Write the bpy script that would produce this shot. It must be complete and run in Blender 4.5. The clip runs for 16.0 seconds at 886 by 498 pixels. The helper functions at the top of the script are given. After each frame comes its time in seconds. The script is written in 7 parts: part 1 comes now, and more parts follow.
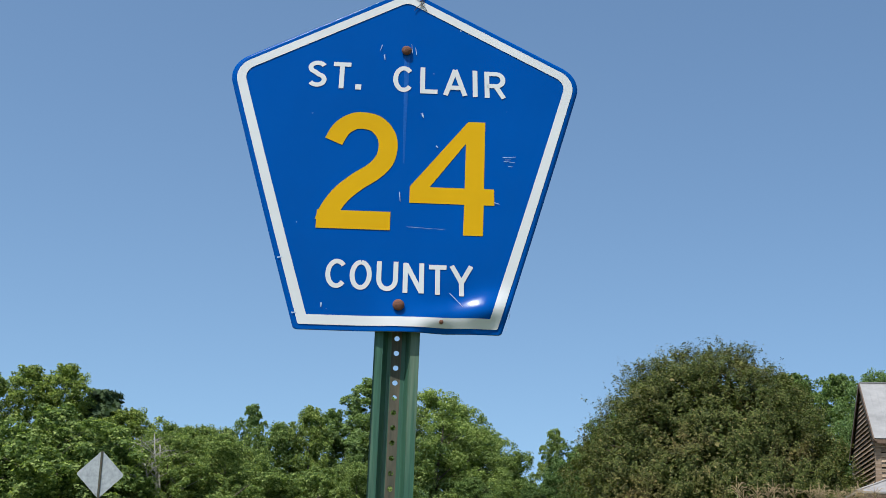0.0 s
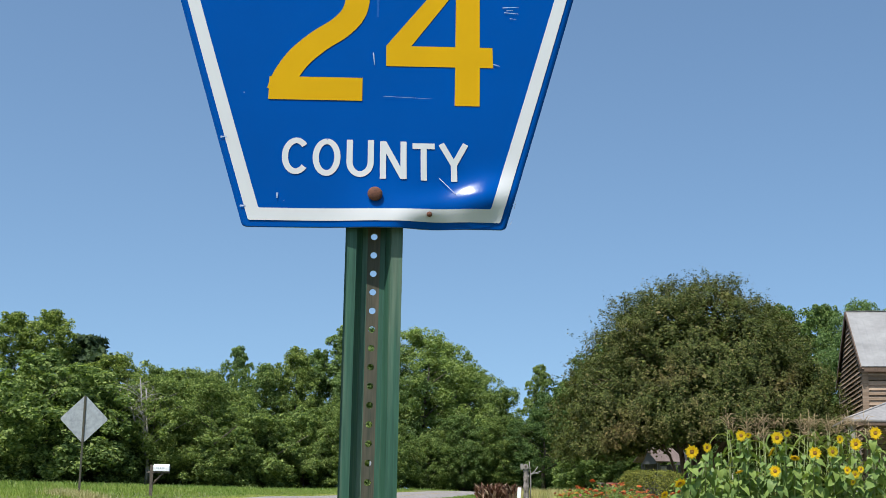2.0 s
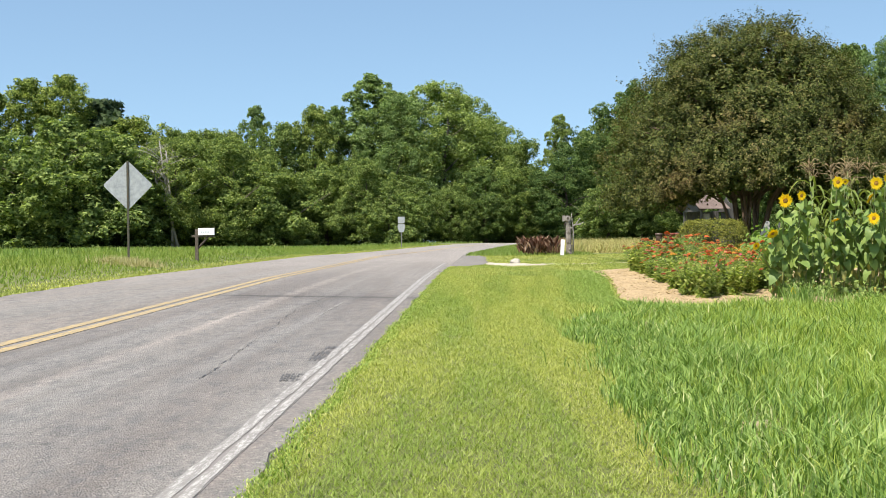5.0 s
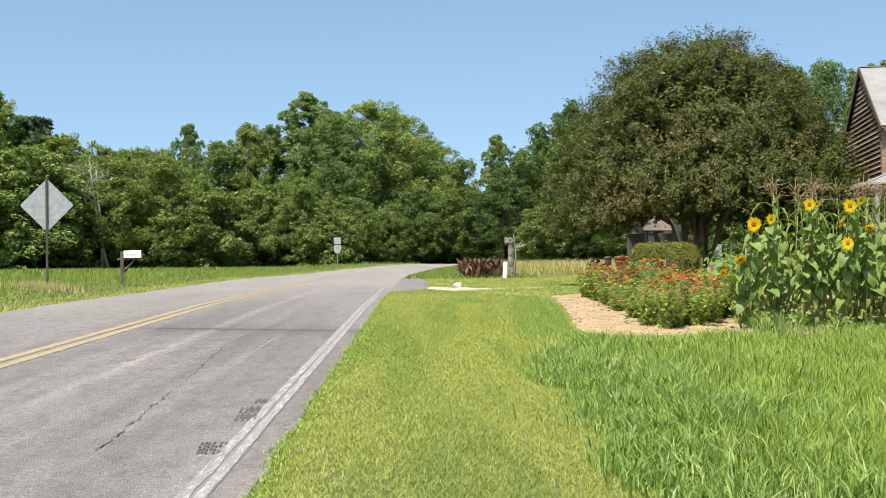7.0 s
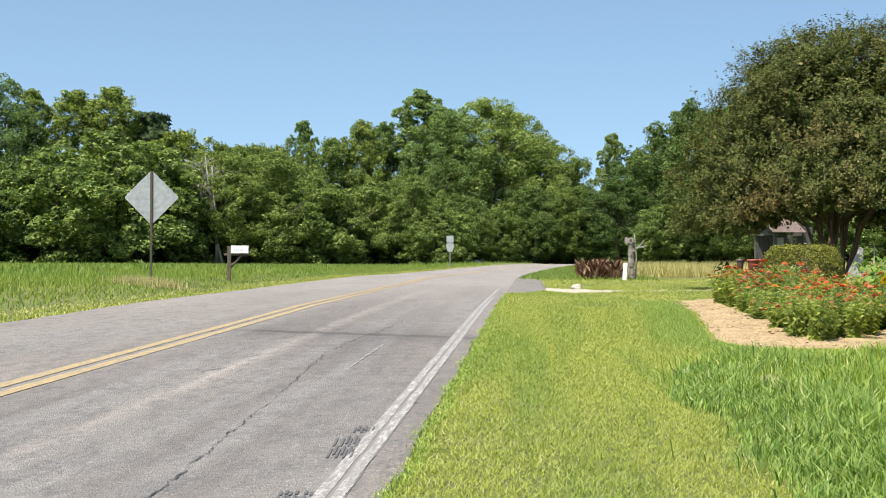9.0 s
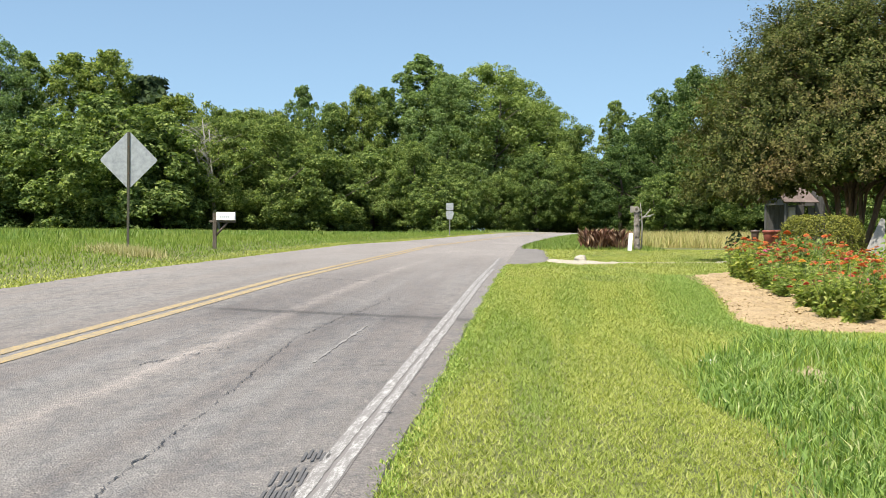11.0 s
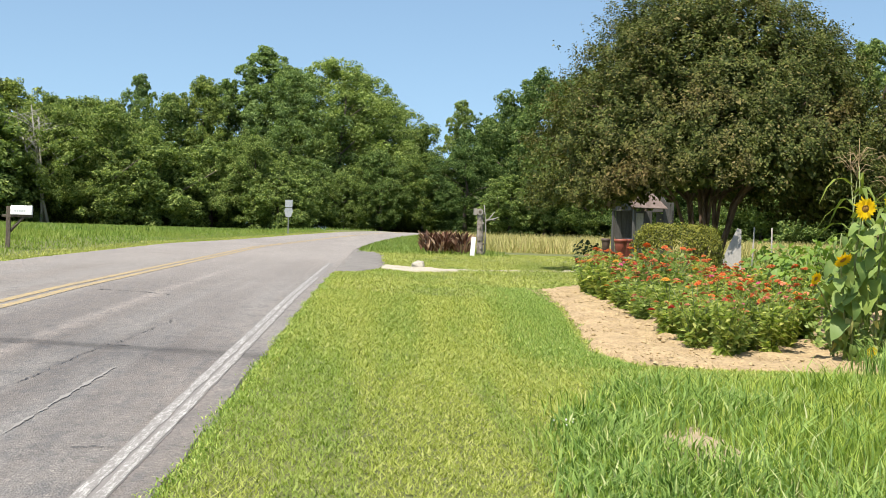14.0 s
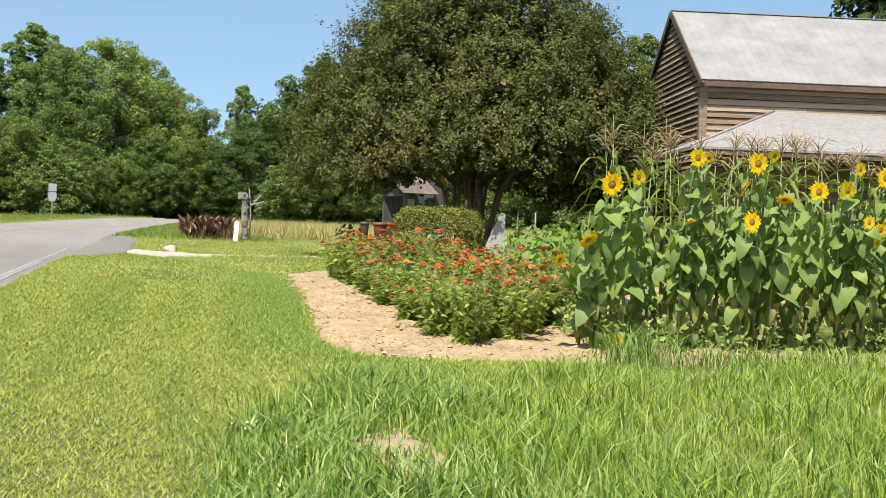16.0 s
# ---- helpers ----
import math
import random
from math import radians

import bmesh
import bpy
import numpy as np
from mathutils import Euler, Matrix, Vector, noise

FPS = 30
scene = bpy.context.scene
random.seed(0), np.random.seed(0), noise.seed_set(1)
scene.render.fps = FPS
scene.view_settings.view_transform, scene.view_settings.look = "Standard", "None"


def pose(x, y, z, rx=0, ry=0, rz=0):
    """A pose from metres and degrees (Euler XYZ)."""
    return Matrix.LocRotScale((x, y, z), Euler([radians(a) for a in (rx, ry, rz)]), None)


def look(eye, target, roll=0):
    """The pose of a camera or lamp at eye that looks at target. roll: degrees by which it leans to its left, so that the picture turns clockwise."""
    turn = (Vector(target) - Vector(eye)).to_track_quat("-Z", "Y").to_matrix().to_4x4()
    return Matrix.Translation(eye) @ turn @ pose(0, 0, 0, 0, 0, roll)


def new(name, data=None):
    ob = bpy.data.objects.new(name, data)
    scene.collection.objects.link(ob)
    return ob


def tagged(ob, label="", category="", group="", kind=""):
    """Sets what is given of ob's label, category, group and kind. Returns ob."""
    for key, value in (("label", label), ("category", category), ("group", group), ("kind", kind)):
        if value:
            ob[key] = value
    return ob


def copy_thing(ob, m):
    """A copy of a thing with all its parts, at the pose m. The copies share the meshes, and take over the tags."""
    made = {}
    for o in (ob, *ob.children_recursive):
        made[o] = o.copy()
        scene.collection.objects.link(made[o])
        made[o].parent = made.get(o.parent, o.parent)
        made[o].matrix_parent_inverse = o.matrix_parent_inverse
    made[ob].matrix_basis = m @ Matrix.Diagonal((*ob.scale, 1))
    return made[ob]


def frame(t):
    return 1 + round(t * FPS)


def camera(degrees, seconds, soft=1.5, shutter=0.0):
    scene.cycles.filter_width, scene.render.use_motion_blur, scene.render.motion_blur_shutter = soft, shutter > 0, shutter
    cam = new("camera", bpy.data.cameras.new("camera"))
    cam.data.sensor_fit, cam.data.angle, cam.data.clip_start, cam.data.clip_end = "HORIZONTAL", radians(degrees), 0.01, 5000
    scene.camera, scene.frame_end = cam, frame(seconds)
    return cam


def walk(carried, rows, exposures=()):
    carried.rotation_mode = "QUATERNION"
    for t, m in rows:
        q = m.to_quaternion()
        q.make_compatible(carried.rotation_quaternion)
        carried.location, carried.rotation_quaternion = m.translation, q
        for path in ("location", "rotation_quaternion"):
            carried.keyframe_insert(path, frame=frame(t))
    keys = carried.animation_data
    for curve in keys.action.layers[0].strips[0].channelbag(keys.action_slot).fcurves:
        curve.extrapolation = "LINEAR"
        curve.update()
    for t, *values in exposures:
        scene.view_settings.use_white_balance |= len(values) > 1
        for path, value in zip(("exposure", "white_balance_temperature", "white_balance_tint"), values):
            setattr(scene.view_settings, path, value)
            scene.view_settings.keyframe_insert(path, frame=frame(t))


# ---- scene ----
cam = camera(37.0, 16.0, soft=0.75)
PATH = [
    (0, (0.317, -5.079, 0.833), (0.2391, -3.1331, 1.2869), 2.34),
    (0.5, (0.312, -4.831, 0.871), (0.2372, -2.8992, 1.3828), 2.22),
    (1, (0.308, -4.663, 0.895), (0.2399, -2.7365, 1.4271), 1.97),
    (1.5, (0.310, -4.642, 0.894), (0.2517, -2.7007, 1.3712), 1.57),
    (2, (0.294, -4.608, 0.852), (0.2439, -2.6421, 1.2163), 1.06),
    (2.5, (0.169, -4.530, 0.784), (0.1203, -2.5448, 1.0198), 0.52),
    (3, (-0.090, -4.362, 0.841), (-0.1526, -2.3664, 0.9618), -0.01),
    (3.5, (-0.309, -4.283, 0.863), (-0.3866, -2.2853, 0.9034), -0.51),
    (3.7, (-0.403, -4.173, 0.871), (-0.4910, -2.1757, 0.8908), -0.65),
    (5.8, (-1.003, -2.613, 1.044), (-1.0225, -0.6133, 1.0373), -0.93),
    (6, (-1.014, -2.477, 1.047), (-1.0167, -0.4766, 1.0460), -0.99),
    (6.5, (-1.012, -1.990, 1.053), (-0.9831, 0.0099, 1.0686), -0.76),
    (7, (-1.054, -1.425, 1.101), (-1.0222, 0.5746, 1.1248), -0.69),
    (7.5, (-1.054, -0.994, 1.091), (-1.0510, 1.0056, 1.1266), -0.42),
    (8, (-1.109, -0.492, 1.101), (-1.1540, 1.5072, 1.1401), -0.18),
    (8.5, (-1.161, -0.054, 1.102), (-1.2579, 1.9431, 1.1392), -0.01),
    (9, (-1.218, 0.457, 1.109), (-1.3549, 2.4517, 1.1325), 0.17),
    (9.2, (-1.259, 0.643, 1.121), (-1.4048, 2.6373, 1.1368), 0.19),
    (11.3, (-1.245, 2.718, 1.168), (-1.3764, 4.7130, 1.1374), 0.75),
    (11.5, (-1.245, 2.919, 1.181), (-1.3609, 4.9151, 1.1470), 0.80),
    (12, (-1.188, 3.514, 1.155), (-1.2567, 5.5123, 1.1082), 1.06),
    (12.5, (-1.137, 4.004, 1.176), (-1.1655, 6.0031, 1.1222), 1.15),
    (13, (-1.080, 4.551, 1.215), (-1.0661, 6.5501, 1.1667), 1.25),
    (13.5, (-1.025, 5.061, 1.241), (-0.9715, 7.0604, 1.2077), 1.57),
    (14, (-0.957, 5.529, 1.284), (-0.8622, 7.5270, 1.2596), 1.75),
    (14.5, (-0.793, 5.953, 1.256), (-0.6547, 7.9480, 1.2320), 2.01),
    (15, (-0.611, 6.357, 1.231), (-0.4103, 8.3464, 1.2006), 2.06),
    (15.5, (-0.358, 6.706, 1.190), (-0.0662, 8.6842, 1.1577), 2.13),
    (16, (-0.125, 6.948, 1.173), (0.2888, 8.9043, 1.1434), 2.13),
]
walk(cam, [(t, look(eye, target, roll)) for t, eye, target, roll in PATH], [(0, 0.56, 6200, 10), (1.8, 0.56, 6200, 10), (2.7, 0.83, 6600, 10), (3.1, 0.89, 6700, 10), (3.5, 1.0, 6850, 10), (5.8, 0.93, 6850, 10), (16.0, 0.93, 6900, 10)])

# ---- light ----
SUN_EL, SUN_AZ = radians(61), math.atan2(-0.52, -0.855)
TO_SUN = Vector((math.cos(SUN_EL) * math.sin(SUN_AZ), math.cos(SUN_EL) * math.cos(SUN_AZ), math.sin(SUN_EL)))
world = bpy.data.worlds.new("sky")
scene.world = world
world.use_nodes = True
sky = world.node_tree.nodes.new("ShaderNodeTexSky")
sky.sky_type, sky.sun_disc = "NISHITA", False
sky.sun_elevation, sky.sun_rotation = SUN_EL, SUN_AZ
sky.air_density, sky.dust_density, sky.ozone_density, sky.altitude = 1.0, 1.0, 1.4, 100
world.node_tree.nodes["Background"].inputs["Strength"].default_value = 0.113
# a clear horizon: the sky is sampled a little above the true direction
heading = world.node_tree.nodes.new("ShaderNodeTexCoord")
lifted = world.node_tree.nodes.new("ShaderNodeMapping")
lifted.inputs["Location"].default_value = (0, 0, 0.145)
world.node_tree.links.new(heading.outputs["Generated"], lifted.inputs["Vector"])
world.node_tree.links.new(lifted.outputs[0], sky.inputs["Vector"])
clear = world.node_tree.nodes.new("ShaderNodeMix")
clear.data_type, clear.blend_type = "RGBA", "MULTIPLY"
clear.inputs[0].default_value, clear.inputs[7].default_value = 1.0, (0.925, 1.0, 0.965, 1)
world.node_tree.links.new(sky.outputs[0], clear.inputs[6])
world.node_tree.links.new(clear.outputs[2], world.node_tree.nodes["Background"].inputs["Color"])
sun_data = bpy.data.lights.new("sun", "SUN")
sun_data.energy, sun_data.angle, sun_data.color = 4.2, radians(0.6), (1.0, 0.955, 0.88)
sun = new("sun", sun_data)
sun.matrix_world = look((0, 0, 60), Vector((0, 0, 60)) - TO_SUN)


# ---- materials ----
def nodes_of(name):
    m = bpy.data.materials.new(name)
    m.use_nodes = True
    t = m.node_tree
    return m, t, t.nodes["Principled BSDF"]


def ramp(t, fac, stops):
    r = t.nodes.new("ShaderNodeValToRGB")
    while len(r.color_ramp.elements) < len(stops):
        r.color_ramp.elements.new(0.5)
    for e, (p, c) in zip(r.color_ramp.elements, stops):
        e.position, e.color = p, (*c, 1)
    t.links.new(fac, r.inputs[0])
    return r.outputs[0]


def noisy(t, coords, scale, detail=4.0, rough=0.6, stretch=(1, 1, 1)):
    mp = t.nodes.new("ShaderNodeMapping")
    mp.inputs["Scale"].default_value = stretch
    t.links.new(coords, mp.inputs[0])
    n = t.nodes.new("ShaderNodeTexNoise")
    n.inputs["Scale"].default_value, n.inputs["Detail"].default_value = scale, detail
    n.inputs["Roughness"].default_value = rough
    t.links.new(mp.outputs[0], n.inputs["Vector"])
    return n.outputs["Fac"]


def mixed(t, fac, a, b, mode="MIX"):
    m = t.nodes.new("ShaderNodeMix")
    m.data_type, m.blend_type = "RGBA", mode
    for value, socket in ((fac, m.inputs[0]), (a, m.inputs[6]), (b, m.inputs[7])):
        if isinstance(value, (int, float)):
            socket.default_value = value
        elif isinstance(value, tuple):
            socket.default_value = (*value, 1)
        else:
            t.links.new(value, socket)
    return m.outputs[2]


def world_coords(t):
    return t.nodes.new("ShaderNodeNewGeometry").outputs["Position"]


def thing_coords(t):
    return t.nodes.new("ShaderNodeTexCoord").outputs["Object"]


def bumped(t, b, height, strength, dist=0.01):
    n = t.nodes.new("ShaderNodeBump")
    n.inputs["Strength"].default_value, n.inputs["Distance"].default_value = strength, dist
    t.links.new(height, n.inputs["Height"])
    t.links.new(n.outputs[0], b.inputs["Normal"])


def surface(name, dark, light, scale, rough=0.8, metal=0.0, fine=40.0, bump=0.3, bdist=0.005, stretch=(1, 1, 1), in_world=False, spec=0.5, third=None, vary=0.0):
    """Two scales of variation: broad patches and a fine grain, with relief from the grain."""
    m, t, b = nodes_of(name)
    co = world_coords(t) if in_world else thing_coords(t)
    broad = noisy(t, co, scale, 5, 0.65, stretch)
    grain = noisy(t, co, scale * fine / 4, 3, 0.7, stretch)
    stops = [(0.32, dark), (0.68, light)] if third is None else [(0.28, dark), (0.5, light), (0.75, third)]
    base = ramp(t, broad, stops)
    if vary:
        info = t.nodes.new("ShaderNodeObjectInfo")
        base = mixed(t, 1.0, base, ramp(t, info.outputs["Random"], [(0.0, (1 - vary, 1 - vary, 1 - vary)), (1.0, (1 + vary, 1 + vary, 1 + vary * 1.1))]), "MULTIPLY")
    t.links.new(mixed(t, 0.45, base, ramp(t, grain, [(0.3, tuple(c * 0.6 for c in dark)), (0.7, tuple(min(1, c * 1.25) for c in light))])), b.inputs["Base Color"])
    b.inputs["Roughness"].default_value, b.inputs["Metallic"].default_value = rough, metal
    b.inputs["Specular IOR Level"].default_value = spec
    if bump:
        bumped(t, b, grain, bump, bdist)
    return m


def leafy(name, stops, translucent=0.35, rough=0.5, patch=None, patch_scale=0.4, glow=(1.15, 1.25, 0.6), spec=0.15, stretch=(1, 1, 1), edges=(0.42, 0.66), second=None):
    """Leaves: each takes its own shade of the ramp, and light comes through them."""
    m, t, b = nodes_of(name)
    geo = t.nodes.new("ShaderNodeNewGeometry")
    col = ramp(t, geo.outputs["Random Per Island"], stops)
    info = t.nodes.new("ShaderNodeObjectInfo")
    tint = ramp(t, info.outputs["Random"], [(0.0, (0.72, 0.8, 0.84)), (0.5, (1.0, 1.0, 1.0)), (1.0, (1.17, 1.1, 0.92))])
    col = mixed(t, 1.0, col, tint, "MULTIPLY")
    if patch:
        n = noisy(t, geo.outputs["Position"], patch_scale, 4, 0.6, stretch)
        f = ramp(t, n, [(edges[0], (0, 0, 0)), (edges[1], (0.85, 0.85, 0.85))])
        col = mixed(t, f, col, mixed(t, 0.5, col, patch))
    if second:
        n = noisy(t, geo.outputs["Position"], second[1], 3, 0.6, second[2])
        f = ramp(t, n, [(0.45, (0, 0, 0)), (0.62, (1, 1, 1))])
        col = mixed(t, f, col, mixed(t, 1.0, col, second[0], "MULTIPLY"))
    t.links.new(col, b.inputs["Base Color"])
    b.inputs["Roughness"].default_value = rough
    b.inputs["Specular IOR Level"].default_value = spec
    tr = t.nodes.new("ShaderNodeBsdfTranslucent")
    t.links.new(mixed(t, 1.0, col, glow, "MULTIPLY"), tr.inputs["Color"])
    mx = t.nodes.new("ShaderNodeMixShader")
    mx.inputs[0].default_value = translucent
    t.links.new(b.outputs[0], mx.inputs[1])
    t.links.new(tr.outputs[0], mx.inputs[2])
    t.links.new(mx.outputs[0], t.nodes["Material Output"].inputs["Surface"])
    return m


def asphalt():
    m, t, b = nodes_of("weathered asphalt")
    co = world_coords(t)
    blotch = noisy(t, co, 0.55, 5, 0.62, (1.0, 0.25, 1))
    streak = noisy(t, co, 1.6, 4, 0.6, (1.3, 0.03, 1))
    mid = noisy(t, co, 7, 6, 0.8, (1, 0.35, 1))
    grit = noisy(t, co, 130, 3, 0.8)
    stone = t.nodes.new("ShaderNodeTexVoronoi")
    stone.inputs["Scale"].default_value = 85
    t.links.new(co, stone.inputs["Vector"])
    c = ramp(t, blotch, [(0.3, (0.147, 0.131, 0.120)), (0.5, (0.184, 0.164, 0.150)), (0.7, (0.218, 0.196, 0.180))])
    sep = t.nodes.new("ShaderNodeSeparateXYZ")
    t.links.new(co, sep.inputs[0])
    lane = t.nodes.new("ShaderNodeMapRange")
    lane.inputs["From Min"].default_value, lane.inputs["From Max"].default_value = -8.0, -1.98
    t.links.new(sep.outputs[0], lane.inputs["Value"])
    tracks = ramp(t, lane.outputs[0], [(0.0, (1.22, 1.2, 1.17)), (0.36, (1.2, 1.19, 1.17)), (0.5, (0.92, 0.92, 0.92)), (0.57, (0.82, 0.82, 0.83)), (0.645, (0.86, 0.86, 0.86)), (0.67, (1.55, 1.53, 1.5)), (0.698, (0.88, 0.88, 0.88)), (0.86, (0.76, 0.76, 0.77)), (1.0, (1.05, 1.04, 1.02))])
    # far stretch drawn paler: haze and grazing view put into the colour
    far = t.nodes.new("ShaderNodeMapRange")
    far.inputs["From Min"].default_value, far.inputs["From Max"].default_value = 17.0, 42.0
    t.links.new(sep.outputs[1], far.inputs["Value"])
    c = mixed(t, 0.85, c, tracks, "MULTIPLY")

    c = mixed(t, ramp(t, streak, [(0.42, (0, 0, 0)), (0.62, (0.7, 0.7, 0.7))]), c, (0.225, 0.217, 0.206))
    c = mixed(t, ramp(t, mid, [(0.38, (0.55, 0.55, 0.55)), (0.52, (0, 0, 0))]), c, (0.088, 0.088, 0.093))
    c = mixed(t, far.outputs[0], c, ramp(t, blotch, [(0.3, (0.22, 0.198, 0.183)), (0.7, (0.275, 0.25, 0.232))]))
    c = mixed(t, 0.55, c, ramp(t, mixed(t, 0.45, grit, noisy(t, co, 38, 4, 0.75)), [(0.34, (0.2, 0.2, 0.2)), (0.5, (0.95, 0.95, 0.95)), (0.66, (2.1, 2.07, 2.0))]), "MULTIPLY")
    # single pale and dark stones of the aggregate
    chips = t.nodes.new("ShaderNodeTexVoronoi")
    chips.inputs["Scale"].default_value = 55
    t.links.new(co, chips.inputs["Vector"])
    c = mixed(t, 0.75, c, ramp(t, chips.outputs["Color"], [(0.0, (0.55, 0.55, 0.55)), (0.25, (0.92, 0.92, 0.92)), (0.75, (1.05, 1.05, 1.05)), (1.0, (1.75, 1.72, 1.66))]), "MULTIPLY")
    # hairline crazing in worn patches
    bent = t.nodes.new("ShaderNodeVectorMath")
    bent.operation = "ADD"
    t.links.new(co, bent.inputs[0])
    kink = t.nodes.new("ShaderNodeTexNoise")
    kink.inputs["Scale"].default_value, kink.inputs["Detail"].default_value = 5.0, 4.0
    t.links.new(co, kink.inputs["Vector"])
    t.links.new(kink.outputs["Color"], bent.inputs[1])
    net = t.nodes.new("ShaderNodeTexVoronoi")
    net.feature = "DISTANCE_TO_EDGE"
    net.inputs["Scale"].default_value = 2.6
    t.links.new(bent.outputs[0], net.inputs["Vector"])
    line = ramp(t, net.outputs["Distance"], [(0.0, (1, 1, 1)), (0.012, (0.8, 0.8, 0.8)), (0.024, (0, 0, 0))])
    worn = ramp(t, noisy(t, co, 0.8, 3, 0.6, (1, 0.6, 1)), [(0.5, (0, 0, 0)), (0.62, (0.6, 0.6, 0.6))])
    c = mixed(t, mixed(t, 1.0, line, worn, "MULTIPLY"), c, (0.055, 0.053, 0.052))
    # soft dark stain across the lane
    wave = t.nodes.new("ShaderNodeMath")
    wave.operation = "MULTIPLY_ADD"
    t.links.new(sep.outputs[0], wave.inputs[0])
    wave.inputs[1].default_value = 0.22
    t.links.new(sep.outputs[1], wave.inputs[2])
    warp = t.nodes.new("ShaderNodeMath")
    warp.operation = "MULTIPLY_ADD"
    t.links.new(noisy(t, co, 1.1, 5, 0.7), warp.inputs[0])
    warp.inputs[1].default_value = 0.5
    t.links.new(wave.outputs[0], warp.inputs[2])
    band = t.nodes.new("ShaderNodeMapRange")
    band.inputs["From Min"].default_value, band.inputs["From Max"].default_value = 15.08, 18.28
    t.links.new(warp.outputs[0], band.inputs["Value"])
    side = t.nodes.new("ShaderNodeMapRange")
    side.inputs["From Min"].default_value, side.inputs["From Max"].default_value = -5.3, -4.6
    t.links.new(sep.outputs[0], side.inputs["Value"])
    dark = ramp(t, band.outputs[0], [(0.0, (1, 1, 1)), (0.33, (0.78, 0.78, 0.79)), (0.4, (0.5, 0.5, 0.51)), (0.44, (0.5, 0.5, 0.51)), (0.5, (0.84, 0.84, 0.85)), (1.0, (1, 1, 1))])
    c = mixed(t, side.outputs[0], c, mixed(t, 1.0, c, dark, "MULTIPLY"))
    t.links.new(c, b.inputs["Base Color"])
    b.inputs["Roughness"].default_value = 0.86
    bumped(t, b, stone.outputs["Distance"], 0.9, 0.01)
    return m


def worn_paint(name, paint, bare, wear, sx=1.0):
    m, t, b = nodes_of(name)
    co = world_coords(t)
    n1 = noisy(t, co, 34, 8, 0.85, (sx, 0.45, 1))
    n2 = noisy(t, co, 110, 3, 0.8)
    n3 = noisy(t, co, 14, 5, 0.8, (3.0, 0.3, 1))
    s = mixed(t, 0.35, mixed(t, 0.5, n1, n3), n2)
    f = ramp(t, s, [(wear - 0.05, (0.02, 0.02, 0.02)), (wear - 0.01, (0.5, 0.5, 0.5)), (wear + 0.05, (0.97, 0.97, 0.97))])
    dirt = mixed(t, ramp(t, noisy(t, co, 2.2, 4, 0.6), [(0.4, (0, 0, 0)), (0.7, (0.5, 0.5, 0.5))]), paint, tuple(c * 0.6 for c in paint))
    t.links.new(mixed(t, f, bare, dirt), b.inputs["Base Color"])
    b.inputs["Roughness"].default_value = 0.75
    bumped(t, b, n2, 0.35, 0.003)
    return m


def glossy_paint(name, col, rough=0.35, metal=0.0, chips=None):
    """Sign sheeting: even colour, slight fading, a fine orange peel."""
    m, t, b = nodes_of(name)
    co = thing_coords(t)
    fade = noisy(t, co, 3.5, 5, 0.6)
    c = ramp(t, fade, [(0.3, tuple(x * 0.9 for x in col)), (0.7, tuple(min(1, x * 1.06) for x in col))])
    if chips:
        n = noisy(t, co, 46, 2, 0.5)
        c = mixed(t, ramp(t, n, [(0.77, (0, 0, 0)), (0.785, (1, 1, 1))]), c, chips)
    t.links.new(c, b.inputs["Base Color"])
    b.inputs["Roughness"].default_value, b.inputs["Metallic"].default_value = rough, metal
    b.inputs["Specular IOR Level"].default_value = 0.1
    bumped(t, b, noisy(t, co, 220, 2, 0.5), 0.06, 0.001)
    return m


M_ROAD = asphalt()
M_APRON = surface("apron asphalt", (0.115, 0.105, 0.096), (0.215, 0.198, 0.182), 1.2, 0.9, fine=120, bump=0.4, in_world=True)
M_WHITE_LINE = worn_paint("worn white line", (0.60, 0.585, 0.56), (0.19, 0.177, 0.165), 0.545)
M_WHITE_FADED = worn_paint("faded white paint", (0.46, 0.445, 0.42), (0.175, 0.16, 0.149), 0.60)
M_YELLOW_LINE = worn_paint("worn yellow line", (0.50, 0.345, 0.125), (0.20, 0.182, 0.15), 0.515)
M_TAR = surface("tar", (0.022, 0.022, 0.024), (0.06, 0.06, 0.062), 14, 0.8, in_world=True)
M_SCUFF = surface("rubber scuff", (0.07, 0.068, 0.069), (0.125, 0.121, 0.119), 25, 0.85, in_world=True)
M_SCRAPE = surface("pale scrape", (0.21, 0.197, 0.184), (0.285, 0.272, 0.256), 30, 0.85, in_world=True)
M_GROUND = surface("turf soil", (0.065, 0.08, 0.022), (0.14, 0.15, 0.045), 0.6, 0.95, fine=120, bump=0.6, bdist=0.02, in_world=True, third=(0.11, 0.13, 0.04))
M_DIRT = surface("dry garden soil", (0.21, 0.145, 0.08), (0.45, 0.335, 0.19), 2.6, 0.97, fine=34, bump=0.9, bdist=0.03, in_world=True)
M_BARE = surface("bare brown soil", (0.22, 0.165, 0.10), (0.42, 0.33, 0.215), 5, 0.97, fine=30, bump=0.9, bdist=0.02, in_world=True)
M_CLOD = surface("soil clods", (0.30, 0.22, 0.12), (0.47, 0.365, 0.205), 6, 0.97, fine=30, bump=0.6, bdist=0.01, in_world=True)
M_GRAVEL = surface("pale gravel", (0.29, 0.255, 0.19), (0.52, 0.475, 0.385), 3, 0.95, fine=90, bump=0.8, bdist=0.02, in_world=True)
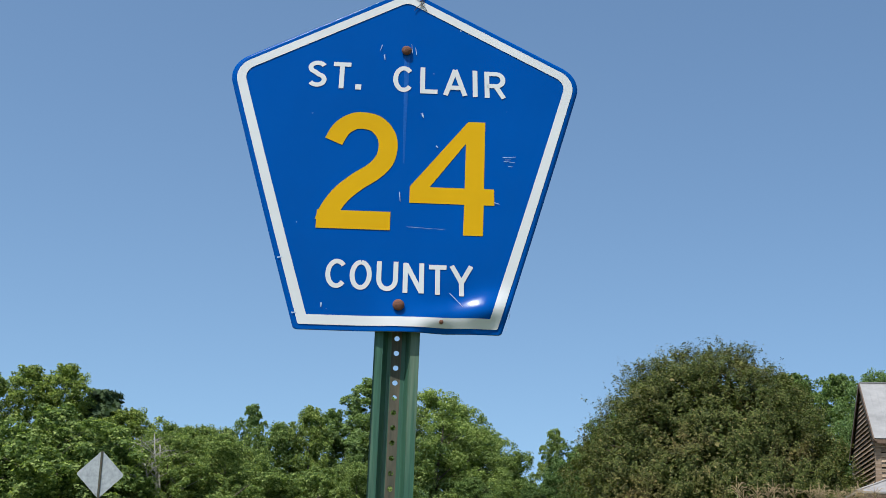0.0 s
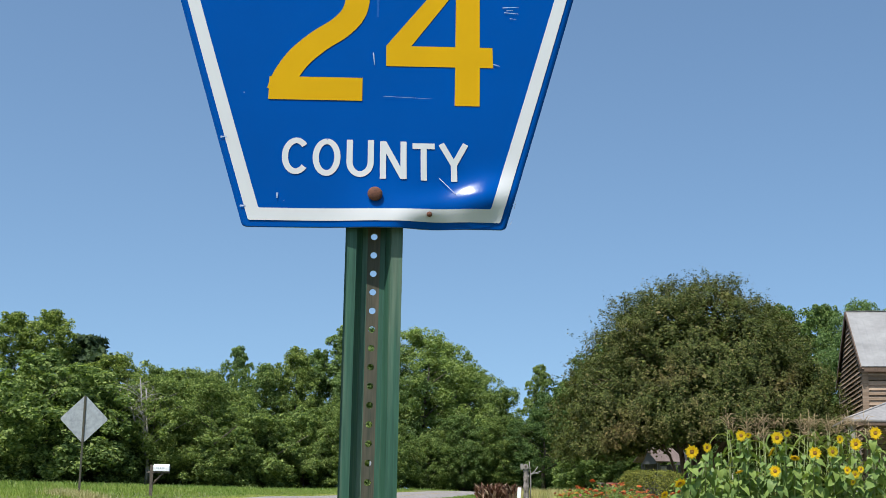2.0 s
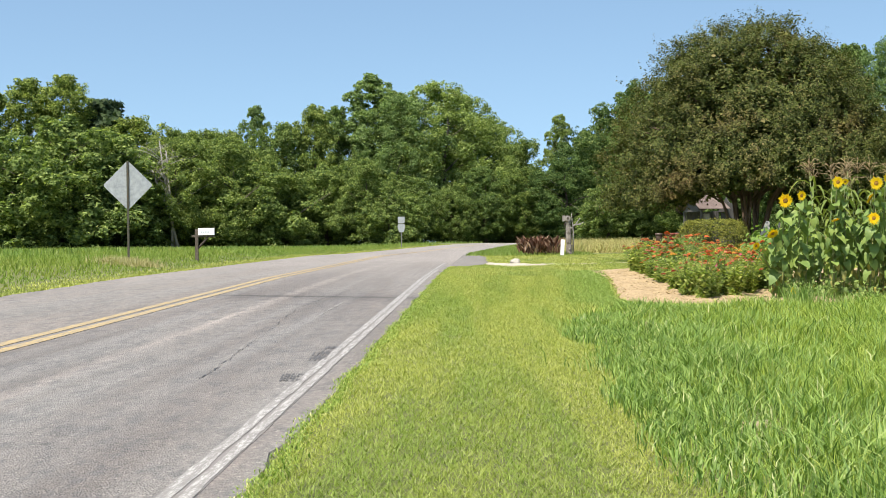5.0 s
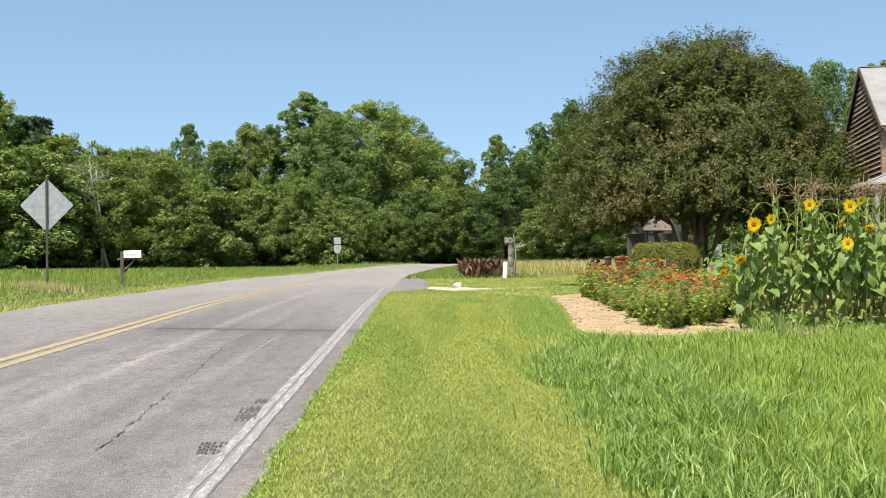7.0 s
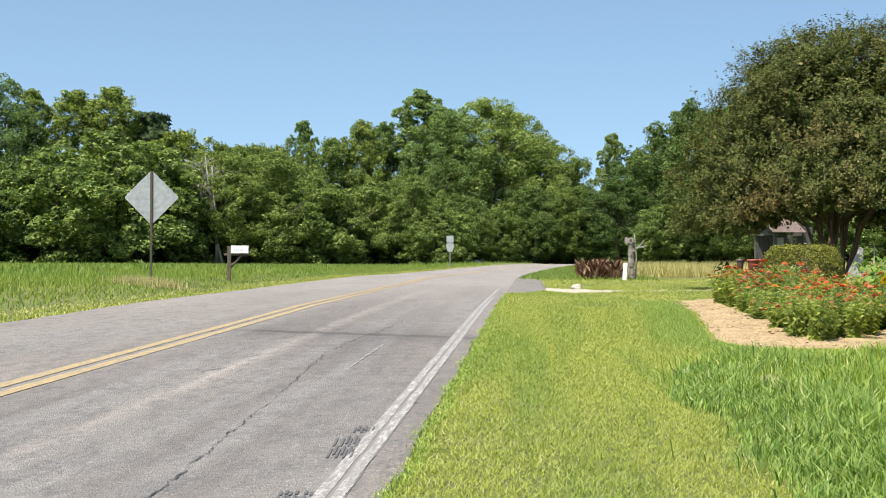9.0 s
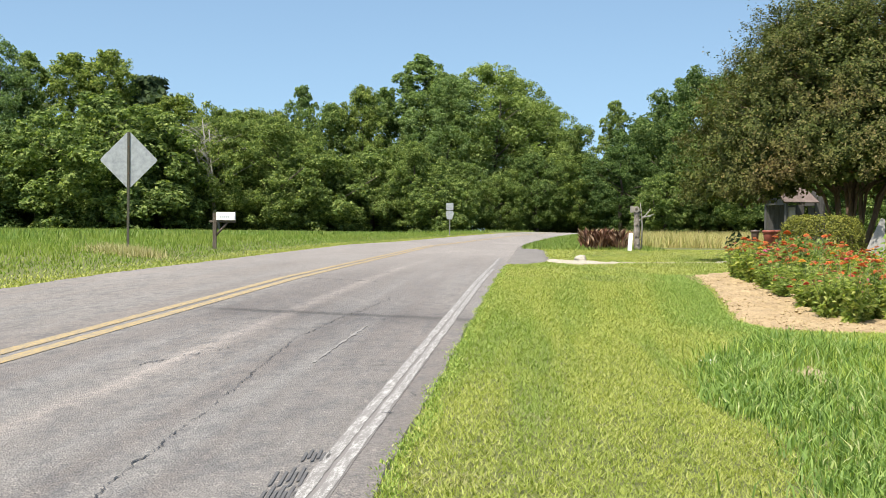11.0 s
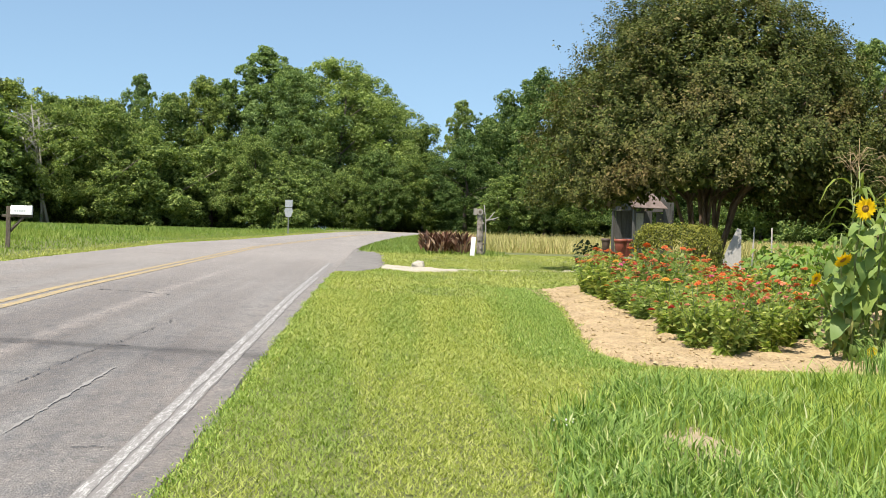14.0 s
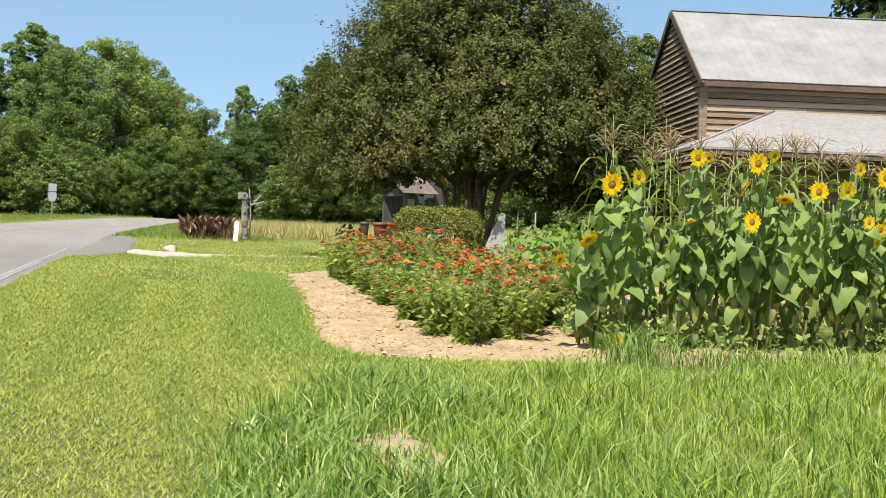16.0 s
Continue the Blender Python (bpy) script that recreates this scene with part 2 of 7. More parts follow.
M_MOWN = leafy("mown grass", [(0.0, (0.185, 0.21, 0.042)), (0.3, (0.325, 0.358, 0.07)), (0.75, (0.515, 0.52, 0.138)), (1.0, (0.63, 0.58, 0.245))], 0.4, 0.5, (0.40, 0.42, 0.11), 0.8, second=((0.68, 0.81, 0.74), 1.6, (1.0, 0.07, 1.0)))
M_LAWN = leafy("lawn grass", [(0.0, (0.14, 0.17, 0.035)), (0.3, (0.26, 0.31, 0.072)), (0.72, (0.40, 0.44, 0.125)), (1.0, (0.52, 0.50, 0.22))], 0.36, 0.5, (0.36, 0.37, 0.13), 0.5, second=((0.72, 0.82, 0.76), 0.9, (1.0, 0.2, 1.0)))
M_TALL = leafy("tall grass", [(0.0, (0.12, 0.20, 0.036)), (0.5, (0.232, 0.33, 0.064)), (0.88, (0.345, 0.43, 0.105)), (1.0, (0.43, 0.49, 0.15))], 0.38, 0.5, (0.40, 0.43, 0.09), 0.35, spec=0.1, edges=(0.46, 0.66))
M_TALL_DARK = leafy("coarse dark grass", [(0.0, (0.1156, 0.1954, 0.04511)), (0.5, (0.2312, 0.3348, 0.07836)), (0.9, (0.4073, 0.5022, 0.1425)), (1.0, (0.6385, 0.6026, 0.3205))], 0.38, 0.45, spec=0.15)
M_VERGE = leafy("verge grass", [(0.0, (0.114, 0.1936, 0.044)), (0.6, (0.1824, 0.2816, 0.066)), (1.0, (0.2736, 0.3256, 0.132))], 0.42, 0.5, (0.32, 0.33, 0.08), 0.25, spec=0.08)
M_HAY = leafy("dry field grass", [(0.0, (0.30, 0.26, 0.13)), (0.6, (0.46, 0.41, 0.22)), (1.0, (0.30, 0.32, 0.13))], 0.3, 0.6, (0.24, 0.27, 0.11), 0.3)
M_LEAF = leafy("woodland leaves", [(0.0, (0.05741, 0.0967, 0.03047)), (0.45, (0.1436, 0.2025, 0.06301)), (0.85, (0.2761, 0.3419, 0.1119)), (1.0, (0.4128, 0.4717, 0.1627))], 0.42, 0.6, spec=0.06)
# darker copy of the woodland leaves: shade put into the colour
M_LEAF_SHADED = leafy("leaves darkened as in shade", [(0.0, (0.04019, 0.0767, 0.02539)), (0.5, (0.1091, 0.1655, 0.05286)), (0.85, (0.1954, 0.2597, 0.08634)), (1.0, (0.298, 0.3537, 0.1223))], 0.36, 0.6, spec=0.06)
M_LEAF_PALE = leafy("pale woodland leaves", [(0.0, (0.08037, 0.1238, 0.04571)), (0.5, (0.1832, 0.2537, 0.09142)), (1.0, (0.3553, 0.436, 0.1777))], 0.45, 0.6, spec=0.06)
M_LEAF_DARK = leafy("cedar needles", [(0.0, (0.03, 0.05, 0.02)), (0.6, (0.052, 0.082, 0.032)), (1.0, (0.085, 0.12, 0.048))], 0.15, 0.6)
M_MYRTLE = leafy("myrtle leaves", [(0.0, (0.02784, 0.0418, 0.01155)), (0.45, (0.07192, 0.0968, 0.0231)), (0.85, (0.1369, 0.154, 0.0441)), (1.0, (0.232, 0.198, 0.08925))], 0.22, 0.55, (0.19, 0.095, 0.045), 0.3, edges=(0.52, 0.68))
M_HEDGE = leafy("hedge leaves", [(0.0, (0.085, 0.09, 0.02)), (0.5, (0.19, 0.19, 0.034)), (1.0, (0.36, 0.325, 0.06))], 0.3, 0.45)
M_CANNA = leafy("red-brown leaves", [(0.0, (0.07, 0.038, 0.026)), (0.45, (0.18, 0.09, 0.06)), (0.75, (0.33, 0.19, 0.13)), (1.0, (0.58, 0.43, 0.30))], 0.2, 0.35, glow=(1.2, 0.8, 0.6))
M_SF_LEAF = leafy("sunflower leaves", [(0.0, (0.095, 0.155, 0.04)), (0.6, (0.185, 0.262, 0.072)), (1.0, (0.31, 0.38, 0.125))], 0.26, 0.5, (0.30, 0.33, 0.10), 9.0, spec=0.2, edges=(0.5, 0.75))
M_SF_LEAF_OLD = leafy("yellowing leaves", [(0.0, (0.30, 0.31, 0.09)), (1.0, (0.46, 0.40, 0.15))], 0.3, 0.6)
M_STALK = surface("green stalk", (0.12, 0.15, 0.05), (0.22, 0.25, 0.09), 8, 0.6)
M_PETAL = leafy("yellow petals", [(0.0, (0.74, 0.50, 0.012)), (1.0, (0.84, 0.63, 0.03))], 0.25, 0.5, glow=(1.1, 1.0, 0.4))
M_DISC = surface("seed disc", (0.16, 0.07, 0.014), (0.46, 0.24, 0.035), 60, 0.9, bump=0.6)
M_ZIN_LEAF = leafy("zinnia leaves", [(0.0, (0.15, 0.22, 0.052)), (0.5, (0.27, 0.345, 0.09)), (1.0, (0.46, 0.48, 0.18))], 0.5, 0.5, spec=0.08)
M_ZIN_STEM = surface("dark green stem", (0.07, 0.10, 0.03), (0.13, 0.17, 0.055), 8, 0.7)
M_BEAN = leafy("bean leaves", [(0.0, (0.12, 0.205, 0.04)), (1.0, (0.23, 0.335, 0.08))], 0.35, 0.45)
M_ZIN = [leafy(n, [(0.0, tuple(x * 0.75 for x in c)), (1.0, c)], 0.15, 0.55, glow=(1, 0.8, 0.7)) for n, c in (
    ("orange petals", (0.66, 0.17, 0.055)), ("red petals", (0.62, 0.085, 0.075)), ("pink petals", (0.68, 0.13, 0.27)),
    ("salmon petals", (0.72, 0.28, 0.18)), ("amber petals", (0.72, 0.36, 0.05)))]
M_CORN = leafy("corn leaves", [(0.0, (0.102, 0.156, 0.033)), (0.7, (0.18, 0.228, 0.055)), (1.0, (0.36, 0.324, 0.132))], 0.3, 0.5)
M_TASSEL = surface("dry tassels", (0.27, 0.19, 0.10), (0.42, 0.31, 0.17), 20, 0.85)
M_BARK = surface("bark", (0.07, 0.055, 0.042), (0.16, 0.13, 0.10), 3, 0.95, fine=40, bump=0.8, bdist=0.03, stretch=(3, 3, 0.6))
M_MYRTLE_BARK = surface("smooth myrtle bark", (0.07, 0.046, 0.032), (0.20, 0.13, 0.09), 2.5, 0.75, fine=30, bump=0.3, stretch=(2, 2, 0.5))
M_DEAD = surface("bleached dead wood", (0.20, 0.185, 0.165), (0.36, 0.34, 0.31), 3, 0.9, stretch=(2, 2, 0.4))
M_BOARD = surface("weathered barn board", (0.12, 0.078, 0.05), (0.31, 0.225, 0.155), 1.1, 0.9, fine=50, bump=0.6, bdist=0.006, stretch=(0.35, 3, 9), third=(0.42, 0.35, 0.28), spec=0.2, vary=0.5)
M_TRIM = surface("brown barn trim", (0.07, 0.045, 0.03), (0.15, 0.098, 0.066), 2, 0.85)
# dark core colour stands for shade between the barn boards; armrests share it
M_BARN_DARK = surface("barn gap shade and dark armrests", (0.03, 0.025, 0.02), (0.06, 0.05, 0.04), 2, 0.95)
M_TIN = surface("galvanised roofing", (0.242, 0.236, 0.228), (0.272, 0.265, 0.257), 0.35, 0.6, 0.1, fine=16, bump=0.03, in_world=True)
M_TIN_WARM = surface("pale porch roofing", (0.245, 0.23, 0.22), (0.315, 0.30, 0.288), 0.8, 0.6, 0.1, fine=40, bump=0.1)
M_PALEWOOD = surface("pale weathered board", (0.2, 0.19, 0.18), (0.34, 0.325, 0.305), 3, 0.9, fine=40, stretch=(4, 4, 0.5))
M_RUST = surface("rusty roofing", (0.085, 0.058, 0.048), (0.20, 0.15, 0.128), 2.2, 0.85, 0.1, fine=30)
M_CARVED = surface("carved log", (0.04, 0.033, 0.028), (0.25, 0.22, 0.19), 14, 0.9, fine=24, bump=0.8, bdist=0.01, third=(0.52, 0.47, 0.42))
M_CLOVER = surface("white clover", (0.62, 0.60, 0.55), (0.80, 0.78, 0.74), 60, 0.8)
M_BLUE_STREAK = surface("bleached streak", (0.003, 0.076, 0.325), (0.010, 0.092, 0.355), 30, 0.4, spec=0.1)
M_GREYWOOD = surface("grey weathered wood", (0.16, 0.145, 0.125), (0.34, 0.315, 0.28), 3, 0.9, fine=40, bump=0.5, stretch=(4, 4, 0.5))
# grey weathered wood darkened in colour to stand for shade on the shed
M_SHED = surface("weathered shed wood darkened as in shade", (0.035, 0.033, 0.031), (0.105, 0.10, 0.095), 3, 0.9, fine=40, stretch=(4, 4, 0.5))
M_DARKPOT = surface("dark glazed pot", (0.05, 0.03, 0.025), (0.11, 0.07, 0.05), 8, 0.5)
M_BLUE = glossy_paint("blue sign sheeting", (0.0002, 0.064, 0.30), 0.2, chips=(0.55, 0.62, 0.72))
M_WHITE = glossy_paint("white sign sheeting", (0.58, 0.585, 0.585), 0.35)
M_GOLD = glossy_paint("yellow sign sheeting", (0.56, 0.315, 0.001), 0.35)
M_ALU = surface("sign back aluminium", (0.28, 0.295, 0.30), (0.42, 0.435, 0.435), 1.6, 0.5, 0.35, fine=20, bump=0.05)
M_GREENPOST = surface("green painted steel", (0.014, 0.05, 0.031), (0.038, 0.105, 0.066), 14, 0.5, 0.0, fine=22, bump=0.25, bdist=0.001, stretch=(3, 3, 0.12), third=(0.24, 0.27, 0.19), spec=0.35)
M_POSTWEB = surface("worn brown post web", (0.03, 0.045, 0.03), (0.10, 0.083, 0.058), 16, 0.65, 0.0, fine=22, bump=0.25, bdist=0.001, stretch=(3, 3, 0.2), spec=0.3)
M_RUSTBOLT = surface("rusty bolt", (0.07, 0.025, 0.015), (0.19, 0.075, 0.04), 60, 0.85)
M_STEEL = surface("dull steel post", (0.13, 0.145, 0.125), (0.22, 0.23, 0.20), 5, 0.65, 0.3)
M_WHITEMETAL = surface("white enamel", (0.74, 0.74, 0.73), (0.82, 0.82, 0.81), 4, 0.4, bump=0.05)
M_GREYBAR = surface("grey lettering", (0.36, 0.4, 0.42), (0.5, 0.54, 0.56), 10, 0.6)
M_TERRA = surface("red clay pot", (0.16, 0.035, 0.022), (0.27, 0.07, 0.042), 8, 0.6)
M_BLUECLOTH = surface("faded blue fabric", (0.014, 0.02, 0.03), (0.03, 0.042, 0.06), 6, 0.9)
M_YELLOWPAINT = surface("yellow painted wood", (0.52, 0.34, 0.02), (0.68, 0.47, 0.04), 8, 0.6)
M_STONE = surface("pale fieldstone", (0.27, 0.25, 0.205), (0.42, 0.39, 0.33), 5, 0.95)


# ---- building helpers ----
rng = np.random.default_rng(7)


def smooth(a, b, x):
    t = np.clip((x - a) / (b - a), 0, 1)
    return t * t * (3 - 2 * t)


def gz(x, y):
    """Height of the ground: a gentle rise along the road, a shallow ditch in the lawn, a bank west of the road and higher land far off."""
    x, y = np.asarray(x, float), np.asarray(y, float)
    along = -0.06 + 0.0165 * np.clip(y, -25, 24) + 0.008 * np.clip(y - 24, 0, 28)
    d = x - road_x(y)
    along = along + smooth(62, 150, y) * (0.6 - 0.6 * smooth(6.8, 14, -d))
    return along - 0.28 * smooth(0.2, 2.4, d) * smooth(29, 19, y) - 0.1 * smooth(0.2, 2.0, d) * smooth(24, 34, y) * smooth(51, 44, y) + 0.012 * np.clip(-d, 0, 6.4) + 0.2 * smooth(6.6, 9.5, -d)


def road_x(y):
    """The east edge of the road, which bends to the east far off."""
    return -1.92 + 0.0009 * np.clip(np.asarray(y, float) - 54, 0, 100) ** 2


def mesh_of(name, verts, faces, material):
    me = bpy.data.meshes.new(name)
    me.from_pydata([tuple(v) for v in verts], [], [tuple(f) for f in faces])
    me.materials.append(material)
    me.validate()
    return me


def cloud(name, verts, size, material):
    """A mesh of many separate faces of the same number of corners, from an array of their corners in order."""
    v = np.ascontiguousarray(verts, dtype=np.float32).reshape(-1, 3)
    me = bpy.data.meshes.new(name)
    n = len(v) // size
    me.vertices.add(len(v))
    me.vertices.foreach_set("co", v.ravel())
    me.loops.add(n * size)
    me.loops.foreach_set("vertex_index", np.arange(n * size, dtype=np.int32))
    me.polygons.add(n)
    me.polygons.foreach_set("loop_start", np.arange(n, dtype=np.int32) * size)
    me.polygons.foreach_set("loop_total", np.full(n, size, dtype=np.int32))
    me.materials.append(material)
    me.update(calc_edges=True)
    me.validate()
    return me


def put(name, me, parent=None, label="", at=None):
    ob = new(name, me)
    if parent is not None:
        ob.parent = parent
    if at is not None:
        ob.matrix_basis = at
    if label:
        ob["label"] = label
    return ob


def part(name, bm, material, parent, label="", soft=False):
    me = bpy.data.meshes.new(name)
    bmesh.ops.recalc_face_normals(bm, faces=bm.faces)
    if soft:
        for f in bm.faces:
            f.smooth = True
    bm.to_mesh(me)
    bm.free()
    me.materials.append(material)
    return put(name, me, parent, label)


def thing(name, at, label, category, group=""):
    ob = new(name)
    ob.empty_display_size = 0.2
    ob.matrix_basis = at
    return tagged(ob, label, category, group)


def box(bm, x0, x1, y0, y1, z0, z1, bevel=0.0, turn=None):
    made = bmesh.ops.create_cube(bm, size=1.0)["verts"]
    m = Matrix.LocRotScale(((x0 + x1) / 2, (y0 + y1) / 2, (z0 + z1) / 2), None, (x1 - x0, y1 - y0, z1 - z0))
    bmesh.ops.transform(bm, matrix=m if turn is None else turn @ m, verts=made)
    if bevel:
        edges = list({e for v in made for e in v.link_edges})
        bmesh.ops.bevel(bm, geom=edges, offset=bevel, segments=2, affect="EDGES", profile=0.6)


def one_box(*a, **k):
    bm = bmesh.new()
    box(bm, *a, **k)
    return bm


def tube(bm, points, radii, sides=8, caps=True):
    """A round limb through points with a radius at each."""
    pts = [Vector(p) for p in points]
    rings = []
    for i, p in enumerate(pts):
        d = (pts[min(i + 1, len(pts) - 1)] - pts[max(i - 1, 0)]).normalized()
        side = d.cross(Vector((0.31, 0.9, 0.2))).normalized()
        up = side.cross(d)
        rings.append([bm.verts.new(p + (math.cos(a) * side + math.sin(a) * up) * float(radii[i])) for a in (2 * math.pi * k / sides for k in range(sides))])
    for a, b in zip(rings, rings[1:]):
        for k in range(sides):
            bm.faces.new((a[k], a[(k + 1) % sides], b[(k + 1) % sides], b[k])).smooth = True
    if caps:
        bm.faces.new(rings[0][::-1])
        bm.faces.new(rings[-1])


def unit(v):
    return v / np.maximum(np.linalg.norm(v, axis=-1, keepdims=True), 1e-9)


def leaf_quads(pos, normal, size, r, slim=0.6):
    """Four-cornered leaves, pointed at both ends, about the given normals."""
    n = len(pos)
    nn = unit(normal + r.normal(0, 0.45, (n, 3)))
    a = unit(np.cross(nn, r.normal(0, 1, (n, 3))))
    b = np.cross(nn, a)
    s = (size * r.uniform(0.6, 1.35, n))[:, None]
    w = s * slim * r.uniform(0.7, 1.2, n)[:, None]
    fold = nn * s * 0.16
    return np.stack([pos - a * s, pos - b * w + fold, pos + a * s, pos + b * w + fold * 0.6], 1)


def leaf_tris(pos, normal, size, r):
    """Three-cornered leaf sprays, for trees far off."""
    n = len(pos)
    nn = unit(normal + r.normal(0, 0.5, (n, 3)))
    a = unit(np.cross(nn, r.normal(0, 1, (n, 3))))
    b = np.cross(nn, a)
    s = (size * r.uniform(0.6, 1.4, n))[:, None]
    return np.stack([pos - a * s, pos + a * s * 0.7 - b * s * 0.7, pos + a * s * 0.5 + b * s * 0.8 + nn * s * 0.2], 1)


def crown_leaves(lobes, radii, count, size, r, squash=0.75, fill=0.35, far=False):
    """Leaves on the outer shells of many lobes, thicker above."""
    lobes, radii = np.asarray(lobes, float), np.asarray(radii, float)
    which = r.choice(len(lobes), count, p=radii**2 / (radii**2).sum())
    d = unit(r.normal(0, 1, (count, 3)) + np.array([0, 0, 0.35]))
    depth = np.where(r.random(count) < fill, r.uniform(0.35, 0.9, count), r.uniform(0.85, 1.12, count))
    pos = lobes[which] + d * (radii[which] * depth)[:, None] * np.array([1, 1, squash])
    return (leaf_tris if far else leaf_quads)(pos, d + np.array([0, 0, 0.55]), size, r)

# ---- ground, road ----
def steps(parts):
    return np.concatenate([np.arange(a, b, s) for a, b, s in parts])


def ground_sheet():
    xs = np.r_[steps([(-1500, -200, 130), (-200, -60, 20), (-60, -14, 2), (-14, 12, 0.33), (12, 40, 1.5), (40, 200, 16), (200, 1501, 130)])]
    ys = np.r_[steps([(-1500, -200, 130), (-200, -20, 18), (-20, -6, 1.4), (-6, 32, 0.33), (32, 160, 1.5), (160, 300, 20), (300, 1501, 120)])]
    X, Y = np.meshgrid(xs, ys)
    Z = gz(X, Y)
    rx = road_x(Y)
    on_road = (X < rx + 0.04) & (X > rx - 6.4)
    bumps = np.array([noise.noise(Vector((float(a) * 0.6, float(b) * 0.6, 0))) for a, b in zip(X.ravel(), Y.ravel())]).reshape(X.shape)
    Z = np.where(on_road, Z - 0.06, Z - 0.02 + 0.012 * bumps)
    nx, ny = len(xs), len(ys)
    idx = np.arange(nx * ny).reshape(ny, nx)
    quads = np.stack([idx[:-1, :-1], idx[:-1, 1:], idx[1:, 1:], idx[1:, :-1]], -1).reshape(-1, 4)
    me = mesh_of("ground", np.stack([X, Y, Z], -1).reshape(-1, 3), quads.tolist(), M_GROUND)
    for p in me.polygons:
        p.use_smooth = True
    tagged(put("ground", me), "green turf over sandy soil beside the road", "ground", kind="structure")


def ribbon(name, y0, y1, step, off0, off1, lift, material, wobble=0.0, seed=0, skirt=0.0):
    """A strip that follows the road between two offsets west of its east edge."""
    ys = np.arange(y0, y1 + step / 2, step)
    cross = np.linspace(off0, off1, max(2, int(abs(off1 - off0) / 0.45) + 2))
    rows = []
    for j, y in enumerate(ys):
        row = []
        for k, o in enumerate(cross):
            w = wobble * (noise.noise(Vector((y * 1.7, seed + k * 3.1, 0))) + 0.5 * noise.noise(Vector((y * 6.3, seed + k * 5.1, 2)))) if k in (0, len(cross) - 1) else 0.0
            x = float(road_x(y)) - o + w
            row.append((x, y, float(gz(min(x, float(road_x(y)) - 0.001), y)) + lift))
        if skirt:
            row = [(row[0][0] + 0.05, y, row[0][2] - skirt)] + row + [(row[-1][0] - 0.05, y, row[-1][2] - skirt)]
        rows.append(row)
    n = len(rows[0])
    verts = [v for row in rows for v in row]
    faces = [(j * n + k, (j + 1) * n + k, (j + 1) * n + k + 1, j * n + k + 1) for j in range(len(rows) - 1) for k in range(n - 1)]
    me = mesh_of(name, verts, faces, material)
    return put(name, me)


ground_sheet()
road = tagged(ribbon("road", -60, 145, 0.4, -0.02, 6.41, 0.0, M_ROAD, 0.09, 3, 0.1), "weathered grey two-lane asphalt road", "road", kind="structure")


def on_road(ob):
    ob.parent = road
    return ob


on_road(ribbon("edge_line", -30, 30, 0.1, 0.158, 0.216, 0.006, M_WHITE_LINE, 0.014, 11))
on_road(ribbon("edge_line", -30, 38, 0.1, 0.238, 0.302, 0.006, M_WHITE_LINE, 0.014, 17))
on_road(ribbon("faded_line", -30, 38, 0.1, 0.15, 0.31, 0.003, M_WHITE_FADED, 0.012, 23))
on_road(ribbon("centre_line", -30, 140, 0.4, 3.15, 3.28, 0.005, M_YELLOW_LINE, 0.008, 31))
on_road(ribbon("centre_line", -30, 140, 0.4, 3.37, 3.5, 0.005, M_YELLOW_LINE, 0.008, 37))


def crack(points, width, name="crack", lift=0.006, jag=0.05, material=None):
    """A sealed crack: a thin uneven band that wanders between its points."""
    line = []
    for (x0, y0), (x1, y1) in zip(points, points[1:]):
        n = max(2, int(math.hypot(x1 - x0, y1 - y0) / 0.03))
        line += [(x0 + (x1 - x0) * i / n, y0 + (y1 - y0) * i / n) for i in range(n)]
    line.append(points[-1])
    verts, faces = [], []
    for i, (x, y) in enumerate(line):
        a, b = line[max(0, i - 1)], line[min(len(line) - 1, i + 1)]
        d = Vector((b[0] - a[0], b[1] - a[1])).normalized()
        p = Vector((-d.y, d.x))
        s = jag * (noise.noise(Vector((x * 3.1, y * 3.1, 4))) + 0.9 * noise.noise(Vector((x * 17, y * 17, 9))))
        w = width * max(0.08, 0.45 + 1.1 * noise.noise(Vector((x * 4, y * 4, 1))) + 0.9 * noise.noise(Vector((x * 19, y * 19, 6))))
        for e in (s + w / 2, s - w / 2):
            q = (x + p.x * e, y + p.y * e)
            verts.append((*q, float(gz(*q)) + lift))
        if i:
            faces.append((2 * i - 2, 2 * i - 1, 2 * i + 1, 2 * i))
    on_road(put(name, mesh_of(name, verts, faces, material or M_TAR)))


crack([(-2.93, 6.24), (-3.03, 8.22), (-3.09, 9.59), (-3.2, 11.47), (-3.36, 14.05), (-3.31, 16.17), (-3.26, 16.9)], 0.012, jag=0.028)
crack([(-4.09, 16.9), (-3.74, 16.92), (-3.33, 17.02), (-3.07, 16.98)], 0.02, jag=0.07)
crack([(-3.26, 16.98), (-3.17, 17.9), (-3.12, 19.69)], 0.015)
crack([(-4.81, 23.85), (-4.17, 23.7), (-3.66, 23.25)], 0.045)
crack([(-2.61, 12.23), (-2.22, 12.3), (-1.99, 12.26)], 0.014)
crack([(-2.11, 9.96), (-1.99, 10.03)], 0.02)
crack([(-2.05, 10.85), (-1.99, 10.71)], 0.02)
crack([(-4.22, 11.43), (-4.02, 12.27), (-3.73, 13.21)], 0.012)


crack([(-2.9, 12.3), (-2.91, 14.0), (-2.9, 15.5)], 0.04, "scrape", 0.006, 0.01, M_SCRAPE)


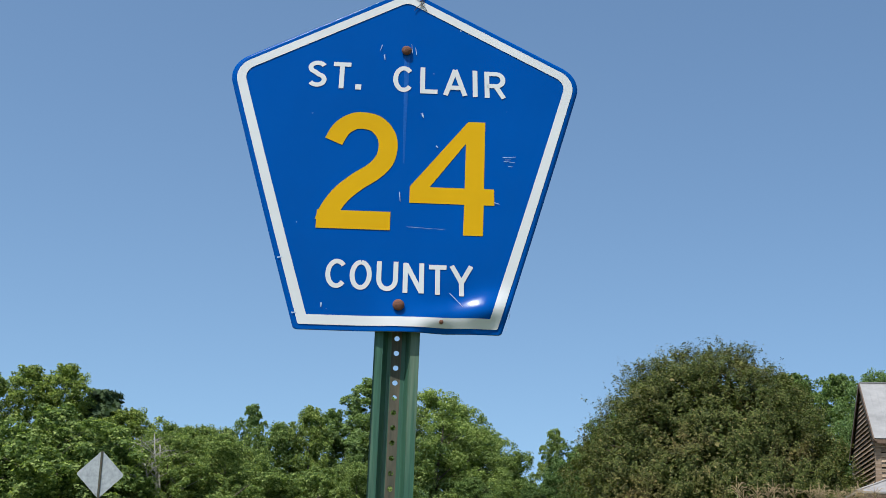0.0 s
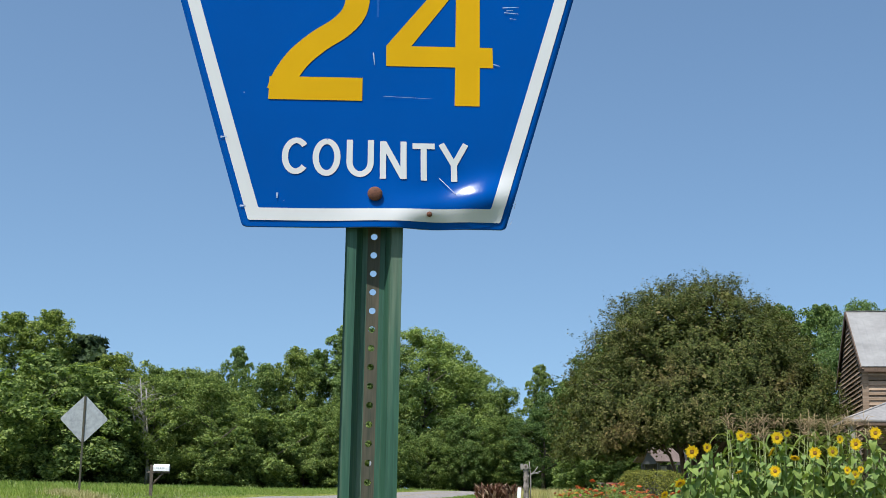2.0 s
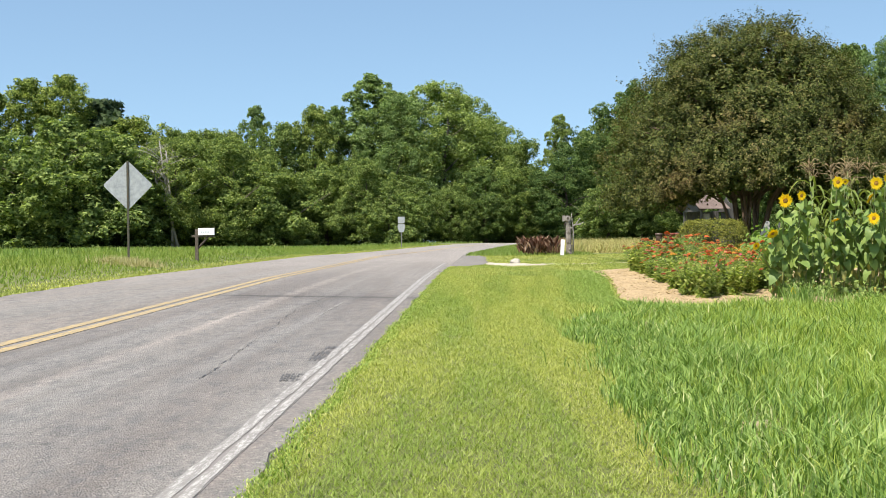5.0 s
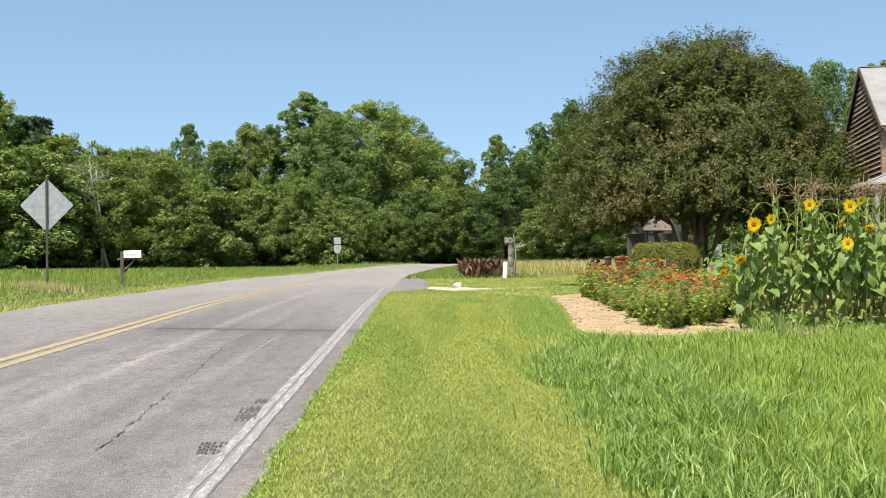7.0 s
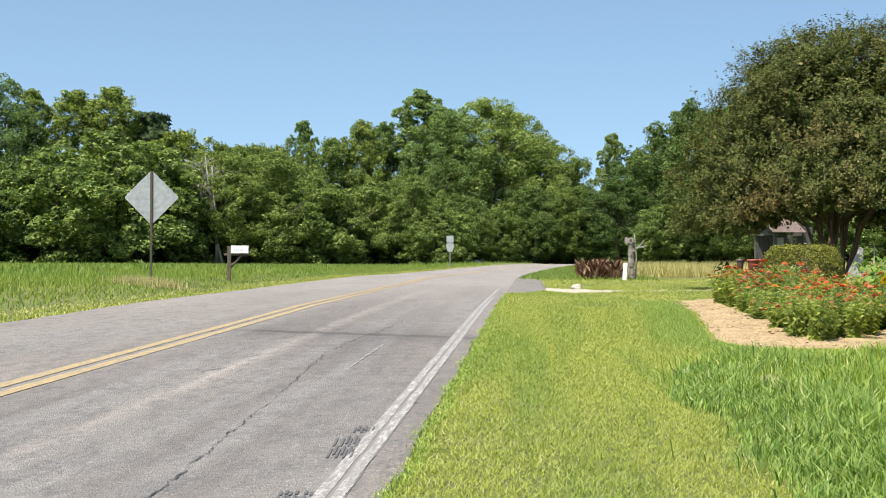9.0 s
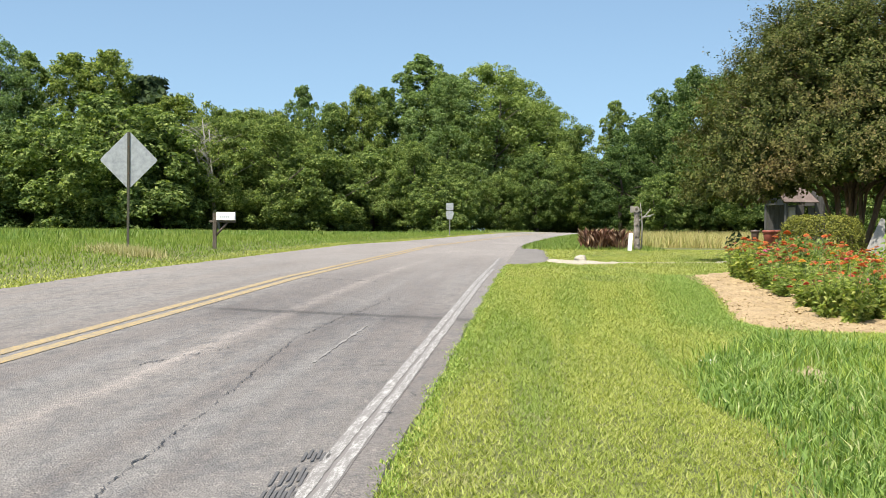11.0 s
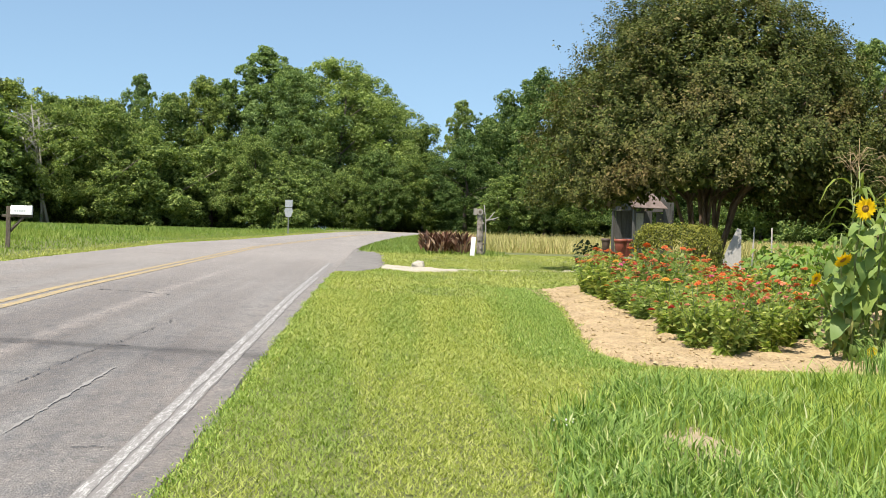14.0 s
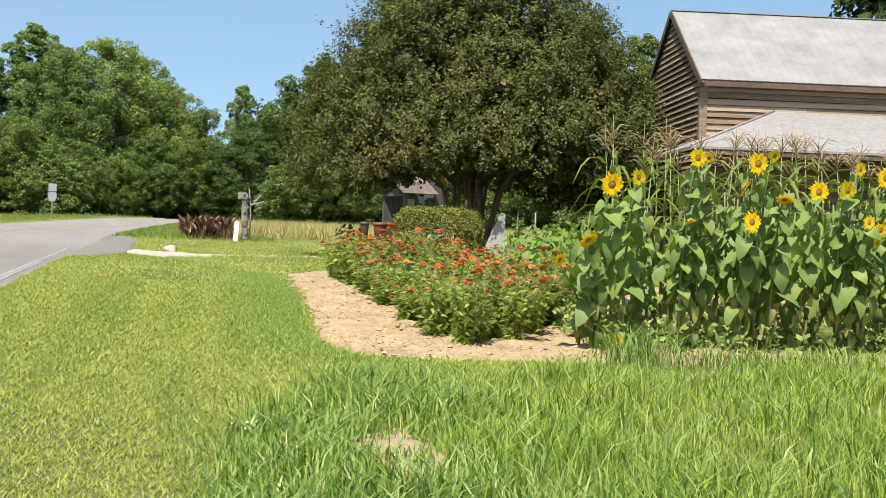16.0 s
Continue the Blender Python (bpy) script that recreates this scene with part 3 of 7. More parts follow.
def scuff(x, y, turn, rows, cols, w, h):
    """A patch of dark tread prints."""
    bm = bmesh.new()
    m = Matrix.Rotation(radians(turn), 4, "Z")
    for i in range(rows):
        for j in range(cols):
            if rng.random() < 0.1:
                continue
            u, v = (j - cols / 2) * w * 1.45 + rng.normal(0, 0.002), (i - rows / 2 + 0.25 * (j % 2)) * h * 1.22
            corners = [m @ Vector((u + a * w / 2, v + b * h / 2, 0)) for a, b in ((-1, -1), (1, -0.8), (1, 1), (-1, 0.85))]
            bm.faces.new([bm.verts.new((x + c.x, y + c.y, float(gz(x + c.x, y + c.y)) + 0.006)) for c in corners])
    part("tread_print", bm, M_SCUFF, road)


scuff(-2.285, 6.37, 5, 4, 7, 0.0155, 0.095)
scuff(-2.285, 8.06, 4, 2, 7, 0.0145, 0.33)
scuff(-2.26, 8.72, 4, 1, 6, 0.015, 0.24)


def draped(name, outline, spacing, lift, material, rough, label, category, kind="structure", ragged=0.35):
    """A sheet laid over the ground inside an outline, with a rough surface."""
    out = np.array(outline)
    xs = np.arange(out[:, 0].min(), out[:, 0].max() + spacing, spacing)
    ys = np.arange(out[:, 1].min(), out[:, 1].max() + spacing, spacing)
    def inside(x, y):
        c = False
        for (x0, y0), (x1, y1) in zip(outline, outline[1:] + outline[:1]):
            if (y0 > y) != (y1 > y) and x < (x1 - x0) * (y - y0) / (y1 - y0) + x0:
                c = not c
        return c
    index, verts, faces = {}, [], []
    def vert(i, j):
        if (i, j) not in index:
            x, y = xs[i], ys[j]
            wx = x + 0.5 * spacing * noise.noise(Vector((x * 5, y * 5, 7)))
            wy = y + 0.5 * spacing * noise.noise(Vector((x * 5, y * 5, 3)))
            h = rough * (noise.noise(Vector((x * 2.3, y * 2.3, 0))) + 0.7 * noise.noise(Vector((x * 9, y * 9, 5))) + 0.5 * noise.noise(Vector((x * 23, y * 23, 2))))
            index[(i, j)] = len(verts)
            verts.append((wx, wy, float(gz(wx, wy)) + lift + h))
        return index[(i, j)]
    for i in range(len(xs) - 1):
        for j in range(len(ys) - 1):
            e = ragged * noise.noise(Vector((xs[i] * 2.1, ys[j] * 2.1, 8)))
            if inside(xs[i] + spacing / 2 + e * 0.5, ys[j] + spacing / 2 + e * 0.4):
                faces.append((vert(i, j), vert(i + 1, j), vert(i + 1, j + 1), vert(i, j + 1)))
    uses = {}
    for f in faces:
        for e in zip(f, f[1:] + f[:1]):
            k = tuple(sorted(e))
            uses[k] = uses.get(k, 0) + 1
    rim = {v for e, n in uses.items() if n == 1 for v in e}
    verts = [(x, y, z - 0.06) if i in rim else (x, y, z) for i, (x, y, z) in enumerate(verts)]
    me = mesh_of(name, verts, faces, material)
    for p in me.polygons:
        p.use_smooth = True
    return tagged(put(name, me), label, category, kind=kind)


draped("driveway_apron", [(-1.96, 33.0), (-1.37, 33.7), (-0.92, 36.7), (-0.8, 39.9), (-0.9, 48.9), (-1.94, 57.0)], 0.08, 0.016, M_APRON, 0.005, "dark grey asphalt driveway apron at the road edge", "driveway", ragged=0.5)
draped("gravel_patch", [(-0.95, 37.0), (-0.3, 36.7), (0.45, 37.5), (1.1, 38.3), (0.5, 39.2), (0.0, 39.85), (-0.85, 39.3)], 0.07, 0.025, M_GRAVEL, 0.018, "pale gravel patch where the driveway meets the lawn", "gravel", "stuff", ragged=0.8)
draped("gravel_track", [(0.4, 38.6), (2.26, 39.32), (4.0, 40.05), (5.6, 40.85), (5.5, 41.0), (3.9, 40.27), (2.15, 39.52), (0.4, 38.88)], 0.07, 0.006, M_GRAVEL, 0.035, "thin pale gravel wheel track across the lawn", "gravel", "stuff", ragged=0.9)
BED = [(1.95, 28.9), (1.75, 26.0), (1.62, 22.8), (1.45, 20.2), (1.83, 19.1), (2.78, 18.9), (4.71, 18.95), (6.99, 18.8), (9.87, 18.6), (13.0, 18.4), (13.0, 27.0), (7.86, 27.5), (5.6, 28.0), (4.6, 31.0), (3.1, 31.4)]
draped("flower_bed", BED, 0.07, 0.02, M_DIRT, 0.042, "dry sandy garden bed of tilled soil", "garden bed")
for spot in ([(0.95, 13.9), (1.4, 13.85), (1.55, 14.6), (1.25, 15.1), (0.9, 14.6)], [(1.02, 11.7), (1.38, 11.8), (1.34, 12.6), (1.02, 12.5)], [(0.76, 5.34), (1.09, 5.43), (1.05, 5.93), (0.8, 5.84)]):
    draped("bare_soil", spot, 0.06, 0.02, M_BARE, 0.012, "small bare sandy spot in the tall grass", "soil", "stuff")


def clods():
    """Lumps of soil on the bed's open border."""
    r = np.random.default_rng(3)
    verts, faces = [], []
    spots = [(r.uniform(1.6, 2.9), r.uniform(19.4, 28.6)) for _ in range(1500)] + [(r.uniform(1.9, 10.0), r.uniform(18.9, 20.0)) for _ in range(1100)]
    for x, y in spots:
        s = min(0.04, 0.0085 * math.exp(r.normal(0, 0.55)))
        z = float(gz(x, y)) + 0.03
        b = len(verts)
        for d in ((1, 0, 0), (-1, 0, 0), (0, 1, 0), (0, -1, 0), (0, 0, 0.8), (0, 0, -0.8)):
            verts.append((x + s * d[0] * r.uniform(0.7, 1.3), y + s * d[1] * r.uniform(0.7, 1.3), z + s * d[2] * r.uniform(0.6, 1.2)))
        faces += [(b + i, b + j, b + k) for i, j, k in ((0, 2, 4), (2, 1, 4), (1, 3, 4), (3, 0, 4), (2, 0, 5), (1, 2, 5), (3, 1, 5), (0, 3, 5))]
    tagged(put("soil_clods", mesh_of("soil_clods", verts, faces, M_CLOD)), "loose lumps of dry soil on the garden bed", "soil", kind="stuff")


clods()


# ---- grass ----
def blades(name, x, y, height, width, material, r, bend=0.5, label="", segments=2):
    """One mesh of grass blades, each a tapering bent strip."""
    n = len(x)
    z = gz(x, y)
    a = r.uniform(0, 2 * np.pi, n)
    lean = height * bend * r.uniform(0.1, 1.2, n)
    d = np.stack([np.cos(a), np.sin(a), 0 * a], -1)
    b = a + np.pi / 2 + r.normal(0, 0.3, n)
    side = np.stack([np.cos(b), np.sin(b), 0 * b], -1)
    base = np.stack([x, y, z - 0.01], -1)
    up = np.array([0, 0, 1.0])
    def at(t):
        return base + d * (lean * t**2)[:, None] + up * (height * (t - 0.25 * bend * t**3))[:, None]
    if segments == 1:
        v = np.stack([base - side * width[:, None], base + side * width[:, None], at(np.ones(n))], 1)
        me = cloud(name, v, 3, material)
    else:
        m = at(np.full(n, 0.55))
        w = width[:, None]
        tip = at(np.ones(n))
        v = np.stack([base - side * w * 0.8, base + side * w * 0.8, m + side * w, m - side * w, tip], 1)
        me = bpy.data.meshes.new(name)
        me.vertices.add(5 * n)
        me.vertices.foreach_set("co", v.astype(np.float32).ravel())
        me.loops.add(7 * n)
        me.loops.foreach_set("vertex_index", (np.arange(n, dtype=np.int32)[:, None] * 5 + np.array([0, 1, 2, 3, 3, 2, 4], dtype=np.int32)).ravel())
        me.polygons.add(2 * n)
        me.polygons.foreach_set("loop_start", (np.arange(n, dtype=np.int32)[:, None] * 7 + np.array([0, 4], dtype=np.int32)).ravel())
        me.polygons.foreach_set("loop_total", np.tile(np.array([4, 3], dtype=np.int32), n))
        me.materials.append(material)
        me.update(calc_edges=True)
        me.validate()
    return tagged(put(name, me), label, "grass", kind="stuff")


def inside_bed(x, y):
    c = np.zeros(len(x), bool)
    pts = BED + BED[:1]
    for (x0, y0), (x1, y1) in zip(pts, pts[1:]):
        if y0 != y1:
            c ^= ((y0 > y) != (y1 > y)) & (x < (x1 - x0) * (y - y0) / (y1 - y0) + x0)
    return c


def tall_zone(x, y):
    """East of the mown strip and south of the garden bed the grass has been left long."""
    edge = 0.27 + 0.07 * np.sin(y * 0.8) + 0.07 * np.sin(y * 2.3 + 1) + 0.125 * np.clip(y - 13.4, 0, 8) ** 1.5
    north = 17.1 + 0.33 * np.clip(x - 1.7, 0, 2) + 0.09 * np.clip(x - 4, 0, 8) + 0.12 * np.sin(x * 2.3)
    return (x > edge) & (y < north)


def plant_grass():
    r = np.random.default_rng(21)
    def kept(x, y, zone):
        ok = zone(x + r.normal(0, 0.1, len(x)), y + r.normal(0, 0.1, len(x))) & (x > road_x(y) + 0.05 - 0.04 * r.random(len(x)))
        ok &= ~inside_bed(x + r.normal(0, 0.09, len(x)), y + r.normal(0, 0.09, len(x)))
        ok &= ~(x < np.interp(y, [32.9, 33.0, 33.7, 36.7, 39.9, 48.9, 57.0, 57.1], [-9, -1.96, -1.4, -0.97, -0.85, -0.95, -1.94, -9])) & ~((x > -0.9) & (x < 0.75 + 0.3 * np.sin(y * 5)) & (y > 37.0 + 0.25 * np.sin(x * 7)) & (y < 39.5))
        for cx, cy, cr in ((1.2, 14.4, 0.32), (1.18, 12.15, 0.28), (0.92, 5.65, 0.24)):
            ok &= ((x - cx) ** 2 + (y - cy) ** 2 > (cr * (0.4 + 0.9 * r.random(len(x)))) ** 2)
        return x[ok], y[ok]
    mown = lambda x, y: ~tall_zone(x, y)
    def tufty(x, y, least):
        """Chance that a blade stands here: turf grows in small tufts with thin spots between."""
        w = np.sin(x * 17 + 3 * np.sin(y * 5.3)) * np.sin(y * 19 + 2.5 * np.sin(x * 6.1)) + 0.7 * np.sin(x * 41 + y * 13) * np.sin(y * 37 - x * 11) + 0.9 * np.sin(x * 97 + 2 * np.sin(y * 23)) * np.sin(y * 89 + 2 * np.sin(x * 29))
        return r.random(len(x)) < least + (1 - least) * np.clip(0.5 + 0.6 * w, 0, 1)
    # mown strip, near
    x, y = kept(r.uniform(-2.05, 3.4, 680000), 1.2 + 25 * r.random(680000) ** 1.25, mown)
    k = tufty(x, y, 0.4)
    x, y = x[k], y[k]
    blades("mown_grass", x, y, r.uniform(0.018, 0.052, len(x)), r.uniform(0.0017, 0.0034, len(x)) * (1 + 0.065 * y), M_MOWN, r, 1.3, "short mown yellow-green lawn grass beside the road", 1)
    # mown lawn, farther
    x, y = kept(-2.1 + 17 * r.random(280000) ** 1.5, 14 + 39 * r.random(280000) ** 1.2, mown)
    k = r.random(len(x)) < smooth(14, 24, y)
    x, y = x[k], y[k]
    blades("lawn_grass", x, y, r.uniform(0.025, 0.06, len(x)), r.uniform(0.007, 0.014, len(x)), M_LAWN, r, 1.2, "short mown lawn round the garden bed", 1)
    # darker unevenly cut strip beside the bed
    n = 42000
    y = r.uniform(16, 29, n)
    x = np.interp(y, [16, 18.9, 20.2, 22.8, 29], [1.2, 1.75, 1.4, 1.55, 1.9]) - 0.02 - np.abs(r.normal(0, 0.42, n)) + np.where(y < 18.7, r.uniform(0, 3.2, n), 0)
    x, y = kept(x, y, mown)
    blades("strip_grass", x, y, r.uniform(0.03, 0.075, len(x)), r.uniform(0.004, 0.008, len(x)), M_TALL_DARK, r, 1.2, "darker unevenly cut grass along the garden bed", 1)
    # ragged road edge
    y = r.uniform(0.8, 32, 14000)
    x = road_x(y) + 0.06 + r.normal(0, 0.035, 14000) + 0.03 * np.sin(y * 2.7)
    blades("edge_grass", x, y, r.uniform(0.016, 0.042, 14000), r.uniform(0.002, 0.0045, 14000), M_TALL_DARK, r, 1.1, "ragged grass tufts along the asphalt edge")
    # long grass
    n = 360000
    x, y = 12 * r.random(n) ** 1.35, 1.4 + 17.6 * r.random(n) ** 1.1
    cl = 0.5 + 0.5 * np.sin(x * 3.1 + 2 * np.sin(y * 1.7)) * np.sin(y * 2.6 + 1.3 * np.sin(x * 2.1))
    keep = r.random(n) < 0.3 + 0.7 * cl
    x, y, cl = x[keep], y[keep], cl[keep]
    x2, y2 = kept(x, y, tall_zone)
    h = r.uniform(0.07, 0.23, len(x2)) * (0.75 + 0.5 * (0.5 + 0.5 * np.sin(x2 * 3.1 + 2 * np.sin(y2 * 1.7)) * np.sin(y2 * 2.6)))
    h *= 0.55 + 0.6 * np.clip((x2 - 0.35) / 0.9, 0, 1)
    coarse = r.random(len(x2)) < 0.15 + 0.6 * smooth(2.2, 0.7, x2 + 0.35 * np.sin(y2 * 1.9) + r.normal(0, 0.2, len(x2)))
    xd, yd, hd = x2[coarse], y2[coarse], h[coarse]
    blades("coarse_grass", xd, yd, hd * 1.25, r.uniform(0.002, 0.0066, len(xd)) * (1 + 0.025 * yd), M_TALL_DARK, r, 0.95, "coarse darker green grass where the mown strip ends")
    x2, y2, h = x2[~coarse], y2[~coarse], h[~coarse]
    blades("tall_grass", x2, y2, h, r.uniform(0.0014, 0.0032, len(x2)) * (1 + 0.03 * y2), M_TALL, r, 0.85, "long uncut bright green grass with arching blades")
    # behind the start the same lawn and long grass go on
    n = 26000
    x, y = r.uniform(-1.95, 9, n), r.uniform(-12, 1.3, n)
    strip = x < 0.3 + 0.2 * np.sin(y * 1.7)
    blades("mown_grass", x[strip], y[strip], r.uniform(0.03, 0.07, strip.sum()), r.uniform(0.006, 0.012, strip.sum()), M_MOWN, r, 1.2, "short mown yellow-green lawn grass beside the road", 1)
    blades("tall_grass", x[~strip], y[~strip], r.uniform(0.08, 0.24, (~strip).sum()), r.uniform(0.006, 0.012, (~strip).sum()), M_TALL, r, 0.85, "long uncut bright green grass with arching blades", 1)
    # a coarse tuft at the corner of the bed
    for cx, cy, k, s in ((4.3, 18.7, 300, 0.55), (1.1, 15.6, 420, 0.34), (1.75, 15.9, 300, 0.34), (0.6, 14.0, 300, 0.26), (0.45, 8.9, 200, 0.27), (1.2, 10.0, 200, 0.3), (5.35, 18.75, 420, 0.3), (6.2, 18.7, 420, 0.3), (7.05, 18.6, 420, 0.34), (7.9, 18.5, 420, 0.34), (8.9, 18.45, 420, 0.34)):
        x, y = r.normal(cx, 0.34 if k > 350 else 0.22, k), r.normal(cy, 0.22, k)
        blades("grass_tuft", x, y, r.uniform(0.35, 1.0, k) * s, r.uniform(0.003, 0.006, k), M_TALL_DARK, r, 1.0, "coarse dark green tuft of tall grass")
    # west verge and field
    n = 170000
    y = 12 + 110 * r.random(n) ** 1.15
    x = road_x(y) - 6.4 - 34 * r.random(n) ** 1.8
    near = np.clip((road_x(y) - 6.4 - x - 0.9) / 1.6, 0, 1)
    short = near < 0.05
    blades("verge_grass", x[short], y[short], r.uniform(0.03, 0.07, short.sum()), r.uniform(0.009, 0.018, short.sum()), M_LAWN, r, 0.8, "short mown verge grass beside the road", 1)
    x, y, near = x[~short], y[~short], near[~short]
    n = len(x)
    blades("verge_grass", x, y, r.uniform(0.03, 0.07, n) + near * r.uniform(0.03, 0.22, n) * (1 + 1.2 * np.clip((road_x(y) - 10 - x) / 10, 0, 1)) * (0.5 + 0.5 * np.sin(x * 1.1 + 2 * np.sin(y * 0.7)) ** 2), r.uniform(0.009, 0.02, n), M_VERGE, r, 0.6, "green roadside verge and meadow grass", 1)
    n = 60000
    y = 40 + 125 * r.random(n)
    x = -9 - 75 * r.random(n) + 0.12 * (y - 100)
    blades("meadow_grass", x, y, r.uniform(0.12, 0.4, n), r.uniform(0.04, 0.08, n), M_VERGE, r, 0.5, "far meadow grass below the woods", 1)
    x, y = r.normal(-10.28, 0.4, 2200), r.normal(31.1, 0.45, 2200)
    blades("dead_grass", x, y, r.uniform(0.08, 0.32, 2200), r.uniform(0.006, 0.014, 2200), M_HAY, r, 0.8, "patch of dead straw-coloured grass round a sign post", 1)
    for cx, cy, k in ((-1.62, 8.2, 330), (-0.1, 16.2, 200), (-1.37, 10.2, 160)):
        x, y = r.normal(cx, 0.16, k), r.normal(cy, 0.12, k)
        blades("dry_clippings", x, y, r.uniform(0.02, 0.05, k), r.uniform(0.003, 0.006, k), M_HAY, r, 1.6, "dry straw-coloured clippings on the lawn", 1)
    # dry field
    n = 42000
    x, y = r.uniform(2.6, 34, n), 60 + 42 * r.random(n) ** 1.3
    blades("dry_field_grass", x, y, r.uniform(0.3, 0.95, n), r.uniform(0.012, 0.026, n), M_HAY, r, 0.7, "tall dry straw-coloured field grass", 1)
    n = 14000
    x, y = r.uniform(11, 40, n), r.uniform(32, 60, n)
    blades("yard_grass", x, y, r.uniform(0.08, 0.3, n), r.uniform(0.012, 0.02, n), M_VERGE, r, 0.6, "rough yard grass beside the barn", 1)
    n = 22000
    x, y = r.uniform(-1.8, 3.5, n), r.uniform(50, 140, n)
    blades("far_lawn_grass", x[x > road_x(y) + 0.2], y[x > road_x(y) + 0.2], r.uniform(0.05, 0.2, n)[x > road_x(y) + 0.2], r.uniform(0.015, 0.03, n)[x > road_x(y) + 0.2], M_VERGE, r, 0.6, "green grass along the far road bend", 1)


plant_grass()


def clover_flowers():
    """A few small white clover heads at the edge of the long grass."""
    r = np.random.default_rng(27)
    bm = bmesh.new()
    for k in range(6):
        x, y = r.normal(0.4, 0.05), r.normal(14.86, 0.12)
        made = bmesh.ops.create_icosphere(bm, subdivisions=1, radius=r.uniform(0.007, 0.011))["verts"]
        bmesh.ops.translate(bm, vec=(x, y, float(gz(x, y)) + r.uniform(0.06, 0.09)), verts=made)
    me = bpy.data.meshes.new("clover_flowers")
    bm.to_mesh(me)
    bm.free()
    me.materials.append(M_CLOVER)
    tagged(put("clover_flowers", me), "small white clover flowers in the lawn", "flowers", kind="stuff")


clover_flowers()

# ---- trees ----
def limbs(bm, base, height, lean, r, count, spread, radius, start=0.3, sides=7):
    """A tapering trunk with limbs that fork outward."""
    top = Vector(base) + Vector((lean[0], lean[1], height))
    pts = [Vector(base).lerp(top, t) + Vector((r.normal(0, 0.02) * height, r.normal(0, 0.02) * height, 0)) * (1 if 0 < t < 1 else 0) for t in (0, 0.15, 0.35, 0.6, 0.85, 1)]
    tube(bm, pts, [radius * k for k in (1.25, 1.0, 0.8, 0.55, 0.3, 0.12)], sides)
    for i in range(count):
        t = start + (0.95 - start) * (i + r.random()) / count
        p = Vector(base).lerp(top, t)
        a = r.uniform(0, 2 * math.pi)
        l = spread * (1.15 - t) * r.uniform(0.7, 1.2) + 0.15 * spread
        q = p + Vector((math.cos(a) * l * 0.5, math.sin(a) * l * 0.5, l * 0.35))
        e = p + Vector((math.cos(a + 0.3) * l, math.sin(a + 0.3) * l, l * r.uniform(0.45, 0.8)))
        rr = radius * (1 - t) * 0.55 + radius * 0.08
        tube(bm, [p, q, e], [rr, rr * 0.7, rr * 0.25], 5)


def broadleaf(name, seed, height, width, low, leaves, size, material, label, lobes=26, ragged=0.25, top_heavy=0.0, group="trees along the wood edge"):
    """A broad-leaved tree: trunk with limbs, and a crown of leaves gathered in lobes with gaps between."""
    r = np.random.default_rng(seed)
    t = thing(name, pose(0, 0, 0), label, "tree", group)
    bm = bmesh.new()
    limbs(bm, (0, 0, -0.3), height * 0.86, (r.normal(0, 0.03) * height, r.normal(0, 0.03) * height), r, 11, width * 0.5, height * 0.018 + 0.03, 0.25)
    part("trunk", bm, M_BARK, t)
    cs, rs = [], []
    for i in range(lobes):
        f = (i + r.random()) / lobes
        z = low + (height - low) * f
        prof = math.sin(math.pi * min(1, 0.12 + 0.88 * f) ** (0.75 + top_heavy)) ** 0.7
        a = i * 2.39996 + r.normal(0, 0.4)
        rad = width * 0.5 * prof * r.uniform(0.35, 0.95)
        s = width * r.uniform(0.06, 0.14) * (0.6 + 0.5 * prof)
        cs.append((math.cos(a) * rad, math.sin(a) * rad, z - s * 0.6))
        rs.append(s)
    for i in range(int(lobes * ragged * 3)):
        f = r.random() ** 0.7
        a = r.uniform(0, 2 * math.pi)
        prof = math.sin(math.pi * min(1, 0.12 + 0.88 * f)) ** 0.6
        rad = width * 0.5 * prof * r.uniform(0.85, 1.12)
        cs.append((math.cos(a) * rad, math.sin(a) * rad, low + (height * 1.0 - low) * f))
        rs.append(width * r.uniform(0.05, 0.1))
    # each lobe breaks into flat sprays in tiers
    subs, sizes = [], []
    for c, q in zip(cs, rs):
        for _ in range(8):
            d = unit(r.normal(0, 1, 3) + np.array([c[0], c[1], 0.6 * width]) / width)
            subs.append(np.array(c) + d * q * r.uniform(0.55, 1.0))
            sizes.append(q * r.uniform(0.26, 0.58))
    put("crown", cloud("crown", crown_leaves(np.array(subs), np.array(sizes), int(leaves * 5.2), size * 0.46, r, 0.72, 0.3, far=True), 3, material), t)
    return t


def cedar(name, seed, height, width, leaves, size, label):
    r = np.random.default_rng(seed)
    t = thing(name, pose(0, 0, 0), label, "tree", "trees along the wood edge")
    bm = bmesh.new()
    limbs(bm, (0, 0, -0.3), height * 0.95, (0.1, 0.1), r, 12, width * 0.45, height * 0.015 + 0.03, 0.1)
    part("trunk", bm, M_BARK, t)
    f = r.random(leaves) ** 0.8
    a = r.uniform(0, 2 * np.pi, leaves)
    tier = 1 + 0.3 * np.sin(f * 34 + 3 * np.sin(a))
    rad = width * 0.5 * np.clip(1.15 - f, 0.05, 1) ** 0.65 * np.clip(f * 5, 0.35, 1) * tier * r.uniform(0.55, 1.05, leaves)
    pos = np.stack([np.cos(a) * rad, np.sin(a) * rad, 0.4 + (height - 0.4) * f - rad * 0.15], -1)
    d = np.stack([np.cos(a), np.sin(a), 0.5 + 0 * a], -1)
    put("crown", cloud("crown", leaf_tris(pos, d, size * 0.9, r), 3, M_LEAF_DARK), t)
    return t


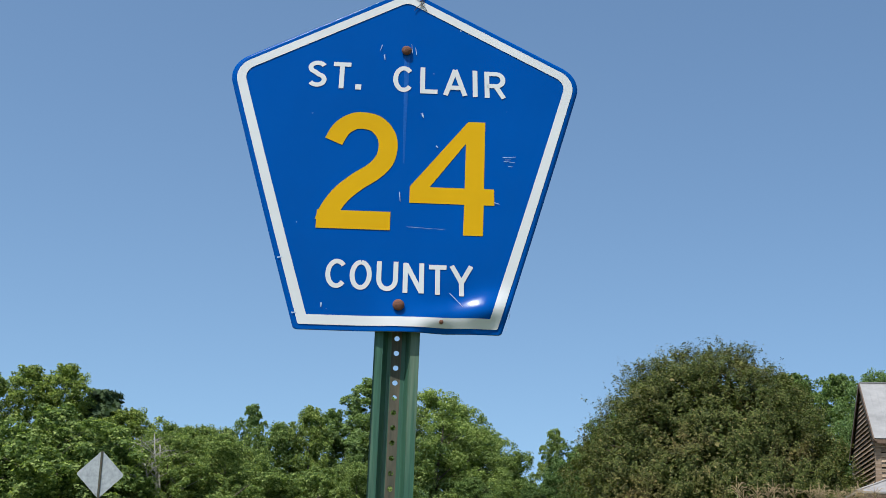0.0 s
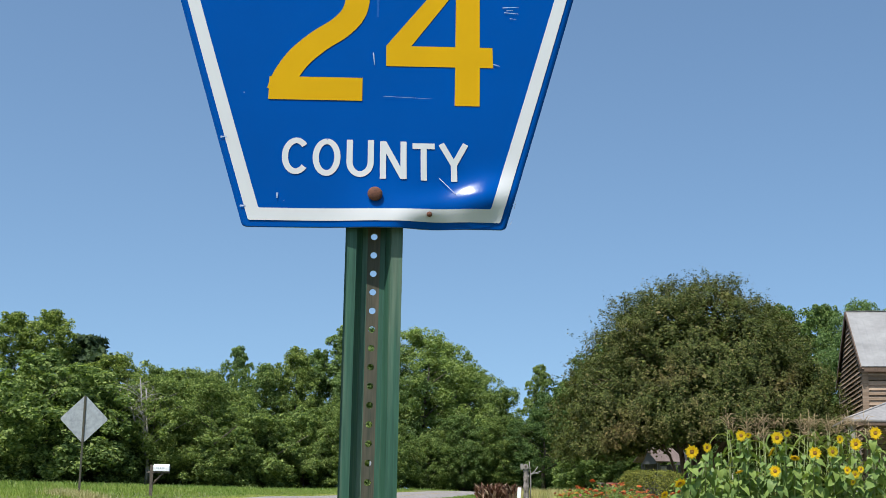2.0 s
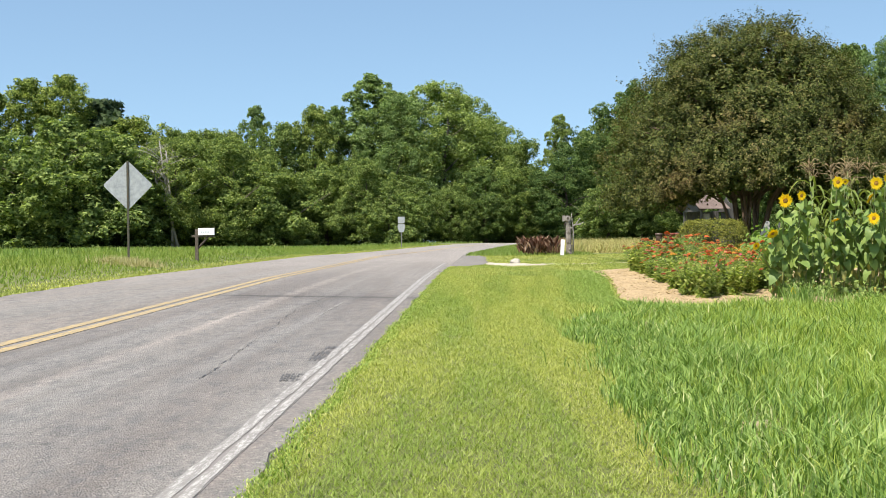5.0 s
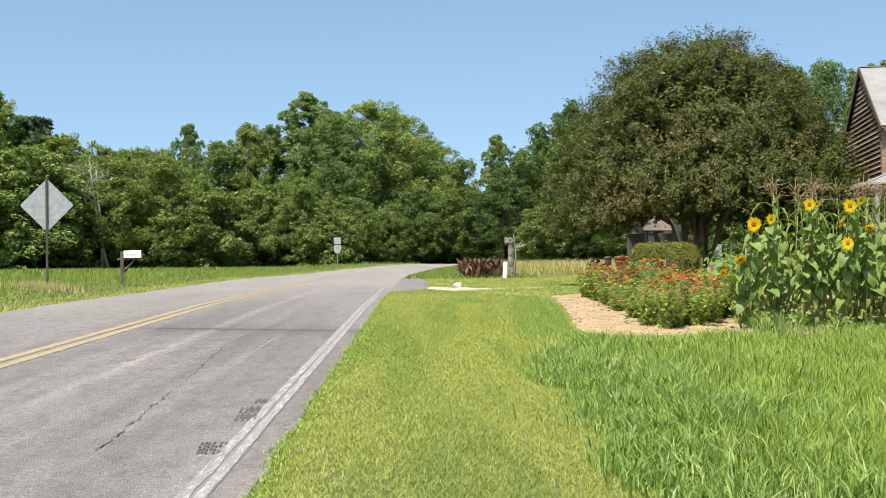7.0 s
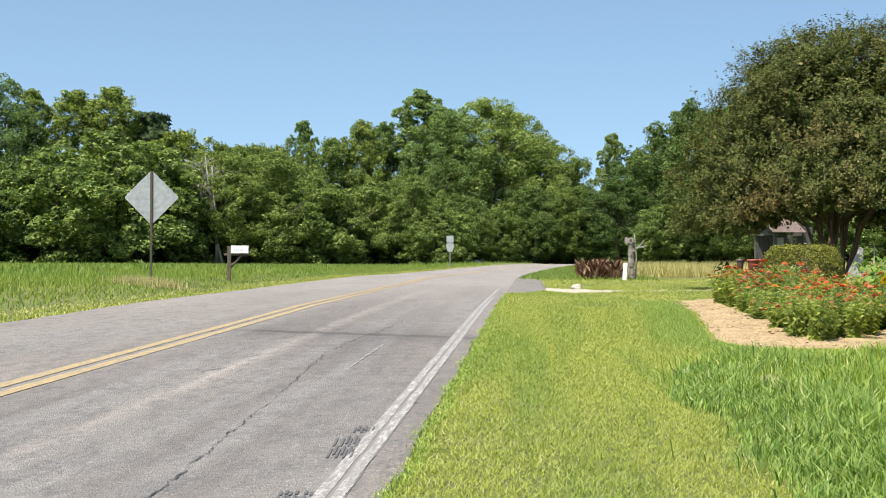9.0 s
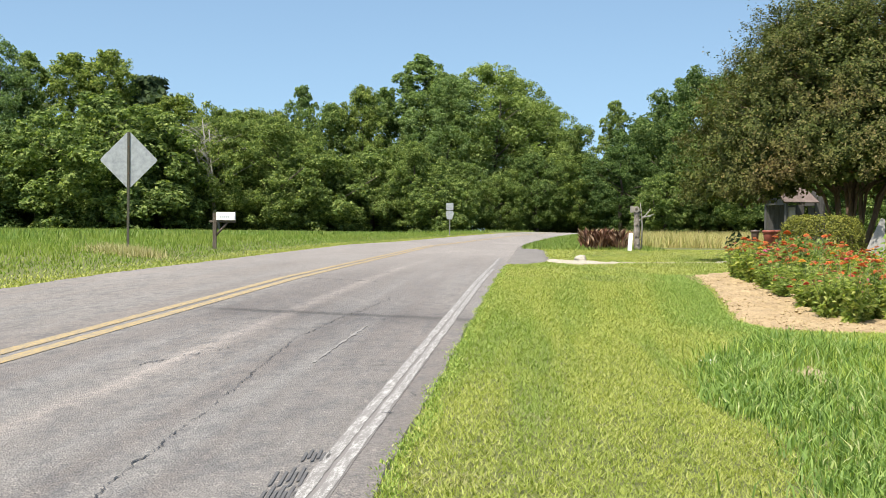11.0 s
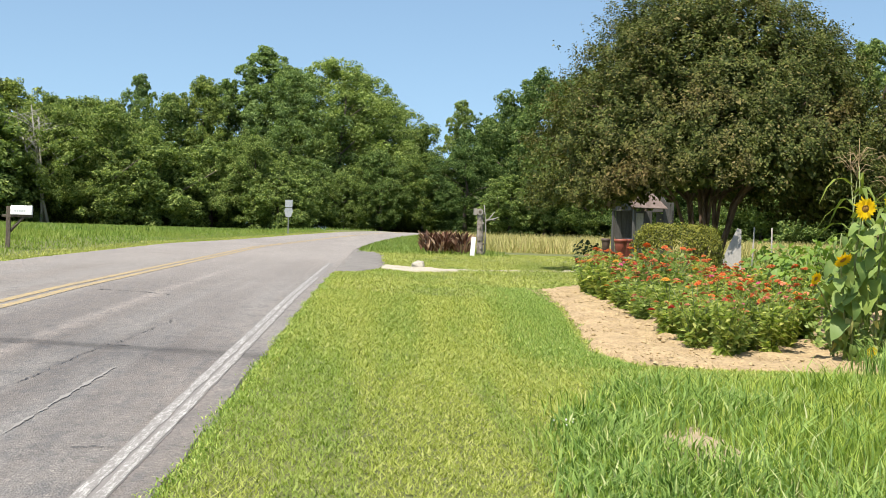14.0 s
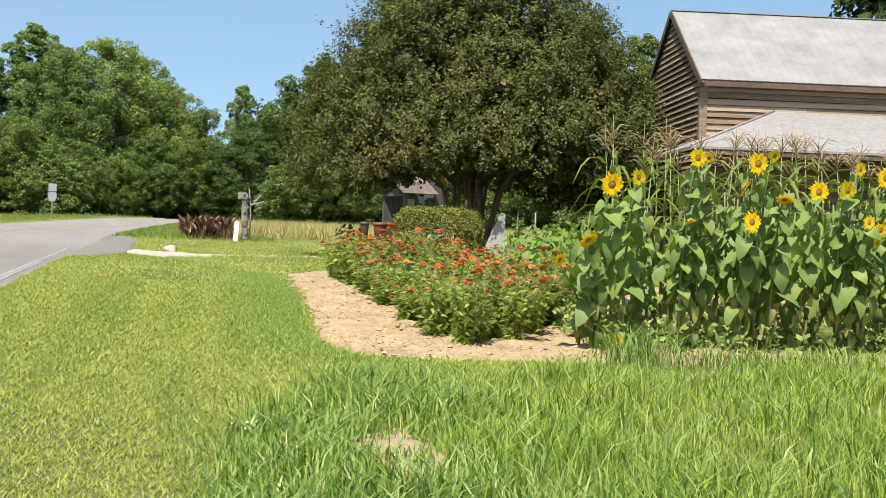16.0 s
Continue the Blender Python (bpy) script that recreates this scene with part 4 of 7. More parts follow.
def dead_tree(name, seed, height, label):
    r = np.random.default_rng(seed)
    t = thing(name, pose(0, 0, 0), label, "tree", "")
    bm = bmesh.new()
    for k in range(3):
        a = k * 2.2
        base = Vector((0.25 * math.cos(a), 0.25 * math.sin(a), -0.3))
        tip = base + Vector((r.normal(0, 0.7), r.normal(0, 0.7), height * r.uniform(0.7, 1)))
        tube(bm, [base, base.lerp(tip, 0.4) + Vector((0.15, 0, 0)), base.lerp(tip, 0.75), tip], [0.085, 0.07, 0.045, 0.014], 6)
        for j in range(8):
            p = base.lerp(tip, r.uniform(0.35, 0.95))
            b = r.uniform(0, 2 * math.pi)
            l = r.uniform(0.9, 2.6)
            e = p + Vector((math.cos(b) * l, math.sin(b) * l, l * r.uniform(0.3, 0.9)))
            tube(bm, [p, p.lerp(e, 0.5) + Vector((0, 0, 0.12)), e], [0.03, 0.021, 0.009], 5)
            for _ in range(3):
                q = p.lerp(e, r.uniform(0.4, 0.8))
                e2 = q + Vector((r.normal(0, 0.5), r.normal(0, 0.5), r.uniform(0.3, 0.9)))
                tube(bm, [q, e2], [0.015, 0.006], 4)
    part("trunk", bm, M_DEAD, t)
    return t


EYE = (-1.1, 0.0)


def stand(src, bearing, dist, height, first, wide=1.0):
    """Plant a copy of a tree of unit design height at a bearing (degrees east of north) and distance."""
    x, y = EYE[0] + dist * math.sin(radians(bearing)), EYE[1] + dist * math.cos(radians(bearing))
    s = height / first
    m = Matrix.LocRotScale((x, y, float(gz(x, y))), Euler((0, 0, (bearing * 37.7) % 6.28)), (s * wide, s * wide, s))
    return copy_thing(src, m)


TALL = broadleaf("tree", 1, 14, 8.0, 1.6, 11500, 0.2, M_LEAF, "tall green broad-leaved woodland tree with an uneven crown", 102)
ROUND = broadleaf("tree", 2, 11, 9.5, 0.9, 11500, 0.2, M_LEAF, "round spreading green broad-leaved tree at the wood edge", 102)
PALE = broadleaf("tree", 3, 14, 9.5, 1.2, 12000, 0.19, M_LEAF_PALE, "large pale green oak with an airy crown", 119, 0.35)
LOW = broadleaf("tree", 4, 6.5, 7.0, 0.15, 9000, 0.19, M_LEAF, "low leafy tree that reaches the ground at the wood edge", 88, 0.2)
POPLAR = broadleaf("tree", 5, 15, 6.5, 1.5, 9000, 0.21, M_LEAF_PALE, "slender tall tree with feathery pale green top", 85, 0.4)
# crown for trees on the shaded side, its darkness carried by leaf colour
SHADED = broadleaf("tree", 9, 12, 9.0, 1.0, 11500, 0.2, M_LEAF_SHADED, "dense broad-leaved tree behind the field, leaf colour darkened as in shade", 102)
CEDAR = cedar("tree", 6, 11, 5.0, 6000, 0.2, "dark cedar with a dense rounded crown")
DEAD = dead_tree("dead_tree", 8, 7.5, "bare bleached dead tree among the green woods")

# back rank: the skyline
SKYLINE = [
    (TALL, 14, -30.5, 189, 26.5, 1.1), (ROUND, 11, -27.6, 188, 23.8, 1.0), (TALL, 14, -25.1, 188, 24.6, 1.0), (PALE, 14, -22.8, 187, 23.3, 0.9), (POPLAR, 15, -21.2, 190, 21.6, 0.9),
    (TALL, 14, -19.4, 188, 21.5, 1.0), (TALL, 14, -17.9, 185, 21.7, 0.9), (CEDAR, 11, -16.3, 186, 20.3, 1.3), (ROUND, 11, -15.0, 184, 17.4, 1.0), (ROUND, 11, -13.4, 184, 15.7, 1.0),
    (ROUND, 11, -12.0, 182, 15.6, 0.95), (POPLAR, 15, -10.0, 185, 19.0, 0.7), (ROUND, 11, -11.0, 180, 15.3, 0.9), (ROUND, 11, -8.8, 178, 16.1, 0.9), (TALL, 14, -7.5, 177, 17.8, 0.8),
    (POPLAR, 15, -4.9, 181, 22.0, 1.2), (TALL, 14, -4.0, 177, 19.4, 0.9), (TALL, 14, -6.4, 183, 18.2, 0.85), (PALE, 14, -3.6, 174, 18.5, 1.0), (PALE, 14, -2.0, 178, 20.6, 1.15),
    (PALE, 14, -0.8, 184, 19.3, 1.0), (ROUND, 11, 0.3, 191, 16.7, 0.9), (ROUND, 11, 1.2, 195, 13.7, 0.8), (ROUND, 11, 1.9, 207, 10.9, 1.0), (POPLAR, 15, 3.3, 194, 17.4, 0.7),
    (SHADED, 12, 4.4, 192, 15.5, 1.0), (SHADED, 12, 5.4, 186, 16.6, 0.9), (SHADED, 12, 6.6, 176, 19.7, 0.9), (SHADED, 12, 8.2, 169, 18.5, 1.0), (SHADED, 12, 9.8, 161, 19.0, 1.0),
    (ROUND, 11, 11.7, 153, 18.2, 1.0), (TALL, 14, 13.7, 143, 18.9, 1.0), (TALL, 14, 15.7, 138, 18.2, 0.9), (PALE, 14, 17.5, 134, 17.9, 0.8), (TALL, 14, 19.5, 130, 17.1, 0.9),
    (ROUND, 11, 22.3, 121, 14.1, 1.0), (ROUND, 11, 25.4, 119, 14.8, 1.0), (CEDAR, 11, 28.8, 119, 23.6, 1.1), (CEDAR, 11, 31.9, 115, 26.9, 1.3), (TALL, 14, 35.1, 115, 27.3, 1.0),
    (ROUND, 11, 40.2, 112, 24.9, 1.1),
]
for src, first, bearing, dist, height, wide in SKYLINE:
    stand(src, bearing, dist, height * (1.08 if bearing < -17 else 1.03 if bearing < -8 else 1.06), first, wide)
# front rank: low crowns down to the grass
r_front = np.random.default_rng(12)
bearing = -31.0
while bearing < 14.5:
    d = np.interp(bearing, [-31, -18, -8, -5, -2, 1, 4, 14.5], [163, 161, 159, 158, 159, 173, 169, 122])
    grown = np.interp(bearing, [-31, -18, -8, -5, -2, 1, 4, 14.5], [2.1, 1.93, 1.49, 1.31, 1.31, 1.39, 1.49, 1.59])
    src, first = ((LOW, 6.5), (LOW, 6.5), (ROUND, 11))[r_front.integers(3)]
    if bearing > 1.5:
        src, first = SHADED, 12
    h = grown * (r_front.uniform(5.2, 8.2) if bearing < 1.5 else r_front.uniform(4.5, 7.5))
    stand(src, bearing, d + 2 * r_front.uniform(-1.5, 3), h, first, r_front.uniform(0.95, 1.3))
    bearing += math.degrees(grown * r_front.uniform(2.7, 4.0) / d)
for b in (-17.1, -10.1, -4.2, 1.0, 1.9, 5.5, 15.4, 17.1, 18.9, 21.4, 23.3, 25.2):
    stand(LOW, b, np.interp(b, [-31, -18, -8, -4, 1, 4, 14.5, 26], [160, 160, 156, 155, 185, 167, 120, 100]), 6.8, 6.5, 1.2)
b = -31.0
while b < 20:
    d = np.interp(b, [-31, -18, -8, -2, 1, 4, 14.5, 20], [176, 173, 171, 172, 190, 184, 134, 124])
    stand(LOW, b, d, r_front.uniform(7.5, 10), 6.5, r_front.uniform(1.3, 1.6))
    b += math.degrees(r_front.uniform(7.6, 9.6) / d)
stand(DEAD, -13.5, 156.5, 14.6, 7.5, 1.2)
for src, b in ((TALL, -58), (ROUND, 60), (PALE, -52), (LOW, 66), (POPLAR, -64), (CEDAR, 57), (SHADED, 72), (DEAD, -70)):
    x, y = EYE[0] + 110 * math.sin(radians(b)), 110 * math.cos(radians(b))
    src.matrix_basis = Matrix.Translation((x, y, float(gz(x, y))))


def myrtle():
    """The great crape myrtle: many smooth stems fan out under a wide dome of leafy shoots."""
    r = np.random.default_rng(31)
    x, y = 7.9, 40.5
    t = thing("crape_myrtle", pose(x, y, float(gz(x, y))), "wide olive-brown crape myrtle with many smooth fanned stems", "tree")
    W, H = 5.2, 7.92
    for k in range(17):
        bm = bmesh.new()
        a = 2 * math.pi * k / 17 + r.normal(0, 0.15)
        b = Vector((0.22 * math.cos(a) - 0.16, 0.17 * math.sin(a), -0.1))
        out = r.uniform(0.6, 2.3)
        m = Vector((math.cos(a) * out * 0.42 - 0.15, math.sin(a) * out * 0.42, 1.9))
        e = Vector((math.cos(a) * out * 1.35, math.sin(a) * out * 1.35, r.uniform(4.0, 5.8)))
        tube(bm, [b, b.lerp(m, 0.5) + Vector((r.normal(0, 0.06), r.normal(0, 0.06), 0)), m, m.lerp(e, 0.5), e], [0.062, 0.052, 0.045, 0.034, 0.016], 7)
        part("stem", bm, M_MYRTLE_BARK, t)
        for j in range(5):
            bm = bmesh.new()
            p = m.lerp(e, r.uniform(0.0, 0.9))
            b2 = a + r.normal(0, 0.9)
            l = r.uniform(1.0, 2.3)
            q = p + Vector((math.cos(b2) * l, math.sin(b2) * l, l * r.uniform(0.2, 0.7)))
            tube(bm, [p, p.lerp(q, 0.5) + Vector((0, 0, 0.1)), q], [0.04, 0.025, 0.008], 5)
            part("branch", bm, M_MYRTLE_BARK, t)
    def dome(n, k0, k1, lo=0.0):
        """Places on the crown's lumpy dome, whose skirt hangs lower at the two sides and clears the stems in front."""
        a = r.uniform(0, 2 * np.pi, n)
        el = np.arcsin(lo + (1 - lo) * r.random(n))
        ca, sa, ce, se = np.cos(a), np.sin(a), np.cos(el), np.sin(el)
        low = 2.3 - 0.75 * np.abs(ca) ** 1.5 - 0.15 * ca
        lump = np.array([noise.noise(Vector((p, q, w))) + 0.6 * noise.noise(Vector((p * 2.3, q * 2.3, w * 2.3 + 5))) for p, q, w in zip(ca * ce * 2.6, sa * ce * 2.6, se * 3.2)])
        k = r.uniform(k0, k1, n) * (1 + 0.1 * lump)
        rad = W * ce**1.0 * (1 - 0.13 * se) * k
        return np.stack([ca * rad, sa * rad, low + (H - low) * np.maximum(se, 0) ** 0.95 * k], -1), unit(np.stack([ca * ce, sa * ce, se * 0.9 + 0.05], -1))
    def shoots(o, d, per, l0, l1, size, lift=0.55, spread=0.33):
        """Leaves along short shoots that grow outward and up from their places."""
        n = len(o)
        g = unit(d * 0.75 + np.array([0, 0, lift]) + r.normal(0, spread, (n, 3)))
        l = r.uniform(l0, l1, n)
        f = r.random((n, per))
        p = o[:, None, :] + g[:, None, :] * (f * l[:, None])[..., None] + r.normal(0, 0.035, (n, per, 3))
        nn = np.repeat(d[:, None, :] * 0.5 + g[:, None, :] * 0.3 + np.array([0, 0, 0.35]), per, 1)
        return leaf_quads(p.reshape(-1, 3), nn.reshape(-1, 3), size, r, 0.6)
    def sprays(centres, d, each, reach):
        """Many shoots from each branch end, so that the crown breaks into tufts with shade between them."""
        n = len(centres)
        size = r.uniform(0.5, 1.3, n)
        o = np.repeat(centres, each, 0) + r.normal(0, reach, (n * each, 3)) * np.repeat(size, each)[:, None] * np.array([1, 1, 0.65])
        return o, np.repeat(d, each, 0)
    outer = shoots(*sprays(*dome(1150, 0.84, 0.97), 14, 0.17), 13, 0.16, 0.36, 0.036, 0.6, 0.4)
    tips = shoots(*dome(420, 0.95, 0.99, 0.35), 12, 0.3, 0.5, 0.032, 0.9)
    inner = shoots(*dome(5200, 0.5, 0.84), 8, 0.3, 0.6, 0.095)
    o, d = dome(2600, 0.35, 0.95, -0.02)
    o[:, 2] = np.minimum(o[:, 2], 2.75 + r.uniform(0, 1.1, len(o)) - 0.9 * np.abs(o[:, 0] / W) ** 1.5)
    under = shoots(o, d * np.array([1, 1, 0.2]), 9, 0.25, 0.5, 0.055, 0.05)
    put("crown", cloud("crown", np.concatenate([outer, tips, inner, under]), 4, M_MYRTLE), t)


myrtle()


# ---- the county route sign ----
def dent(u, v):
    """Dents along the lower edge: bowed out beside the post and creased to the right of it."""
    if v > 0.13:
        return 0.0
    d = 0.010 * math.exp(-((u - 0.01) / 0.05) ** 2) * math.exp(-((v / 0.05) ** 2))
    d -= 0.013 * math.exp(-((u - 0.075 - 0.4 * v) / 0.035) ** 2) * math.exp(-((v / 0.06) ** 2))
    run = max(0.0, min(1.0, (u - 0.015) / 0.06)) * max(0.0, min(1.0, (0.215 - u) / 0.06))
    return d + 0.0155 * run * math.exp(-(((v - 0.016 - 0.24 * (u - 0.04)) / 0.027) ** 2))


def corner_path(points, radii, n=10):
    """A closed outline with each corner rounded by its own radius."""
    out = []
    for i, p in enumerate(points):
        a, b, c = Vector(points[i - 1]), Vector(p), Vector(points[(i + 1) % len(points)])
        d0, d1 = (a - b).normalized(), (c - b).normalized()
        ang = d0.angle(d1)
        t = radii[i] / math.tan(ang / 2)
        centre = b + (d0 + d1).normalized() * (radii[i] / math.sin(ang / 2))
        s, e = b + d0 * t - centre, b + d1 * t - centre
        sweep = s.angle_signed(e)
        for k in range(n + 1):
            q = s.copy()
            q.rotate(Matrix.Rotation(-sweep * k / n, 2))
            out.append(centre + q)
    return out


def dense(path, step):
    out = []
    for a, b in zip(path, path[1:] + path[:1]):
        n = max(1, int((b - a).length / step))
        out += [a.lerp(b, k / n) for k in range(n)]
    return out


def stroked(bm, points, width, box_uv, y, square=True):
    """A painted stroke of even width along a bent line given in the unit box."""
    u0, u1, v0, v1 = box_uv
    p = [Vector((u0 + (u1 - u0) * a, v0 + (v1 - v0) * b)) for a, b in points]
    rail = []
    for i, q in enumerate(p):
        d0 = (q - p[i - 1]).normalized() if i else (p[1] - q).normalized()
        d1 = (p[i + 1] - q).normalized() if i < len(p) - 1 else d0
        m = (d0 + d1).normalized()
        n = Vector((-m.y, m.x)) * (width / 2 / max(0.5, m.dot(d0)))
        rail.append([bm.verts.new((c.x, y, c.y)) for c in (q + n, q - n)])
    for a, b in zip(rail, rail[1:]):
        bm.faces.new((a[0], a[1], b[1], b[0]))


def flowing(p, n=6):
    """A smooth line through the points."""
    out = []
    for i in range(len(p) - 1):
        a, b, c, d = (Vector(p[max(0, min(len(p) - 1, i + j))]) for j in (-1, 0, 1, 2))
        for k in range(n):
            t = k / n
            out.append(tuple(0.5 * (2 * b + (c - a) * t + (2 * a - 5 * b + 4 * c - d) * t * t + (3 * b - a - 3 * c + d) * t**3)))
    return out + [p[-1]]


def bow(cx, cy, rx, ry, a0, a1, n=14):
    return [(cx + rx * math.cos(radians(a0 + (a1 - a0) * k / n)), cy + ry * math.sin(radians(a0 + (a1 - a0) * k / n))) for k in range(n + 1)]


# each letter as strokes whose centre lines lie in a unit box
LETTERS = {
    "S": [bow(0.5, 0.735, 0.4, 0.175, 25, 250, 14) + bow(0.5, 0.275, 0.41, 0.195, 78, -150, 16)],
    "T": [[(0, 0.91), (1, 0.91)], [(0.5, 0.0), (0.5, 0.86)]],
    "C": [bow(0.54, 0.5, 0.43, 0.41, 42, 318, 22)],
    "L": [[(0.12, 1.0), (0.12, 0.09), (1, 0.09)]],
    "A": [[(0.07, 0), (0.5, 0.97)], [(0.5, 0.97), (0.93, 0)], [(0.22, 0.29), (0.78, 0.29)]],
    "I": [[(0.5, 0), (0.5, 1)]],
    "R": [[(0.11, 0), (0.11, 0.91), (0.5, 0.91)] + bow(0.55, 0.68, 0.33, 0.23, 88, -90, 10) + [(0.11, 0.45)], [(0.52, 0.45), (0.9, 0)]],
    "O": [bow(0.5, 0.5, 0.41, 0.42, 90, 450, 30)],
    "U": [[(0.1, 1), (0.1, 0.42)] + bow(0.5, 0.41, 0.4, 0.32, 180, 360, 14) + [(0.9, 1)]],
    "N": [[(0.1, 0), (0.1, 1)], [(0.12, 0.96), (0.88, 0.04)], [(0.9, 0), (0.9, 1)]],
    "Y": [[(0.07, 1), (0.5, 0.44)], [(0.93, 1), (0.5, 0.44)], [(0.5, 0.5), (0.5, 0)]],
    ".": [[(0.5, 0), (0.5, 1)]],
    "2": [[(0.16, 0.735), (0.25, 0.845), (0.39, 0.912), (0.54, 0.928), (0.72, 0.9), (0.85, 0.81), (0.885, 0.7), (0.84, 0.583), (0.704, 0.486), (0.506, 0.4), (0.31, 0.29), (0.175, 0.165), (0.115, 0.06)], [(0.012, 0.083), (0.95, 0.083)]],
}


def flat_letters(text, box_uv, material, parent, name, width):
    """A letter in sheeting strokes, set into its place on the panel."""
    bm = bmesh.new()
    for k, line in enumerate(LETTERS[text]):
        stroked(bm, flowing(line) if text == "2" and k == 0 else line, width, box_uv, -0.0009 - 0.00012 * k)
    for v in bm.verts:
        v.co.y -= dent(v.co.x, v.co.z)
    return part(name, bm, material, parent)


def county_sign():
    roll, ground = 0.0152, -0.4
    t = thing("route_marker", pose(0.157, -2.865, ground, 0, 0, 4.6), "blue pentagonal county route sign on a green steel post", "road sign")
    lift = Matrix.Translation((0, 0, 1.2017 - ground)) @ Matrix.Rotation(-roll, 4, "Y")
    pts = [(-0.18, 0), (0.18, 0), (0.355, 0.535), (0, 0.735), (-0.355, 0.535)]
    rad = [0.008, 0.008, 0.052, 0.05, 0.052]
    # panel as rows between the two sides
    ring = corner_path(pts, rad)
    rows, verts, faces = [], [], []
    vs = sorted({0.0, *[round(p.y, 4) for p in ring if p.x >= -1e-6 and p.y > 0.001], *np.linspace(0.0, 0.16, 42).round(4).tolist(), *np.linspace(0.18, 0.70, 30).round(4).tolist()})
    right = sorted([(p.y, p.x) for p in ring if p.x >= -1e-6], key=lambda q: q[0])
    ry, rx = [q[0] for q in right], [q[1] for q in right]
    vs = [v for v in vs if v <= max(ry)]
    nu = 64
    for v in vs:
        w = float(np.interp(v, ry, rx))
        rows.append([len(verts) + k for k in range(nu + 1)])
        verts += [(w * (2 * k / nu - 1), -dent(w * (2 * k / nu - 1), v), v) for k in range(nu + 1)]
    for a, b in zip(rows, rows[1:]):
        faces += [(a[k], a[k + 1], b[k + 1], b[k]) for k in range(nu)]
    back = len(verts)
    verts += [(x, y + 0.0022, z) for x, y, z in verts]
    edge = rows[0] + [r[-1] for r in rows[1:]] + rows[-1][::-1][1:] + [r[0] for r in rows[1:-1]][::-1]
    panel_faces = list(faces)
    back_faces = [tuple(i + back for i in f[::-1]) for f in faces] + [(edge[i], edge[i] + back, edge[(i + 1) % len(edge)] + back, edge[(i + 1) % len(edge)]) for i in range(len(edge))]
    me = mesh_of("panel", verts, panel_faces + back_faces, M_BLUE)
    me.materials.append(M_ALU)
    for i, p in enumerate(me.polygons):
        p.use_smooth = i < len(panel_faces)
        p.material_index = 0 if i < len(panel_faces) else 1
    panel = put("panel", me, t, "deep blue reflective sheeting with chipped edges", lift)

    def inset(k):
        q = [Vector(p) for p in pts]
        out = []
        for i in range(5):
            a, b, c = q[i - 1], q[i], q[(i + 1) % 5]
            n0 = Vector((-(b - a).y, (b - a).x)).normalized()
            n1 = Vector((-(c - b).y, (c - b).x)).normalized()
            m = (n0 + n1).normalized()
            out.append(b + m * (k / m.dot(n0)))
        return out
    outer, inner = corner_path(inset(0.0098), [0.004, 0.004, 0.043, 0.042, 0.043], 10), corner_path(inset(0.0278), [0.003, 0.003, 0.026, 0.026, 0.026], 10)
    vv, ff = [], []
    segs = 24
    a_all, b_all = [], []
    for (a0, a1), (b0, b1) in zip(zip(outer, outer[1:] + outer[:1]), zip(inner, inner[1:] + inner[:1])):
        n = max(1, int((a1 - a0).length / 0.006))
        a_all += [a0.lerp(a1, k / n) for k in range(n)]
        b_all += [b0.lerp(b1, k / n) for k in range(n)]
    for a, b in zip(a_all, b_all):
        for k in range(6):
            c = a.lerp(b, k / 5)
            vv.append((c.x, -0.0011 - dent(c.x, c.y), c.y))
    n = len(a_all)
    ff = [(6 * i + k, 6 * ((i + 1) % n) + k, 6 * ((i + 1) % n) + k + 1, 6 * i + k + 1) for i in range(n) for k in range(5)]
    border = mesh_of("border", vv, ff, M_WHITE)
    for p in border.polygons:
        p.use_smooth = True
    put("border", border, panel, "white border stripe")
    def across(px):
        return -0.194 + px * 0.394
    for ch, a0, a1 in (("S", 0.0, 0.089), ("T", 0.124, 0.213), (".", 0.239, 0.27), ("C", 0.43, 0.528), ("L", 0.568, 0.654), ("A", 0.686, 0.801), ("I", 0.83, 0.859), ("R", 0.893, 1.0)):
        flat_letters(ch, (across(a0), across(a1), 0.491 - 0.011 * a0, (0.503 if ch == "." else 0.552) - 0.011 * a0), M_WHITE, panel, "letter", 0.0118 if ch == "." else 0.0096)
    for ch, a0, a1 in (("C", 0.0, 0.138), ("O", 0.167, 0.309), ("U", 0.347, 0.489), ("N", 0.527, 0.665), ("T", 0.7, 0.82), ("Y", 0.845, 1.0)):
        flat_letters(ch, (-0.131 + 0.262 * a0, -0.131 + 0.262 * a1, 0.077 - 0.008 * a0, 0.134 - 0.008 * a0), M_WHITE, panel, "letter", 0.0086)
    flat_letters("2", (-0.157, -0.013, 0.19, 0.437), M_GOLD, panel, "numeral", 0.0365)
    u0, u1, v0, v1 = 0.014, 0.172, 0.187, 0.425
    bm = bmesh.new()
    for quad in (((0.0, 0.26), (1.0, 0.26), (1.0, 0.4), (0.0, 0.4)), ((0.0, 0.4), (0.235, 0.4), (0.67, 0.8), (0.7, 1.0)), ((0.65, 0.4), (0.88, 0.4), (0.91, 1.0), (0.7, 1.0), (0.67, 0.8)), ((0.63, 0.0), (0.86, 0.0), (0.875, 0.26), (0.645, 0.26))):
        bm.faces.new([bm.verts.new((u0 + (u1 - u0) * a, -0.0007, v0 + (v1 - v0) * b)) for a, b in quad])
    bmesh.ops.remove_doubles(bm, verts=bm.verts, dist=0.0002)
    part("numeral", bm, M_GOLD, panel)
